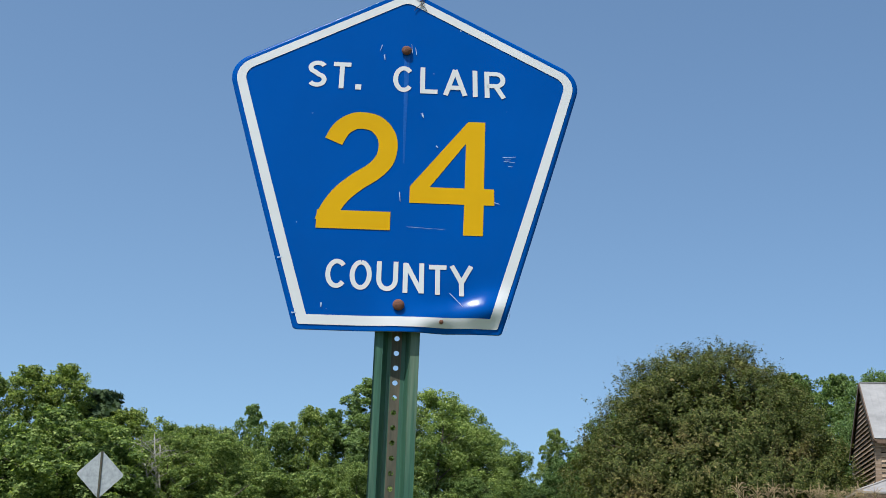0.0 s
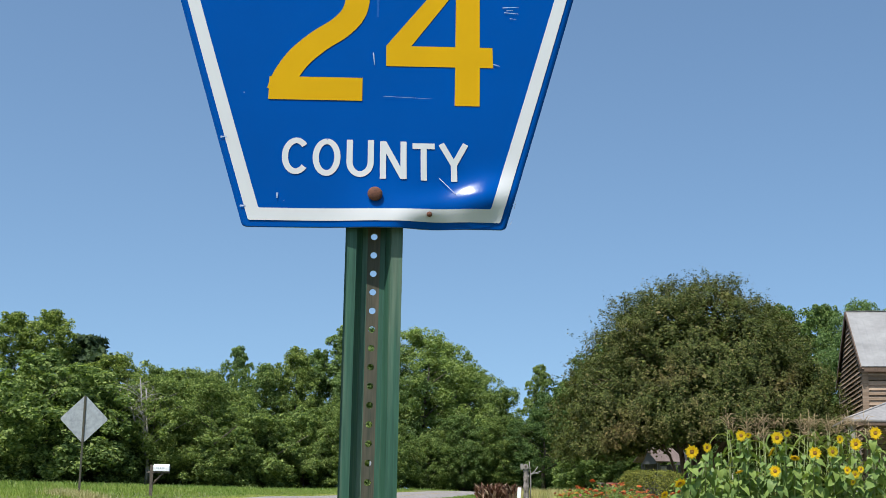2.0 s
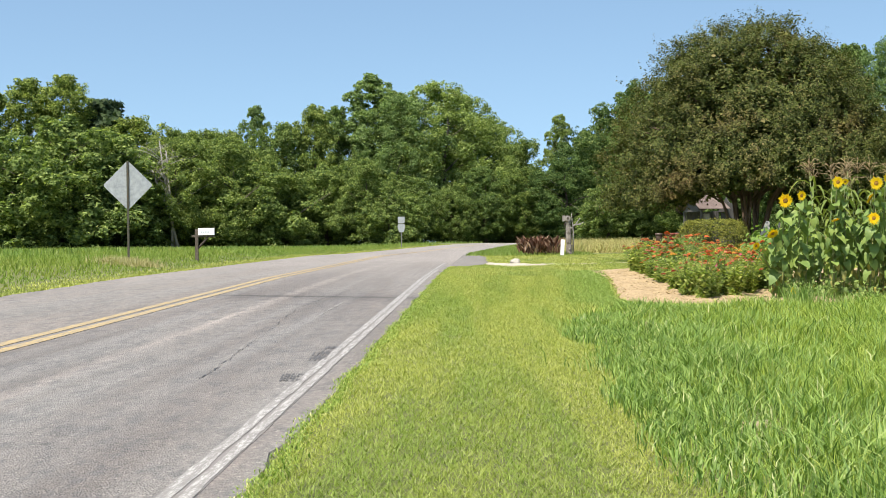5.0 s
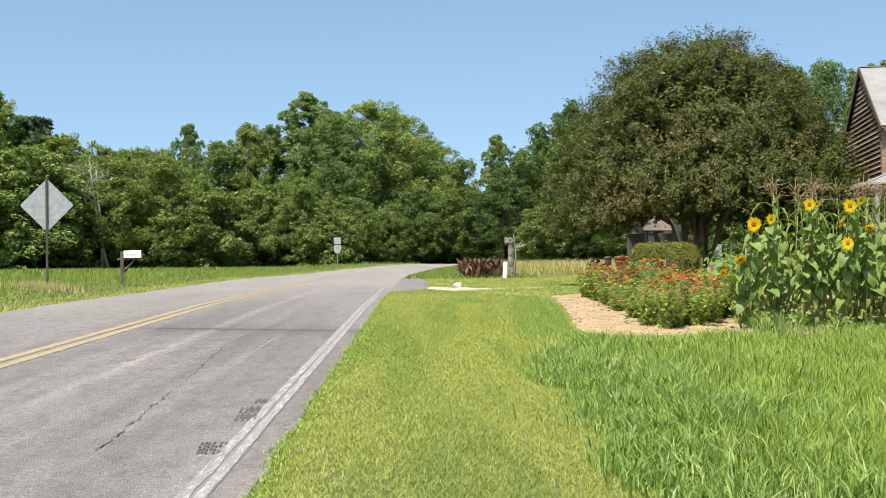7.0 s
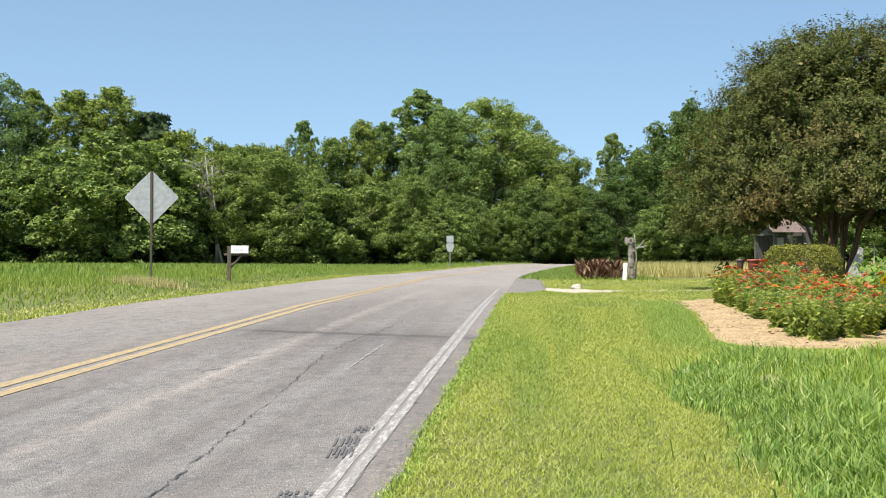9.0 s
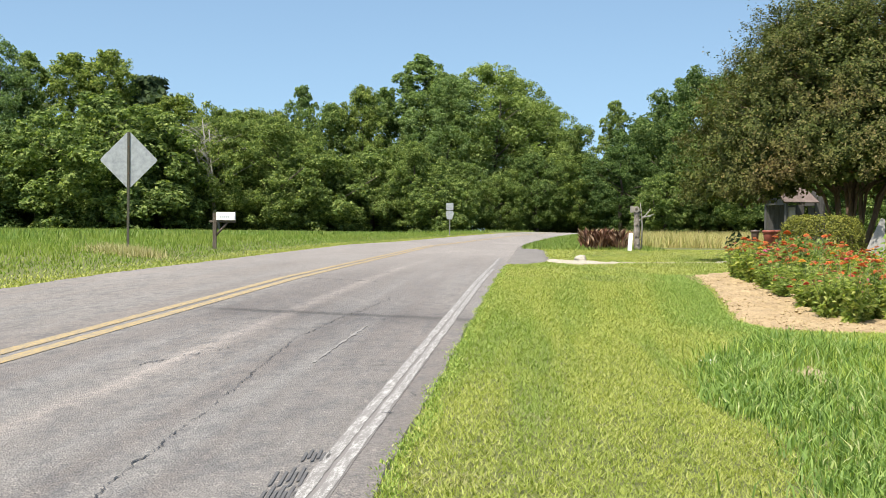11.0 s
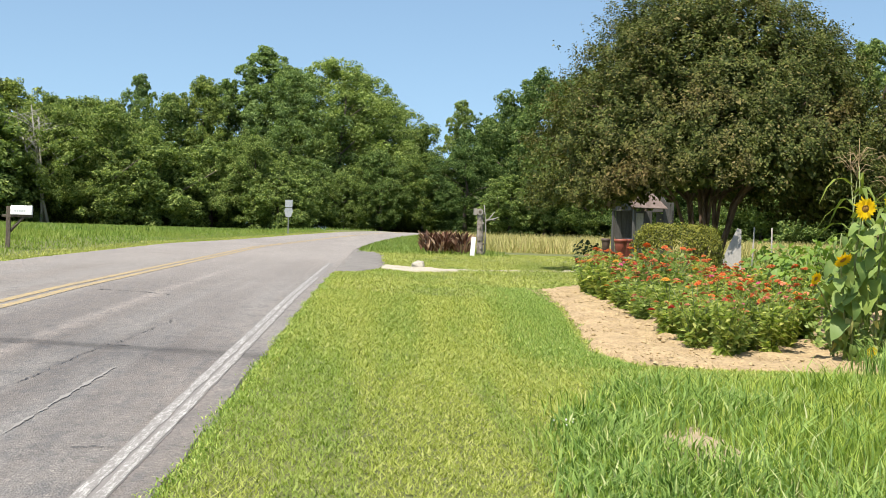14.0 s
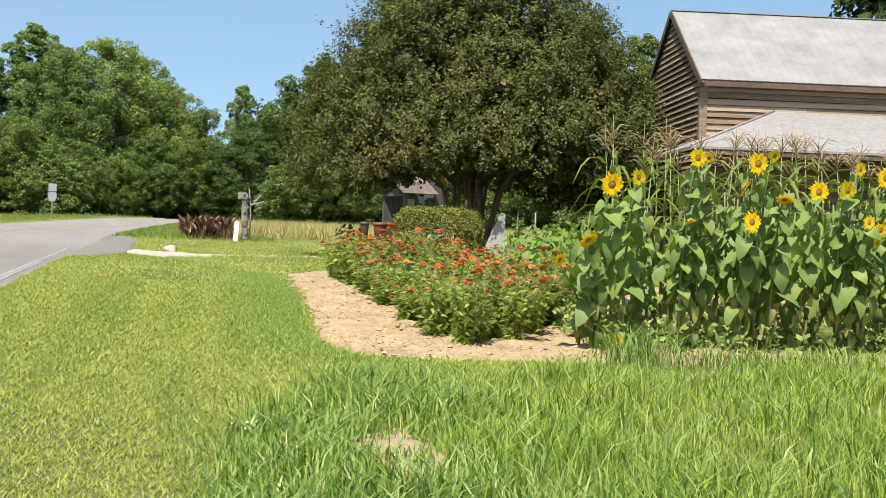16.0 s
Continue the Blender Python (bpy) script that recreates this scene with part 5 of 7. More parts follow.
    for v in (0.583, 0.049):
        bm = bmesh.new()
        bmesh.ops.create_uvsphere(bm, u_segments=16, v_segments=8, radius=0.0105)
        bmesh.ops.transform(bm, matrix=Matrix.Translation((0.0, -0.004 - dent(0, v), v)) @ Matrix.Diagonal((1, 0.5, 1, 1)), verts=bm.verts)
        part("bolt", bm, M_RUSTBOLT, panel, "rusty bolt head", True)
    bm = bmesh.new()
    bmesh.ops.create_uvsphere(bm, u_segments=10, v_segments=6, radius=0.004)
    bmesh.ops.transform(bm, matrix=Matrix.Translation((0.075, -0.003 - dent(0.075, 0.02), 0.02)), verts=bm.verts)
    part("rivet", bm, M_RUSTBOLT, panel)
    # bleached streak under the upper bolt, and a dry tendril caught on the top edge
    bm = bmesh.new()
    rows = [(0.006, 0.572), (0.005, 0.53), (0.004, 0.48), (0.003, 0.42), (0.0015, 0.33)]
    vs = [(bm.verts.new((0.001 - w, -0.0004, v)), bm.verts.new((0.001 + w, -0.0004, v))) for w, v in rows]
    for a, b in zip(vs, vs[1:]):
        bm.faces.new((a[0], b[0], b[1], a[1]))
    part("streak", bm, M_BLUE_STREAK, panel, "pale run-off streak")
    for pts in ([(0.012, 0.722), (0.022, 0.712), (0.03, 0.716), (0.034, 0.704), (0.026, 0.694)], [(0.03, 0.712), (0.027, 0.698), (0.018, 0.69), (0.014, 0.682)], [(0.027, 0.698), (0.036, 0.69), (0.04, 0.681)], [(0.034, 0.722), (0.031, 0.71), (0.024, 0.704)]):
        bm = bmesh.new()
        tube(bm, [(u, -0.003, v) for u, v in pts], [0.0008] * len(pts), 4)
        part("dry_tendril", bm, M_BARK, panel, "dry thread-like tendril")
    # scratches in the sheeting
    m_scratch = surface("scratched sheeting", (0.20, 0.30, 0.50), (0.40, 0.48, 0.62), 40, 0.5)
    marks = [((0.09, 0.075), (0.135, 0.025), 0.0011), ((0.122, 0.055), (0.122, 0.02), 0.001), ((0.19, 0.35), (0.215, 0.352), 0.0014), ((0.192, 0.342), (0.214, 0.34), 0.0014),
             ((-0.219, 0.132), (-0.21, 0.133), 0.003), ((-0.185, 0.03), (-0.177, 0.03), 0.003), ((0.034, 0.44), (0.037, 0.43), 0.004), ((-0.005, 0.27), (-0.003, 0.25), 0.002), ((0.062, 0.37), (0.066, 0.366), 0.003),
             ((-0.135, 0.05), (-0.135, 0.042), 0.003), ((-0.045, 0.572), (-0.043, 0.56), 0.003), ((0.193, 0.03), (0.196, 0.042), 0.0016), ((0.187, 0.008), (0.19, 0.016), 0.0016), ((0.02, 0.575), (0.018, 0.592), 0.0016), ((-0.05, 0.595), (-0.053, 0.582), 0.0016), ((0.01, 0.2), (0.08, 0.197), 0.0006), ((0.012, 0.578), (0.01, 0.6), 0.0012), ((0.172, 0.255), (0.182, 0.252), 0.002), ((0.195, 0.345), (0.206, 0.346), 0.001), ((0.2, 0.332), (0.21, 0.331), 0.001)]
    for (u0, v0), (u1, v1), w in marks:
        d = Vector((u1 - u0, v1 - v0)).normalized()
        p = Vector((-d.y, d.x)) * w / 2
        bm = bmesh.new()
        bm.faces.new([bm.verts.new((u, -0.0016 - dent(u, v), v)) for u, v in ((u0 - p.x, v0 - p.y), (u1 - p.x * 0.4, v1 - p.y * 0.4), (u1 + p.x * 0.4, v1 + p.y * 0.4), (u0 + p.x, v0 + p.y))])
        part("scratch", bm, m_scratch, panel)
    # the blank narrows a little toward the top and is less tall than it is drawn above
    for ob in (panel, *panel.children):
        for v in ob.data.vertices:
            u, h = v.co.x, v.co.z
            v.co.x, v.co.z = 0.9815 * u * (1 - 0.1862 * h), 0.9511 * h * (1 - 0.1461 * h)
    # flanged channel post with a row of holes in its web
    z0, z1 = -0.5, 1.6 + 0.52
    prof = [(-0.0385, 0.004), (-0.0385, 0.0075), (-0.0235, 0.0075), (-0.0155, 0.027), (-0.0085, 0.027)]
    bm = bmesh.new()
    for sgn in (1, -1):
        lo = [bm.verts.new((sgn * u, y, z0)) for u, y in prof]
        hi = [bm.verts.new((sgn * u, y, z1)) for u, y in prof]
        for k in range(len(prof) - 1):
            bm.faces.new((lo[k], lo[k + 1], hi[k + 1], hi[k]))
        lo2 = [bm.verts.new((sgn * u, y + 0.0035, z0)) for u, y in prof[1:]]
        hi2 = [bm.verts.new((sgn * u, y + 0.0035, z1)) for u, y in prof[1:]]
        for k in range(len(prof) - 2):
            bm.faces.new((lo2[k], hi2[k], hi2[k + 1], lo2[k + 1]))
    pitch, hw, hr = 0.0254, 0.0085, 0.0046
    z = z0
    while z < z1:
        c = z + pitch / 2
        hole = [(hr * math.cos(a), c + hr * math.sin(a)) for a in (math.pi * (k + 0.5) / 6 for k in range(12))]
        rim = [(max(-hw, min(hw, 3 * hw * math.cos(a))), c + max(-pitch / 2, min(pitch / 2, 3 * hw * math.sin(a)))) for a in (math.pi * (k + 0.5) / 6 for k in range(12))]
        hv, rv = [bm.verts.new((u, 0.027, q)) for u, q in hole], [bm.verts.new((u, 0.027, q)) for u, q in rim]
        bv = [bm.verts.new((u, 0.0305, q)) for u, q in hole]
        for k in range(12):
            j = (k + 1) % 12
            bm.faces.new((rv[k], rv[j], hv[j], hv[k]))
            bm.faces.new((hv[k], hv[j], bv[j], bv[k]))
        z += pitch
    bmesh.ops.remove_doubles(bm, verts=bm.verts, dist=0.0004)
    post = part("post", bm, M_GREENPOST, t, "green painted flanged steel post with a worn brown web and holes")
    post.data.materials.append(M_POSTWEB)
    for f in post.data.polygons:
        if abs(f.center.x) < 0.0085 and abs(f.normal.y) > 0.5 and f.center.y > 0.025:
            f.material_index = 1


county_sign()


def plate(points, thick, bevel=0.0):
    """A flat plate in the x-z plane with a given thickness."""
    bm = bmesh.new()
    f = bm.faces.new([bm.verts.new((p[0], 0, p[1])) for p in points])
    ex = bmesh.ops.extrude_face_region(bm, geom=[f])["geom"]
    bmesh.ops.translate(bm, vec=(0, thick, 0), verts=[g for g in ex if isinstance(g, bmesh.types.BMVert)])
    return bm


def diamond_sign():
    x, y = -10.38, 31.68
    z = float(gz(x, y))
    t = thing("warning_sign", pose(x, y, z, 0, 0, 4), "back of a diamond warning sign on a thin steel post", "road sign")
    c, h = 2.7 - z, 0.66
    part("panel", plate([(p.x, p.y) for p in corner_path([(0, c - h), (h, c), (0, c + h), (-h, c)], [0.06] * 4, 6)], 0.004), M_ALU, t, "dull grey aluminium back with faint stains")
    bm = bmesh.new()
    for a, b in ((-0.028, -0.02), (0.02, 0.028)):
        box(bm, a, b, -0.03, -0.004, -0.4, c + h - 0.03)
    box(bm, -0.02, 0.02, -0.034, -0.03, -0.4, c + h - 0.03)
    part("post", bm, M_POSTWEB, t, "dark weathered channel post")
    for v in (c - 0.3, c + 0.3):
        part("bolt", one_box(-0.012, 0.012, -0.042, -0.034, v - 0.012, v + 0.012, bevel=0.003), M_RUSTBOLT, t)


diamond_sign()


def mailbox():
    x, y = -9.94, 38.0
    z = float(gz(x, y))
    t = thing("mailbox", pose(x, y, z, 0, 0, 6), "white metal mailbox on a grey wooden post", "mailbox")
    top = 1.66 - z
    part("post", one_box(-0.06, 0.04, -0.05, 0.05, -0.4, top - 0.05, bevel=0.008), M_BARK, t)
    part("arm", one_box(-0.16, 0.55, -0.045, 0.045, top - 0.31, top - 0.25, bevel=0.006), M_BARK, t)
    bm = bmesh.new()
    tube(bm, [(0.03, 0, top - 0.66), (0.34, 0, top - 0.3)], [0.035, 0.035], 4)
    part("brace", bm, M_BARK, t)
    bm = bmesh.new()
    prof = [(-0.11, 0), (0.11, 0), (0.11, 0.12)] + [(0.11 * math.cos(a), 0.12 + 0.1 * math.sin(a)) for a in (math.pi * k / 10 for k in range(1, 10))] + [(-0.11, 0.12)]
    f = bm.faces.new([bm.verts.new((0.045, p[0], top - 0.245 + p[1])) for p in prof])
    ex = bmesh.ops.extrude_face_region(bm, geom=[f])["geom"]
    bmesh.ops.translate(bm, vec=(0.48, 0, 0), verts=[g for g in ex if isinstance(g, bmesh.types.BMVert)])
    part("body", bm, M_WHITEMETAL, t, "white arched box")
    bm = bmesh.new()
    f = bm.faces.new([bm.verts.new((0.525, p[0] * 1.05, top - 0.245 + p[1] * 1.03)) for p in prof])
    ex = bmesh.ops.extrude_face_region(bm, geom=[f])["geom"]
    bmesh.ops.translate(bm, vec=(0.018, 0, 0), verts=[g for g in ex if isinstance(g, bmesh.types.BMVert)])
    part("door", bm, M_WHITEMETAL, t)
    for k in range(5):
        part("lettering", one_box(0.14 + 0.055 * k, 0.175 + 0.055 * k, -0.1125, -0.1105, top - 0.175, top - 0.13), M_GREYBAR, t)


mailbox()


def far_sign():
    x, y = -7.42, 98.4
    z = float(gz(x, y))
    t = thing("road_sign", pose(x, y, z, 0, 0, 0), "white sign plates on a steel post beside the far bend", "road sign")
    part("post", one_box(-0.04, 0.04, 0.0, 0.04, -0.3, 2.36), M_STEEL, t)
    part("panel", plate([(-0.26, 1.86), (0.26, 1.86), (0.26, 2.37), (-0.26, 2.37)], -0.006), M_ALU, t, "pale square plate")
    part("panel", plate([(p.x, p.y) for p in corner_path([(-0.18, 1.18), (0.18, 1.18), (0.3, 1.6), (0.24, 1.81), (-0.24, 1.81), (-0.3, 1.6)], [0.04] * 6, 4)], -0.006), M_ALU, t, "pale shield-shaped plate")


far_sign()

# ---- barn ----
def barn():
    E0 = Vector((12.19, 36.4))
    ang = -9.3
    z = float(gz(14, 38))
    over, verge = 0.3, 0.1
    slope = math.atan2(7.19 - 4.95, 3.65)
    depth, length = 6.7, 13.0
    eave, ridge = 4.9 - z + over * math.tan(slope), 7.12 - z
    t = thing("barn", pose(E0.x, E0.y, z, 0, 0, ang) @ Matrix.Translation((verge, over, 0)), "weathered clapboard barn with a pale metal gable roof", "barn")
    # closed core behind the boards, coloured dark so the gaps look shaded
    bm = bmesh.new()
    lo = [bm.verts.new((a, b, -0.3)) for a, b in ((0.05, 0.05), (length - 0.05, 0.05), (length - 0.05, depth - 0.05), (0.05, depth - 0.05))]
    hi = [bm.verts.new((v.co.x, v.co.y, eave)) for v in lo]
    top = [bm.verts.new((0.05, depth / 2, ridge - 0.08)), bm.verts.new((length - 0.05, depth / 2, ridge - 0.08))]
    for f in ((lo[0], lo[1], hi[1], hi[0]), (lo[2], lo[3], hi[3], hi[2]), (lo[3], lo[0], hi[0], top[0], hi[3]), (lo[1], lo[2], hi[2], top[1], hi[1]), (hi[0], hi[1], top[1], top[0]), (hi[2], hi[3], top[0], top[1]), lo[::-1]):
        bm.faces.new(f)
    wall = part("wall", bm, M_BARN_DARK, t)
    # clapboards
    pitch = 0.15
    r = np.random.default_rng(41)
    def clap(a, b, lo_z, along):
        bm = bmesh.new()
        h, th = pitch - 0.013, 0.022
        out = 0.055
        sag = r.normal(0, 0.006)
        if along == "x":
            vs = [(a, -out, lo_z + sag), (b, -out, lo_z - sag), (b, -0.012, lo_z + h - sag), (a, -0.012, lo_z + h + sag), (a, 0.045, lo_z + sag), (b, 0.045, lo_z - sag), (b, 0.045, lo_z + h), (a, 0.045, lo_z + h)]
        else:
            vs = [(-out, b, lo_z + sag), (-out, a, lo_z - sag), (-0.012, a, lo_z + h - sag), (-0.012, b, lo_z + h + sag), (0.045, b, lo_z + sag), (0.045, a, lo_z - sag), (0.045, a, lo_z + h), (0.045, b, lo_z + h)]
        v = [bm.verts.new(q) for q in vs]
        for f in ((0, 1, 2, 3), (1, 0, 4, 5), (2, 1, 5, 6), (3, 2, 6, 7), (0, 3, 7, 4), (5, 4, 7, 6)):
            bm.faces.new([v[i] for i in f])
        part("board", bm, M_BOARD, wall)
    k = 0
    while k * pitch < ridge - 0.25:
        zz = k * pitch
        if zz < eave - 0.1:
            cut = r.uniform(2, 8)
            clap(0.13, cut - 0.004, zz, "x")
            clap(cut, length - 0.1, zz, "x")
        f = 0.0 if zz + pitch < eave else (zz + pitch - eave) / (ridge - eave) * depth / 2
        if depth - 2 * f > 0.5:
            a, b = f + 0.12, depth - f - 0.12
            if 1.5 < zz < 2.35:
                clap(a, 0.9, zz, "y")
                clap(1.7, b, zz, "y")
            else:
                clap(a, b, zz, "y")
        k += 1
    part("corner_board", one_box(-0.055, 0.13, -0.055, 0.13, -0.2, eave + 0.02, bevel=0.006), M_BOARD, t, "weathered corner board")
    part("corner_board", one_box(-0.055, 0.12, depth - 0.12, depth + 0.05, -0.2, eave), M_GREYWOOD, t)
    win = part("window", one_box(-0.03, 0.03, 0.92, 1.68, 1.6, 2.45), surface("dark window glass", (0.01, 0.012, 0.014), (0.03, 0.035, 0.04), 2, 0.15), t, "dark small window")
    for a in ((-0.05, 0.0, 0.88, 0.96, 1.55, 2.5), (-0.05, 0.0, 1.64, 1.72, 1.55, 2.5), (-0.05, 0.0, 0.88, 1.72, 2.42, 2.5), (-0.06, 0.0, 0.86, 1.74, 1.5, 1.58), (-0.045, 0.0, 1.28, 1.32, 1.55, 2.45)):
        part("frame", one_box(*a), M_GREYWOOD, win)
    # roof: ribbed sheets on both slopes
    slope = math.atan2(ridge - eave, depth / 2)
    L = (depth / 2 + over) / math.cos(slope)
    def sheet(width, run, ribs, bow=0.0):
        bm = bmesh.new()
        n = ribs * 6
        prof = [(width * i / n, 0.006 * max(0, math.cos(2 * math.pi * i / 6)) ** 3 + 0.002) for i in range(n + 1)]
        lo_v = [bm.verts.new((u, 0, h)) for u, h in prof]
        hi_v = [bm.verts.new((u, run, h)) for u, h in prof]
        for i in range(n):
            bm.faces.new((lo_v[i], lo_v[i + 1], hi_v[i + 1], hi_v[i]))
        bot = [bm.verts.new((u, y, -0.015)) for u, y in ((0, 0), (width, 0), (width, run), (0, run))]
        bm.faces.new(bot[::-1])
        bm.faces.new([bot[0], bot[1]] + lo_v[::-1])
        return bm
    me_sheet = bpy.data.meshes.new("sheet")
    bm = sheet(0.9, L, 4)
    bm.to_mesh(me_sheet)
    bm.free()
    me_sheet.materials.append(M_TIN)
    roof = part("roof", one_box(-verge, length + verge, depth / 2 - 0.12, depth / 2 + 0.12, ridge + 0.03, ridge + 0.05), M_TIN, t, "pale galvanised ridged metal roof")
    nsh = int((length + 2 * verge) / 0.88) + 1
    for side in (0, 1):
        for i in range(nsh):
            x0 = -verge + i * 0.88
            if side == 0:
                m = Matrix.Translation((x0, -over, eave - over * math.tan(slope) + 0.06)) @ Matrix.Rotation(slope, 4, "X")
            else:
                m = Matrix.Translation((x0 + 0.9, depth + over, eave - over * math.tan(slope) + 0.06)) @ Matrix.Rotation(math.pi, 4, "Z") @ Matrix.Rotation(slope, 4, "X")
            put("roof_sheet", me_sheet, roof, at=m)
    # barge boards and fascia
    for s, y0 in ((1, -over), (-1, depth + over)):
        bm = bmesh.new()
        m = Matrix.Translation((-verge - 0.03, y0, eave - over * math.tan(slope) - 0.12)) @ (Matrix.Rotation(slope, 4, "X") if s > 0 else Matrix.Rotation(-slope, 4, "X"))
        box(bm, 0, 0.035, 0 if s > 0 else -L, L if s > 0 else 0, 0.0, 0.17, turn=m)
        part("barge_board", bm, M_TRIM, t, "brown barge board")
        bm = bmesh.new()
        box(bm, 0.03, verge, 0.02 if s > 0 else -L, L if s > 0 else -0.02, 0.085, 0.105, turn=m)
        part("soffit", bm, M_TRIM, t)
    part("fascia", one_box(-verge, length + verge, -over + 0.02, -over + 0.055, eave - over * math.tan(slope) - 0.1, eave - over * math.tan(slope) + 0.045), M_TRIM, t, "brown fascia board")
    part("frieze", one_box(0.13, length, -0.06, -0.02, eave - 0.3, eave - 0.02), M_TRIM, t, "brown frieze board")
    # hipped porch roof
    zt, zb, run = 4.28 - z, 3.15 - z, 3.4
    bm = bmesh.new()
    a = [bm.verts.new(q) for q in ((1.75, -0.05, zt), (length + 0.4, -0.05, zt), (length + 0.4, -run, zb), (-1.0, -run, zb), (-1.0, -0.05, zb))]
    bm.faces.new((a[0], a[3], a[2], a[1]))
    bm.faces.new((a[0], a[4], a[3]))
    ex = bmesh.ops.extrude_face_region(bm, geom=bm.faces[:])["geom"]
    bmesh.ops.translate(bm, vec=(0, 0, -0.05), verts=[g for g in ex if isinstance(g, bmesh.types.BMVert)])
    porch = part("porch_roof", bm, M_TIN_WARM, t, "pale hipped metal porch roof")
    bm = bmesh.new()
    tube(bm, [(1.75, -0.05, zt + 0.012), (-1.0, -run, zb + 0.012)], [0.03, 0.03], 6)
    part("hip_cap", bm, M_TIN_WARM, porch)
    part("porch_fascia", one_box(-0.95, length + 0.4, -run + 0.02, -run + 0.06, zb - 0.16, zb - 0.04), M_TRIM, t, "brown porch fascia")
    for u in (-0.75, 2.6, 5.7, 8.8):
        part("porch_post", one_box(u - 0.06, u + 0.06, -run + 0.12, -run + 0.24, -0.3, zb - 0.05), M_GREYWOOD, t)


barn()


def shed():
    x, y = 8.85, 54.9
    z = float(gz(x, y))
    t = thing("garden_shed", pose(x, y, z, 0, 0, 18) @ Matrix.Diagonal((0.72, 1.0, 0.98, 1.0)), "small weathered shed with a rusty patched roof", "shed")
    for u in (-1.1, 1.1):
        for v in (-0.8, 0.8):
            part("post", one_box(u - 0.06, u + 0.06, v - 0.06, v + 0.06, -0.3, 1.85), M_SHED, t)
    for k in range(6):
        part("board", one_box(-1.02 + 0.34 * k, -0.70 + 0.34 * k, 0.72, 0.75, 0.0, 1.8 + 0.02 * (k % 3)), M_SHED, t)
    for k in range(4):
        part("board", one_box(0.2 + 0.22 * k, 0.405 + 0.22 * k, -0.8, -0.77, 0.0, 1.75 - 0.05 * (k % 2)), M_SHED, t)
    part("side_panel", one_box(-0.95, -0.55, -0.79, -0.76, 0.9, 1.7), M_DEAD, t, "pale cream panel")
    part("side_panel", one_box(0.55, 1.16, -0.86, -0.82, 0.7, 2.15), M_SHED, t, "grey patched sheet")
    for s in (-1, 1):
        for k in range(2):
            bm = bmesh.new()
            m = Matrix.Translation((-1.5 + k * 1.0, 0, 2.52)) @ Matrix.Rotation(radians(-28 * s), 4, "X")
            box(bm, 0.0, 1.03, 0 if s < 0 else 0.0, 1.35 if s > 0 else 1.35, 0, 0.025, turn=m if s > 0 else Matrix.Translation((-1.5 + k * 1.0, 0, 2.52)) @ Matrix.Rotation(math.pi, 4, "Z") @ Matrix.Translation((-1.03, 0, 0)) @ Matrix.Rotation(radians(-28), 4, "X"))
            part("roof_sheet", bm, M_RUST, t)
    part("gable", plate([(-0.75, 1.8), (0.75, 1.8), (0, 2.45)], 0.03), M_SHED, t).matrix_basis = Matrix.Translation((-1.15, 0, 0)) @ Matrix.Rotation(radians(90), 4, "Z")
    part("gable", plate([(-0.75, 1.8), (0.75, 1.8), (0, 2.45)], 0.03), M_SHED, t).matrix_basis = Matrix.Translation((1.15, 0, 0)) @ Matrix.Rotation(radians(90), 4, "Z")


shed()


# ---- yard things ----
def hedge():
    r = np.random.default_rng(51)
    x, y = 5.36, 33.4
    t = thing("clipped_shrub", pose(x, y, float(gz(x, y)), 0, 0, -18), "clipped rounded yellow-green shrub", "shrub")
    for k in range(9):
        a = k * 0.7
        bm = bmesh.new()
        tube(bm, [(0.12 * math.cos(a), 0.1 * math.sin(a), -0.1), (0.5 * math.cos(a), 0.35 * math.sin(a), 0.55), (0.7 * math.cos(a), 0.5 * math.sin(a), 1.0)], [0.025, 0.018, 0.006], 5)
        part("stem", bm, M_BARK, t)
    n = 20000
    d = unit(r.normal(0, 1, (n, 3)))
    p = np.sign(d) * np.abs(d) ** 0.62
    p = p / np.max(np.abs(p), axis=1, keepdims=True) ** 0.5
    p = p * np.where(r.random(n) < 0.8, r.uniform(0.93, 1.05, n), r.uniform(0.5, 0.95, n))[:, None]
    wob = 1 + 0.07 * np.sin(p[:, 0] * 9 + p[:, 2] * 6) * np.sin(p[:, 1] * 8 + p[:, 0] * 4)
    p[:, :2] *= (1 - 0.16 * np.clip(p[:, 2], 0, 1) ** 2)[:, None]
    pos = p * np.array([0.9, 0.66, 0.56]) * wob[:, None] + np.array([0, 0, 0.72]) + r.normal(0, 0.018, (n, 3))
    put("foliage", cloud("foliage", leaf_quads(pos, d + np.array([0, 0, 0.3]), 0.024, r), 4, M_HEDGE), t)


hedge()


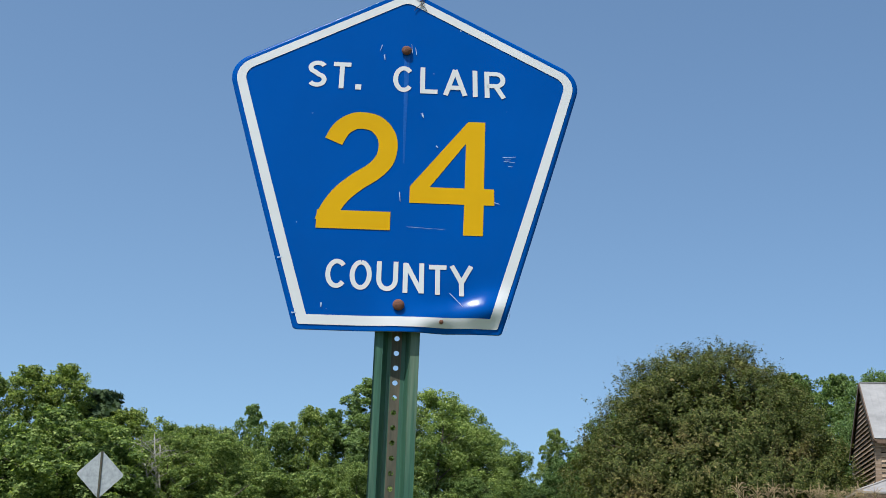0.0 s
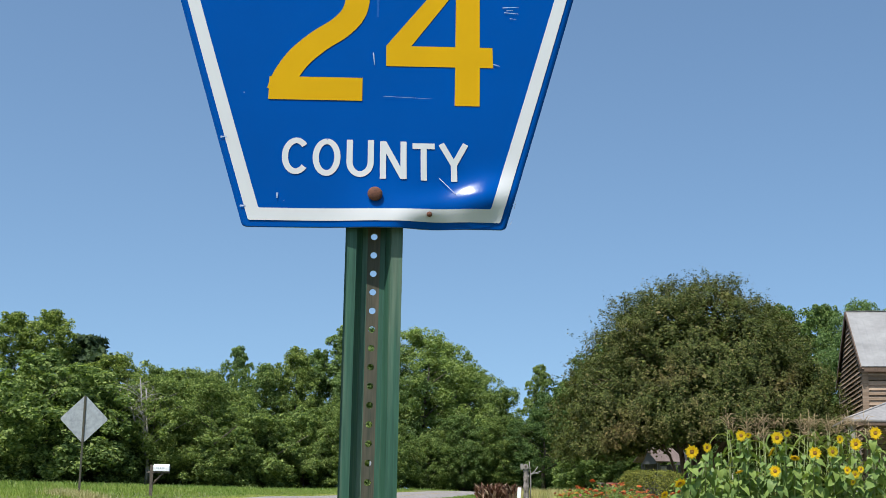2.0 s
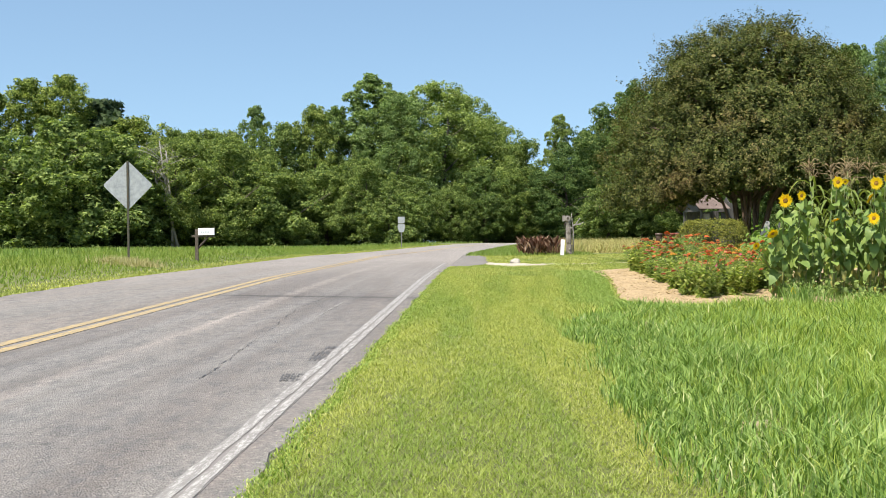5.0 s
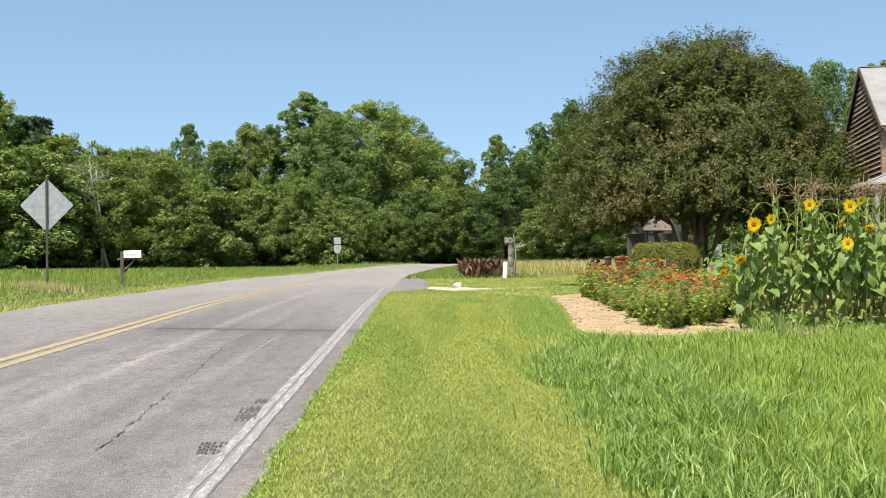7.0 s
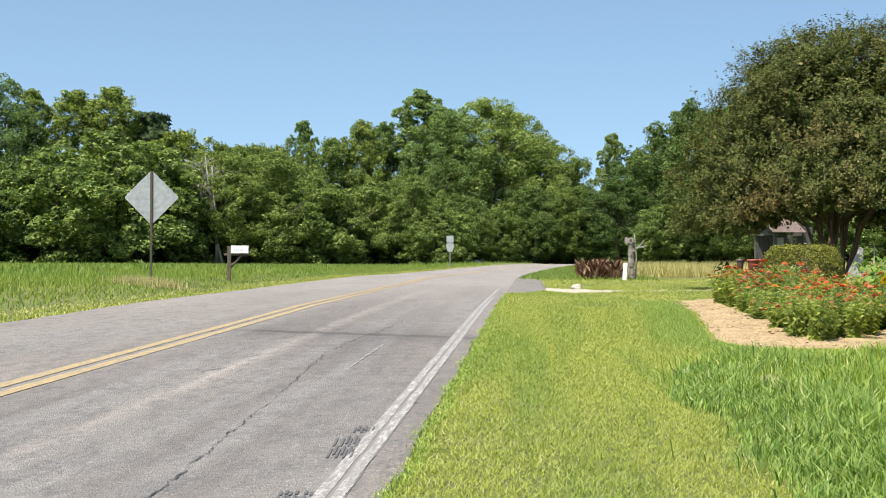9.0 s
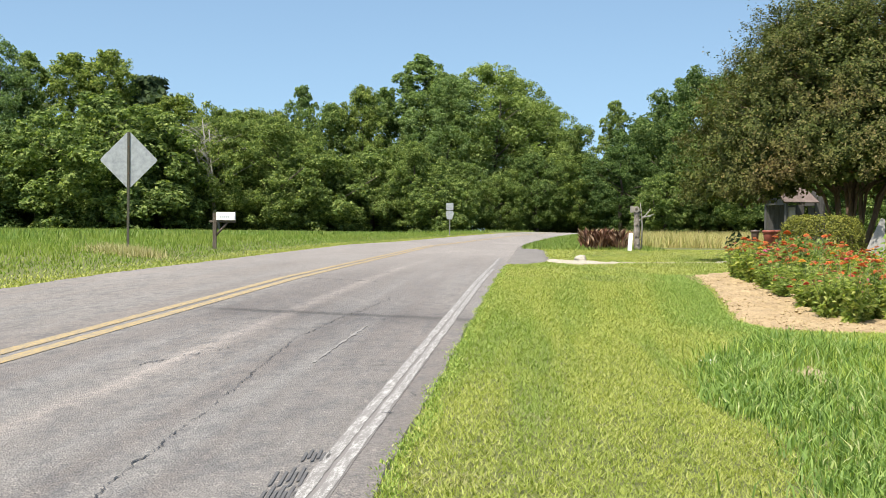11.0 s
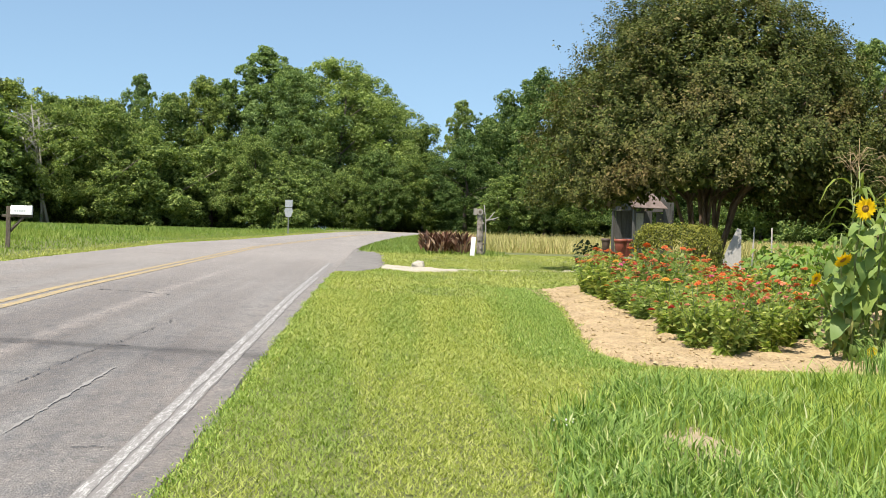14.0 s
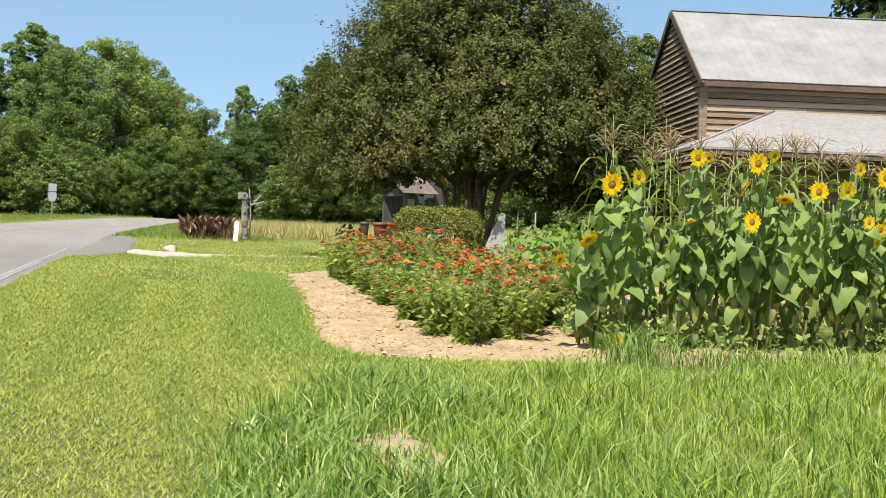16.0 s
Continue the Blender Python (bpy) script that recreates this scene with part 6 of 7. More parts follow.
def canna_bed():
    """A row of dark red-leaved shrubs: upright pointed leaves, curled and pale at the tips."""
    r = np.random.default_rng(52)
    for i, (x, y) in enumerate(((0.74, 52.0), (1.21, 51.7), (1.63, 52.1), (1.92, 51.7), (1.0, 52.7), (1.45, 52.8))):
        t = thing("red_leaved_shrub", pose(x, y, float(gz(x, y)), 0, 0, i * 63), "dark red-brown shrub with upright pointed leaves", "shrub", "red shrubs beside the carved post")
        verts = []
        for k in range(125):
            a, rad = r.uniform(0, 6.28), 0.27 * math.sqrt(r.random())
            b = np.array([math.cos(a) * rad, math.sin(a) * rad, r.uniform(0, 0.5)])
            l, w = r.uniform(0.22, 0.42), r.uniform(0.03, 0.05)
            d = np.array([math.cos(a) * r.uniform(0.1, 0.7), math.sin(a) * r.uniform(0.1, 0.7), 1.0])
            d /= np.linalg.norm(d)
            s = np.cross(d, r.normal(0, 1, 3))
            s /= np.linalg.norm(s)
            verts += [b, b + d * l * 0.5 + s * w, b + d * l + np.array([math.cos(a), math.sin(a), -0.2]) * 0.08, b + d * l * 0.5 - s * w]
        put("foliage", cloud("foliage", np.array(verts), 4, M_CANNA), t)
        for k in range(5):
            a = k * 1.25
            bm = bmesh.new()
            tube(bm, [(0.05 * math.cos(a), 0.05 * math.sin(a), -0.1), (0.18 * math.cos(a), 0.18 * math.sin(a), 0.6)], [0.014, 0.006], 5)
            part("stem", bm, M_BARK, t)


canna_bed()


def carved_post():
    x, y = 2.55, 52.0
    z = float(gz(x, y))
    t = thing("carved_post", pose(x, y, z), "knobbly blotched log post with bare forked branches", "garden post")
    bm = bmesh.new()
    r = np.random.default_rng(9)
    hs = np.linspace(-0.2, 1.45, 26)
    tube(bm, [(-0.02 * h, 0, h) for h in hs], [0.122 - 0.012 * h + 0.01 * r.normal() for h in hs], 12)
    part("log", bm, M_CARVED, t, "thick log with blotched dark and pale bark")
    for k in range(22):
        bm = bmesh.new()
        bmesh.ops.create_icosphere(bm, subdivisions=1, radius=r.uniform(0.02, 0.042))
        a, h = k * 2.4, 0.1 + k * 0.055
        bmesh.ops.transform(bm, matrix=Matrix.Translation((0.115 * math.cos(a), 0.115 * math.sin(a), h)) @ Matrix.Diagonal((1, 1, 1.35, 1)), verts=bm.verts)
        part("knob", bm, M_BARK if k % 2 else M_GREYWOOD, t, "", True)
    bm = bmesh.new()
    tube(bm, [(-0.05, 0.13, 1.49), (-0.05, -0.16, 1.5)], [0.12, 0.12], 10)
    part("log_end", bm, M_GREYWOOD, t, "short grey log laid across the top")
    bm = bmesh.new()
    tube(bm, [(-0.05, -0.15, 1.5), (-0.05, -0.175, 1.5)], [0.055, 0.05], 10)
    part("hollow", bm, M_BARK, t, "dark hollow heart of the log")
    bm = bmesh.new()
    box(bm, -0.26, -0.15, -0.12, 0.1, 1.38, 1.62)
    part("slab", bm, M_GREYWOOD, t, "weathered grey bark slab")
    bm = bmesh.new()
    for pts in ([(0.16, 0, 0.0), (0.18, 0, 0.9), (0.15, 0, 1.35), (0.1, 0, 1.75)], [(0.17, 0, 1.15), (0.32, 0, 1.3), (0.48, 0, 1.52)], [(0.17, 0, 1.2), (0.4, 0, 1.25), (0.62, 0.0, 1.33)], [(0.14, 0, 1.38), (0.0, 0, 1.52), (-0.06, 0, 1.6)], [(0.38, 0, 1.25), (0.5, 0.0, 1.22)]):
        tube(bm, pts, list(np.linspace(0.035, 0.012, len(pts))), 6)
    part("branch", bm, M_DEAD, t, "bare bleached forked branch")


carved_post()


def leaning_board(x, y, w, h, lean, material, label, turn=0):
    ob = thing("board", pose(x, y, float(gz(x, y)) - 0.02, lean, 4, turn), label, "board")
    part("plank", one_box(-w / 2, w / 2, -0.018, 0.018, 0, h, bevel=0.004), material, ob)


leaning_board(2.15, 50.2, 0.15, 0.66, -4, M_WHITEMETAL, "white painted board standing by the red shrubs")


def slab():
    """A pale worn slab that leans beside the tree, with two stakes."""
    x, y = 7.28, 36.0
    z = float(gz(x, y))
    t = thing("leaning_panel", pose(x, y, z, -12, 0, -10), "grey weathered wooden panel leaning by the tree", "panel")
    bm = plate([(-0.5, -0.05), (0.17, -0.05), (0.17, 1.28), (0.07, 1.3), (-0.1, 0.92), (-0.24, 0.6)], 0.04)
    part("board", bm, M_PALEWOOD, t, "pale grey weathered board, cut on a slant")
    part("batten", one_box(-0.42, 0.16, 0.042, 0.075, 0.12, 0.2, bevel=0.004), M_GREYWOOD, t)
    s = thing("stake", pose(7.66, 35.9, z, 0, 2, 0), "thin pale wooden garden stake", "stake", "garden stakes")
    bm = bmesh.new()
    tube(bm, [(0, 0, -0.2), (0.0, 0, 1.3)], [0.022, 0.018], 6)
    part("shaft", bm, M_DEAD, s)
    for q in ((8.05, 35.6),):
        copy_thing(s, pose(q[0], q[1], float(gz(*q)), 1, -2, 20))


slab()


def rock(x, y, size):
    r = np.random.default_rng(int(x * 100) % 97 + 3)
    ob = thing("rock", pose(x, y, float(gz(x, y)) + size * 0.25), "pale rounded fieldstone on the lawn", "rock")
    bm = bmesh.new()
    bmesh.ops.create_icosphere(bm, subdivisions=3, radius=size)
    for v in bm.verts:
        v.co *= 1 + 0.28 * noise.noise(v.co * (1.6 / size))
        v.co.z *= 0.75
    part("stone", bm, M_STONE, ob, "", True)


rock(0.06, 39.9, 0.18)


def pots():
    for i, (x, y, s) in enumerate(((4.28, 34.2, 0.68), (4.02, 34.6, 0.46), (4.58, 35.0, 0.54))):
        z = float(gz(x, y))
        t = thing("flower_pot", pose(x, y, z), "dark glazed flower pot on a wooden stand" if i == 1 else "red-brown clay flower pot on a wooden stand", "flower pot", "clay pots")
        bm = bmesh.new()
        prof = [(0.13, 0.55), (0.2, 0.86), (0.2, 0.88), (0.225, 0.88), (0.225, 0.95), (0.195, 0.95), (0.18, 0.86), (0.02, 0.86)]
        rings = [[bm.verts.new((s * q * math.cos(a), s * q * math.sin(a), h)) for a in (2 * math.pi * k / 18 for k in range(18))] for q, h in prof]
        for a, b in zip(rings, rings[1:]):
            for k in range(18):
                bm.faces.new((a[k], a[(k + 1) % 18], b[(k + 1) % 18], b[k]))
        bm.faces.new(rings[0][::-1])
        part("pot", bm, M_DARKPOT if i == 1 else M_TERRA, t, "", True)
        bm = bmesh.new()
        for k in range(4):
            a = math.pi / 4 + k * math.pi / 2
            box(bm, 0.16 * math.cos(a) - 0.02, 0.16 * math.cos(a) + 0.02, 0.16 * math.sin(a) - 0.02, 0.16 * math.sin(a) + 0.02, -0.05, 0.53)
        box(bm, -0.22, 0.22, -0.22, 0.22, 0.52, 0.55)
        part("stand", bm, M_GREYWOOD, t, "grey wooden stand")
    x, y = 4.64, 34.4
    t = thing("garden_ornament", pose(x, y, float(gz(x, y))) @ Matrix.Diagonal((0.5, 0.5, 0.78, 1)), "slim yellow painted garden ornament on a stick", "ornament")
    bm = bmesh.new()
    tube(bm, [(0, 0, -0.1), (0, 0, 0.75)], [0.02, 0.02], 6)
    part("stick", bm, M_DEAD, t)
    bm = bmesh.new()
    tube(bm, [(0, 0, 0.6), (0.01, 0, 0.75), (0.03, 0, 0.95), (0.0, 0, 1.12), (-0.03, 0, 1.2)], [0.03, 0.08, 0.075, 0.06, 0.02], 10)
    part("body", bm, M_YELLOWPAINT, t)
    # a blue folding chair under the tree
    x, y = 5.15, 36.0
    t = thing("lawn_chair", pose(x, y, float(gz(x, y)), 0, 0, 25), "faded blue fabric lawn chair under the tree", "chair")
    bm = bmesh.new()
    box(bm, -0.27, 0.27, -0.24, 0.26, 0.42, 0.45, bevel=0.01)
    part("seat", bm, M_BLUECLOTH, t)
    bm = bmesh.new()
    box(bm, -0.27, 0.27, 0.0, 0.03, 0.0, 0.52, bevel=0.01, turn=Matrix.Translation((0, 0.24, 0.46)) @ Matrix.Rotation(radians(-14), 4, "X"))
    part("backrest", bm, M_BLUECLOTH, t)
    for u in (-0.28, 0.28):
        for a, b in (((u, -0.26, -0.02), (u, 0.22, 0.62)), ((u, 0.3, -0.02), (u, -0.22, 0.62))):
            bm = bmesh.new()
            tube(bm, [a, b], [0.013, 0.013], 6)
            part("leg", bm, M_STEEL, t)
        part("armrest", one_box(u - 0.03, u + 0.03, -0.26, 0.26, 0.62, 0.64, bevel=0.006), M_BARN_DARK, t)


pots()

# ---- garden ----
def heart_leaf(length, width, droop, material, fold=0.12):
    """A broad pointed leaf with a midrib fold, attached at the origin and growing along +x."""
    us = (0.0, 0.04, 0.16, 0.34, 0.56, 0.79, 1.0)
    ws = (0.42, 0.96, 1.12, 1.12, 0.98, 0.62, 0.0)
    verts, faces = [], []
    for u, w in zip(us, ws):
        z = -droop * u**2 + 0.03 * math.sin(u * 9 + length * 40)
        verts += [((u - 0.1 * w * (u < 0.1)) * length, -w * width / 2, z * length + fold * w * width * (1 - 1.1 * u) + 0.05 * width * math.sin(u * 11)), (u * length, 0, z * length), ((u - 0.1 * w * (u < 0.1)) * length, w * width / 2, z * length + fold * w * width * (0.8 - u) + 0.05 * width * math.sin(u * 11 + 2))]
    for i in range(6):
        a = 3 * i
        faces += [(a, a + 3, a + 4, a + 1), (a + 1, a + 4, a + 5, a + 2)]
    me = mesh_of("leaf", verts, faces, material)
    for p in me.polygons:
        p.use_smooth = True
    return me


def head_meshes():
    """Petals in two whorls and the domed seed disc, facing -y."""
    r = np.random.default_rng(61)
    v = []
    for ring, (n, r0, r1) in enumerate(((19, 0.036, 0.105), (17, 0.034, 0.088))):
        for k in range(n):
            a = 2 * math.pi * (k + 0.5 * ring) / n + r.normal(0, 0.06)
            l = r1 * r.uniform(0.9, 1.15)
            w = 0.0155
            d, s = np.array([math.cos(a), 0, math.sin(a)]), np.array([-math.sin(a), 0, math.cos(a)])
            y = -0.006 - 0.008 * ring
            m = (r0 + l) / 2
            v += [d * r0 - s * w * 0.6 + [0, y, 0], d * m - s * w + [0, y - 0.012, 0], d * l + [0, y + r.uniform(-0.012, 0.015), 0], d * m + s * w + [0, y - 0.012, 0], d * r0 + s * w * 0.6 + [0, y, 0]]
    petals = cloud("petals", np.array(v), 5, M_PETAL)
    bm = bmesh.new()
    bmesh.ops.create_uvsphere(bm, u_segments=16, v_segments=8, radius=0.04)
    bmesh.ops.transform(bm, matrix=Matrix.Diagonal((1, 0.42, 1, 1)), verts=bm.verts)
    disc = bpy.data.meshes.new("disc")
    for f in bm.faces:
        f.smooth = True
    bm.to_mesh(disc)
    bm.free()
    disc.materials.append(M_DISC)
    bm = bmesh.new()
    bmesh.ops.create_cone(bm, cap_ends=True, segments=12, radius1=0.03, radius2=0.06, depth=0.03)
    bmesh.ops.transform(bm, matrix=Matrix.Translation((0, 0.018, 0)) @ Matrix.Rotation(radians(90), 4, "X"), verts=bm.verts)
    cup = bpy.data.meshes.new("calyx")
    bm.to_mesh(cup)
    bm.free()
    cup.materials.append(M_STALK)
    return petals, disc, cup


PETALS, DISC, CALYX = head_meshes()
SF_LEAVES = [heart_leaf(0.205, 0.18, 0.7, M_SF_LEAF, 0.2), heart_leaf(0.185, 0.165, 0.45, M_SF_LEAF, 0.3), heart_leaf(0.225, 0.2, 0.95, M_SF_LEAF, 0.16), heart_leaf(0.195, 0.18, 0.85, M_SF_LEAF, 0.36)]
SF_OLD = heart_leaf(0.15, 0.09, 0.9, M_SF_LEAF_OLD, 0.35)


def flower_head(parent, x, y, z, size, face, nod, open_=True):
    m = pose(x, y, z, nod, 0, face) @ Matrix.Scale(0.9 * size, 4)
    h = put("flower_head", DISC, parent, "", m)
    put("petals", PETALS, h, "bright yellow ray petals")
    put("calyx", CALYX, h)
    return h


def sunflower(x, y, height, heads, seed):
    """A stalk with many broad leaves; heads: offsets, sizes and how they face."""
    r = np.random.default_rng(seed)
    z = float(gz(x, y))
    t = thing("sunflower", pose(x, y, z + 0.02), "tall sunflower with broad green leaves" + (" and open yellow heads" if len(heads) > 1 else " and an open yellow head" if heads else ", not in flower"), "sunflower", "sunflowers in the garden bed")
    bm = bmesh.new()
    top = Vector((heads[0][0], heads[0][1] + 0.05, heads[0][2] - 0.02)) if heads else Vector((r.normal(0, 0.06), r.normal(0, 0.06), height))
    mid = Vector((top.x * 0.25 + r.normal(0, 0.02), top.y * 0.25, top.z * 0.55))
    tube(bm, [(0, 0, -0.1), tuple(mid * 0.5), tuple(mid), tuple(mid.lerp(top, 0.6) + Vector((0, 0.02, 0.03))), tuple(top)], [0.016, 0.015, 0.013, 0.01, 0.008], 6)
    for h in heads[1:]:
        p = mid.lerp(top, r.uniform(0.1, 0.6))
        e = Vector((h[0], h[1] + 0.04, h[2] - 0.01))
        tube(bm, [p, p.lerp(e, 0.5) + Vector((0, 0, -0.03)), e], [0.008, 0.007, 0.005], 5)
    part("stem", bm, M_STALK, t)
    for hx, hy, hz, size, face, nod in heads:
        flower_head(t, hx, hy, hz, size, face, nod)
    n = int(28 * top.z / 1.6)
    for k in range(n):
        f = (k + 0.5) / n
        a = k * 137.5 + r.normal(0, 14)
        p = (mid * (f / 0.55) if f < 0.55 else mid.lerp(top, (f - 0.55) / 0.45)) * 0.97
        old = f < 0.32
        me = SF_OLD if old and r.random() < 0.55 else SF_LEAVES[r.integers(4)]
        s = (0.4 + 0.5 * math.sin(math.pi * min(1, f * 0.9 + 0.02))) * r.uniform(0.65, 1.2)
        ar = radians(a)
        stalk = 0.07 * s
        m = Matrix.Translation((p.x + stalk * math.cos(ar), p.y + stalk * math.sin(ar), p.z + 0.03)) @ Matrix.Rotation(ar, 4, "Z") @ Matrix.Rotation(radians(r.uniform(-12, 46) if not old else r.uniform(40, 75)), 4, "Y") @ Matrix.Rotation(r.normal(0, 0.4), 4, "X") @ Matrix.Scale(s, 4)
        put("leaf", me, t, "", m)
    return t


# stalks with their heads: foot, then head places in the world with size, facing and nod
PLANTED = [
    (4.25, 19.85, [(4.2, 19.45, 1.68, 1.35, 6, 8)]), (4.51, 19.84, [(4.47, 19.44, 1.76, 0.95, 20, 5)]), (5.11, 19.84, [(5.07, 19.39, 1.98, 1.1, 8, 2)]),
    (5.27, 19.83, [(5.21, 19.43, 1.99, 0.6, -10, 20)]), (5.75, 19.75, [(5.7, 19.35, 1.95, 1.25, 5, 4), (5.61, 19.43, 1.71, 1.1, 62, 30)]), (5.96, 19.88, [(5.89, 19.38, 2.04, 0.8, 15, 12)]),
    (5.69, 19.76, [(5.64, 19.31, 1.36, 1.15, 8, 0)]), (6.41, 19.75, [(6.35, 19.3, 1.69, 1.25, 4, 3)]), (6.71, 19.69, [(6.66, 19.29, 1.72, 1.15, 8, 3)]),
    (6.87, 19.75, [(6.8, 19.3, 1.94, 0.85, 20, 0)]), (7.11, 19.69, [(7.06, 19.24, 1.86, 1.2, 0, 6)]), (6.92, 19.61, [(6.9, 19.26, 1.4, 0.8, 10, 0), (7.04, 19.27, 1.33, 0.85, -14, 10), (6.99, 19.25, 1.2, 0.7, 30, 20), (7.14, 19.27, 1.42, 0.7, 5, 0)]),
    (4.24, 19.96, [(3.98, 19.46, 1.13, 1.2, 24, 45)]), (4.13, 20.06, [(3.71, 19.51, 0.92, 0.85, 30, 25)]), (5.09, 19.76, [(5.03, 19.41, 1.35, 0.8, 40, 70)]),
    (6.06, 19.75, [(6.01, 19.35, 1.61, 1.0, -30, 60)]), (4.35, 19.5, [(4.32, 19.43, 0.15, 0.7, 10, 0)]), (7.47, 19.66, [(7.42, 19.26, 2.06, 1.2, 0, 4)]),
    (7.85, 19.66, [(7.8, 19.26, 1.79, 1.2, 8, 4)]), (8.29, 19.63, [(8.24, 19.23, 2.02, 1.1, 10, 4)]), (8.77, 19.61, [(8.72, 19.21, 1.92, 1.1, 5, 4)]),
]
for i, (fx, fy, hs) in enumerate(PLANTED):
    gx = float(gz(fx, fy)) + 0.02
    sunflower(fx, fy, 0, [(hx - fx, hy - fy, hz - gx, s, f, n) for hx, hy, hz, s, f, n in hs], 100 + i)
r_sf = np.random.default_rng(77)
for i in range(46):
    fx = 4.3 + 6.2 * (i + r_sf.random()) / 46
    fy = 20.1 - 0.06 * (fx - 4.3) + r_sf.uniform(-0.15, 1.4)
    sunflower(fx, fy, r_sf.uniform(1.25, 1.75), [], 200 + i)


def undergrowth():
    """Weeds and fallen leaves between the sunflower stalks."""
    r = np.random.default_rng(79)
    n = 5500
    x = r.uniform(4.25, 10.4, n)
    y = 20.0 - 0.06 * (x - 4.3) + r.uniform(-0.35, 1.7, n)
    p = np.stack([x, y, gz(x, y) + 0.03 + 0.3 * r.random(n) ** 1.8], -1)
    d = np.stack([r.normal(0, 0.4, n), r.normal(-0.3, 0.4, n), np.ones(n)], -1)
    tagged(put("undergrowth", cloud("undergrowth", leaf_quads(p, d, 0.045, r), 4, M_SF_LEAF)), "low weeds between the sunflower stalks", "weeds", kind="stuff")


undergrowth()


def zinnia_mesh(colour, seed):
    """Layered petals round a small dome, facing up."""
    r = np.random.default_rng(seed)
    v = []
    for ring, (n, rad, h) in enumerate(((13, 0.034, 0.0), (11, 0.026, 0.007), (8, 0.016, 0.013))):
        for k in range(n):
            a = 2 * math.pi * (k + 0.37 * ring) / n + r.normal(0, 0.05)
            d, s = np.array([math.cos(a), math.sin(a), 0]), np.array([-math.sin(a), math.cos(a), 0])
            w = rad * 0.3
            v += [d * 0.004 + [0, 0, h], d * rad * 0.7 - s * w + [0, 0, h + 0.004], d * rad + [0, 0, h - 0.003 + r.normal(0, 0.002)], d * rad * 0.7 + s * w + [0, 0, h + 0.004]]
    return cloud("flower_head", np.array(v), 4, colour)


ZINNIAS = [zinnia_mesh(m, 70 + i) for i, m in enumerate(M_ZIN)]
ZIN_EYE = mesh_of("eye", [(0.009 * math.cos(a), 0.009 * math.sin(a), 0.016) for a in (k * math.pi / 4 for k in range(8))] + [(0, 0, 0.022)], [(k, (k + 1) % 8, 8) for k in range(8)], M_DISC)


def zinnia_plant(seed, height, colours):
    r = np.random.default_rng(seed)
    t = thing("zinnia", pose(0, 0, 0), "bushy zinnia with orange, red and pink flowers", "zinnia", "zinnias in the garden bed")
    quads = []
    for k in range(13):
        bm = bmesh.new()
        a, out = k * 2.4 + r.normal(0, 0.3), r.uniform(0.06, 0.36)
        h = height * r.uniform(0.72, 1.05)
        tip = Vector((math.cos(a) * out, math.sin(a) * out, h))
        midp = Vector((tip.x * 0.45, tip.y * 0.45, h * 0.5))
        tube(bm, [(0.02 * math.cos(a), 0.02 * math.sin(a), -0.05), midp, tip], [0.006, 0.005, 0.0035], 4)
        part("stem", bm, M_ZIN_STEM, t)
        for j in range(30):
            f = r.uniform(0.0, 0.96)
            p = np.array(Vector((0, 0, 0)).lerp(midp, f / 0.5) if f < 0.5 else midp.lerp(tip, (f - 0.5) / 0.5)) + r.normal(0, 0.03, 3) * [1, 1, 0.6]
            for b in (0, math.pi):
                c = r.uniform(0, 6.28) + b
                d = np.array([math.cos(c), math.sin(c), r.uniform(-0.5, 1.1)])
                d /= np.linalg.norm(d)
                s = np.cross(d, r.normal(0, 1, 3))
                s /= np.linalg.norm(s)
                l = r.uniform(0.06, 0.14) * (1.2 - 0.5 * f)
                w = l * r.uniform(0.13, 0.24)
                quads += [p, p + d * l * 0.45 - s * w, p + d * l - np.array([0, 0, 0.2 * l]), p + d * l * 0.45 + s * w]
        if r.random() < 0.42:
            c = colours[r.integers(len(colours))]
            m = Matrix.Translation(tip) @ Euler((r.normal(0.2, 0.25), r.normal(0, 0.25), a)).to_matrix().to_4x4() @ Matrix.Scale(r.uniform(1.0, 1.9), 4)
            h_ = put("flower_head", ZINNIAS[c if r.random() < 0.88 else r.integers(5)], t, "", m)
            put("eye", ZIN_EYE, h_)
    put("foliage", cloud("foliage", np.array(quads), 4, M_ZIN_LEAF), t)
    return t


ZPLANTS = [zinnia_plant(300 + i, h, c) for i, (h, c) in enumerate(((0.74, (0, 3, 1)), (0.84, (0, 1, 4)), (0.74, (0, 3, 2)), (0.62, (3, 0, 1)), (0.82, (0, 3, 0)), (0.68, (3, 4, 0))))]
r_z = np.random.default_rng(88)
zpoly = [(2.62, 19.7), (3.23, 19.95), (3.86, 20.9), (4.65, 22.1), (4.9, 24.2), (4.8, 27.4), (3.95, 30.8), (3.0, 30.6), (2.5, 27.6), (2.6, 24.4), (2.68, 22.4)]


def in_poly(x, y, poly):
    c = False
    for (x0, y0), (x1, y1) in zip(poly, poly[1:] + poly[:1]):
        if (y0 > y) != (y1 > y) and x < (x1 - x0) * (y - y0) / (y1 - y0) + x0:
            c = not c
    return c


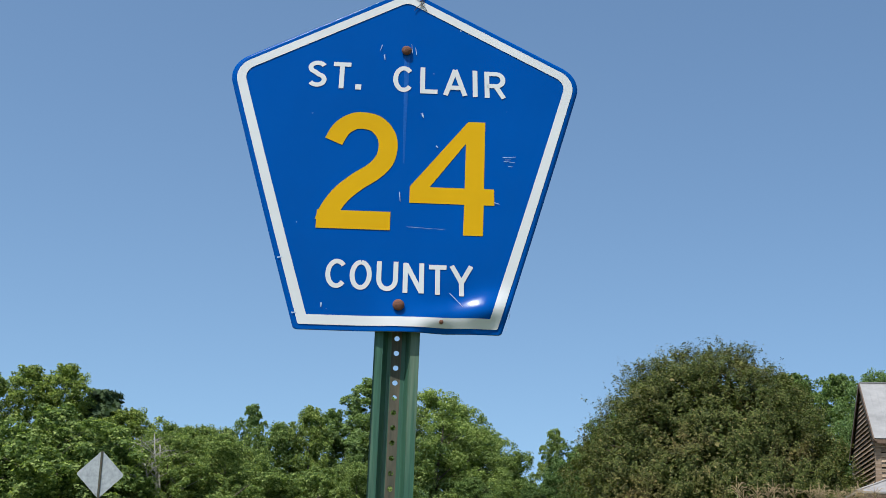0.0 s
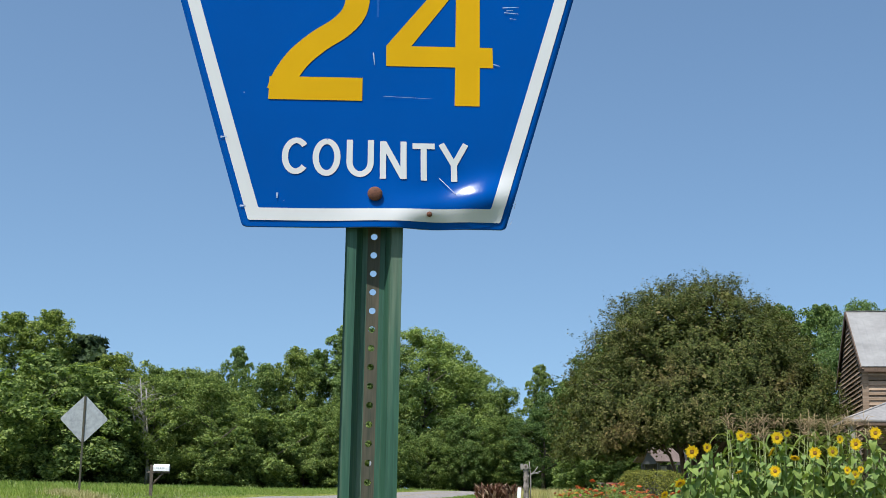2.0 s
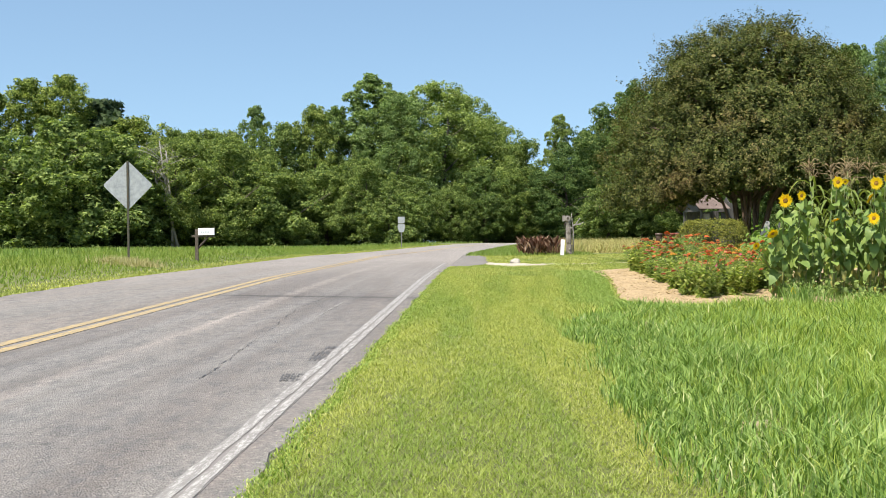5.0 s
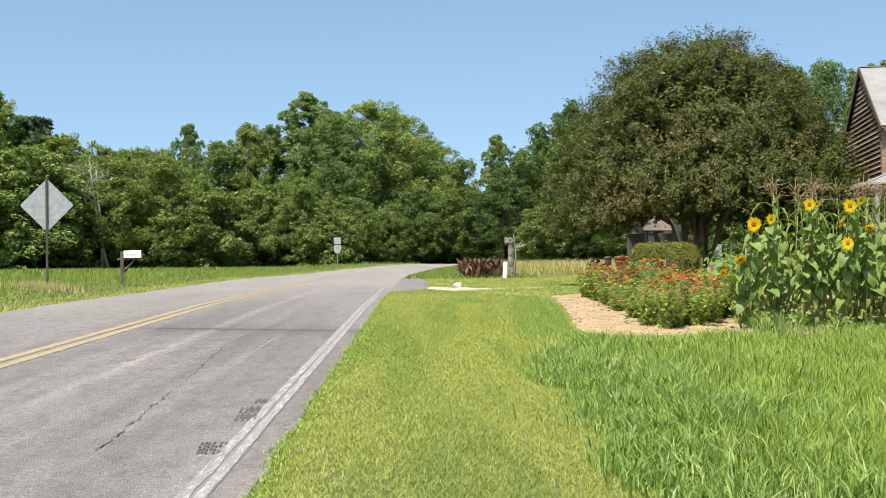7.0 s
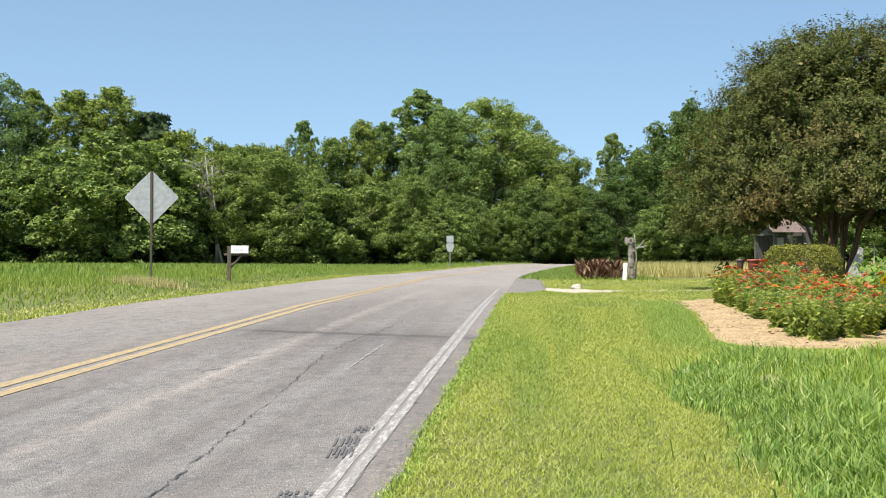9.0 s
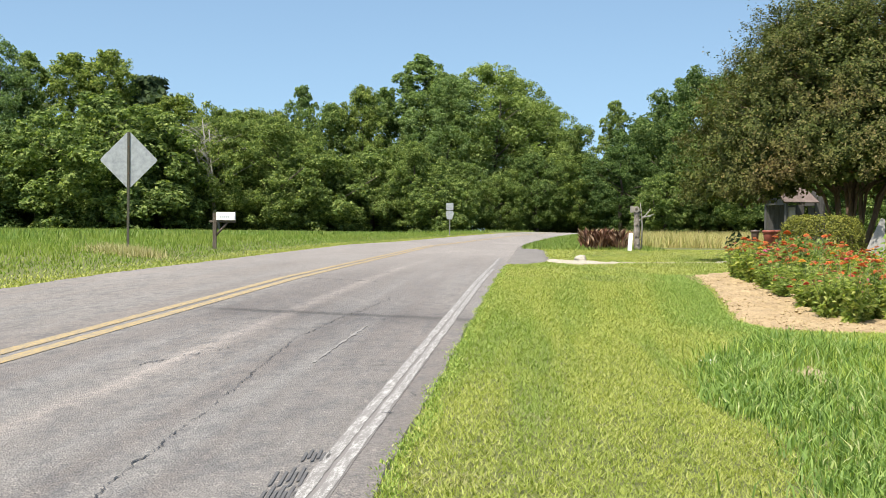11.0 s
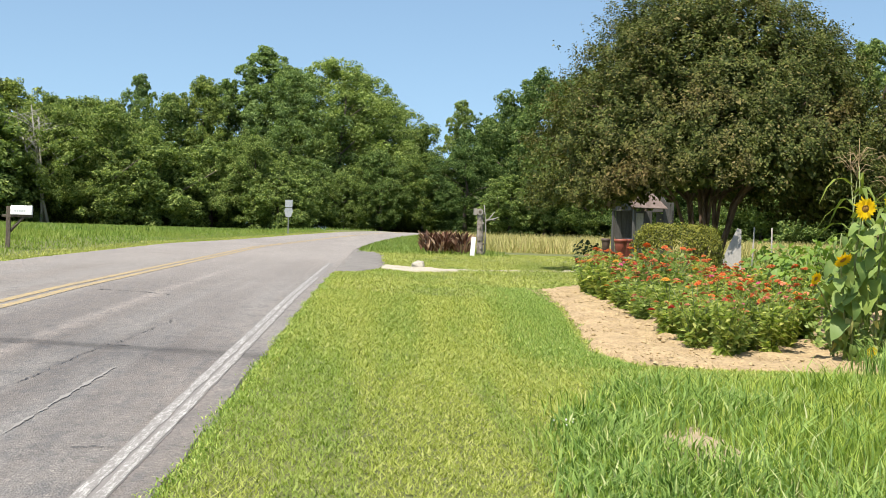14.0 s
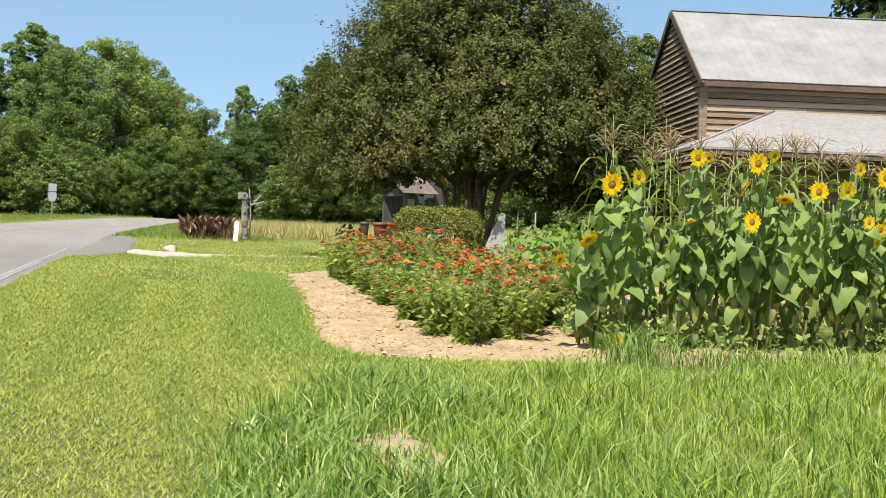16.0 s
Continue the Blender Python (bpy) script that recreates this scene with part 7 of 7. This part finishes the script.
spots = []
while len(spots) < 140:
    q = (r_z.uniform(2.4, 5.0), r_z.uniform(19.6, 30.9))
    if in_poly(*q, zpoly) and all((q[0] - s[0]) ** 2 + (q[1] - s[1]) ** 2 > 0.07 for s in spots):
        spots.append(q)
    elif r_z.random() < 0.0005:
        break
first_use = set()
for i, (x, y) in enumerate(spots):
    k = i % len(ZPLANTS)
    s = r_z.uniform(0.78, 1.15)
    h = s * r_z.uniform(0.82, 1.15) * np.interp(y, [19.5, 21, 25, 31], [1.12, 1.0, 0.86, 0.76])
    m = Matrix.LocRotScale((x, y, float(gz(x, y)) + 0.02), Euler((0, 0, r_z.uniform(0, 6.28))), (s, s, h))
    if k in first_use:
        copy_thing(ZPLANTS[k], m)
    else:
        ZPLANTS[k].matrix_basis = m
        first_use.add(k)


def leafy_plant(name, x, y, n, radius, height, size, material, label, category, group="", seed=0):
    """A low bushy plant of many separate leaves on thin stems."""
    r = np.random.default_rng(seed)
    t = thing(name, pose(x, y, float(gz(x, y)) + 0.02), label, category, group)
    me = [heart_leaf(size, size * 0.85, 0.4, material), heart_leaf(size * 0.85, size * 0.7, 0.2, material)]
    for k in range(10):
        a = k * 0.63
        bm = bmesh.new()
        tube(bm, [(0, 0, -0.05), (radius * 0.4 * math.cos(a), radius * 0.4 * math.sin(a), height * 0.5), (radius * 0.75 * math.cos(a), radius * 0.75 * math.sin(a), height * 0.85)], [0.008, 0.006, 0.003], 4)
        part("stem", bm, M_STALK, t)
    for k in range(n):
        d = unit(r.normal(0, 1, 3) + [0, 0, 0.5])
        p = d * np.array([radius, radius, height * 0.55]) * r.uniform(0.6, 1.02) + np.array([0, 0, height * 0.48])
        a = math.atan2(d[1], d[0]) + r.normal(0, 0.5)
        put("leaf", me[k % 2], t, "", Matrix.Translation(p) @ Matrix.Rotation(a, 4, "Z") @ Matrix.Rotation(radians(r.uniform(-10, 50)), 4, "Y") @ Matrix.Rotation(r.normal(0, 0.35), 4, "X") @ Matrix.Scale(r.uniform(0.7, 1.2), 4))
    return t


for i, (x, y, h) in enumerate(((4.95, 24.2, 0.95), (5.35, 24.8, 1.1), (5.1, 25.6, 1.05), (5.8, 25.2, 1.1), (4.75, 23.3, 0.8))):
    leafy_plant("bean_plant", x, y, 145, 0.42, h, 0.11, M_BEAN, "bushy bean plant with bright green leaves", "plant", "bean plants", 400 + i)
leafy_plant("garden_plant", 4.45, 40.0, 90, 0.5, 0.8, 0.1, M_LEAF_DARK, "dark green leafy plant at the corner of the bed", "plant", "", 410)


def corn(seed, height):
    r = np.random.default_rng(seed)
    t = thing("corn_stalk", pose(0, 0, 0), "corn stalk with drooping leaves and a dry tassel", "corn", "corn row behind the sunflowers")
    bm = bmesh.new()
    tube(bm, [(0, 0, -0.1), (0.02, 0, height * 0.5), (0.04, 0.01, height * 0.86)], [0.014, 0.011, 0.006], 6)
    part("stem", bm, M_STALK, t)
    for k in range(9):
        f = 0.15 + 0.72 * k / 9
        a = k * math.pi + r.normal(0, 0.4)
        l, w = r.uniform(0.55, 0.85), 0.035
        d, s = np.array([math.cos(a), math.sin(a), 0]), np.array([-math.sin(a), math.cos(a), 0])
        vs, fs = [], []
        for j, u in enumerate((0, 0.25, 0.5, 0.75, 1.0)):
            p = np.array([0.03 * f, 0, height * f]) + d * l * u * 0.8 + np.array([0, 0, l * (0.75 * u - 1.1 * u * u)])
            ww = w * math.sin(math.pi * min(0.97, 0.25 + 0.75 * u))
            vs += [tuple(p - s * ww), tuple(p + [0, 0, -0.012]), tuple(p + s * ww)]
            if j:
                b = 3 * (j - 1)
                fs += [(b, b + 3, b + 4, b + 1), (b + 1, b + 4, b + 5, b + 2)]
        put("leaf", mesh_of("leaf", vs, fs, M_CORN), t)
    bm = bmesh.new()
    c = Vector((0.04, 0.01, height * 0.84))
    tube(bm, [c, c + Vector((0, 0, height * 0.17))], [0.006, 0.003], 4)
    for k in range(11):
        a = k * 2.4
        l = r.uniform(0.16, 0.3)
        o = c + Vector((0, 0, height * 0.03 + 0.012 * k))
        q = o + Vector((math.cos(a) * l * 0.5, math.sin(a) * l * 0.5, l * 0.55))
        e = o + Vector((math.cos(a) * l, math.sin(a) * l, l * 0.45))
        tube(bm, [o, q, e], [0.0045, 0.0045, 0.002], 4)
    part("tassel", bm, M_TASSEL, t, "dry tan tassel")
    return t


CORN = [corn(500 + i, h) for i, h in enumerate((2.3, 2.45, 2.15, 2.55))]
r_c = np.random.default_rng(91)
used = set()
for i in range(62):
    row = i % 3
    x = 5.7 + 6.0 * (i // 3) / 20 + r_c.normal(0, 0.07)
    y = 22.6 + 0.9 * row - 0.06 * (x - 5.4) + r_c.normal(0, 0.08)
    k = int(r_c.integers(4))
    m = pose(x, y, float(gz(x, y)) + 0.02, r_c.normal(0, 3), r_c.normal(0, 3), r_c.uniform(0, 360))
    if k in used:
        copy_thing(CORN[k], m)
    else:
        CORN[k].matrix_basis = m
        used.add(k)
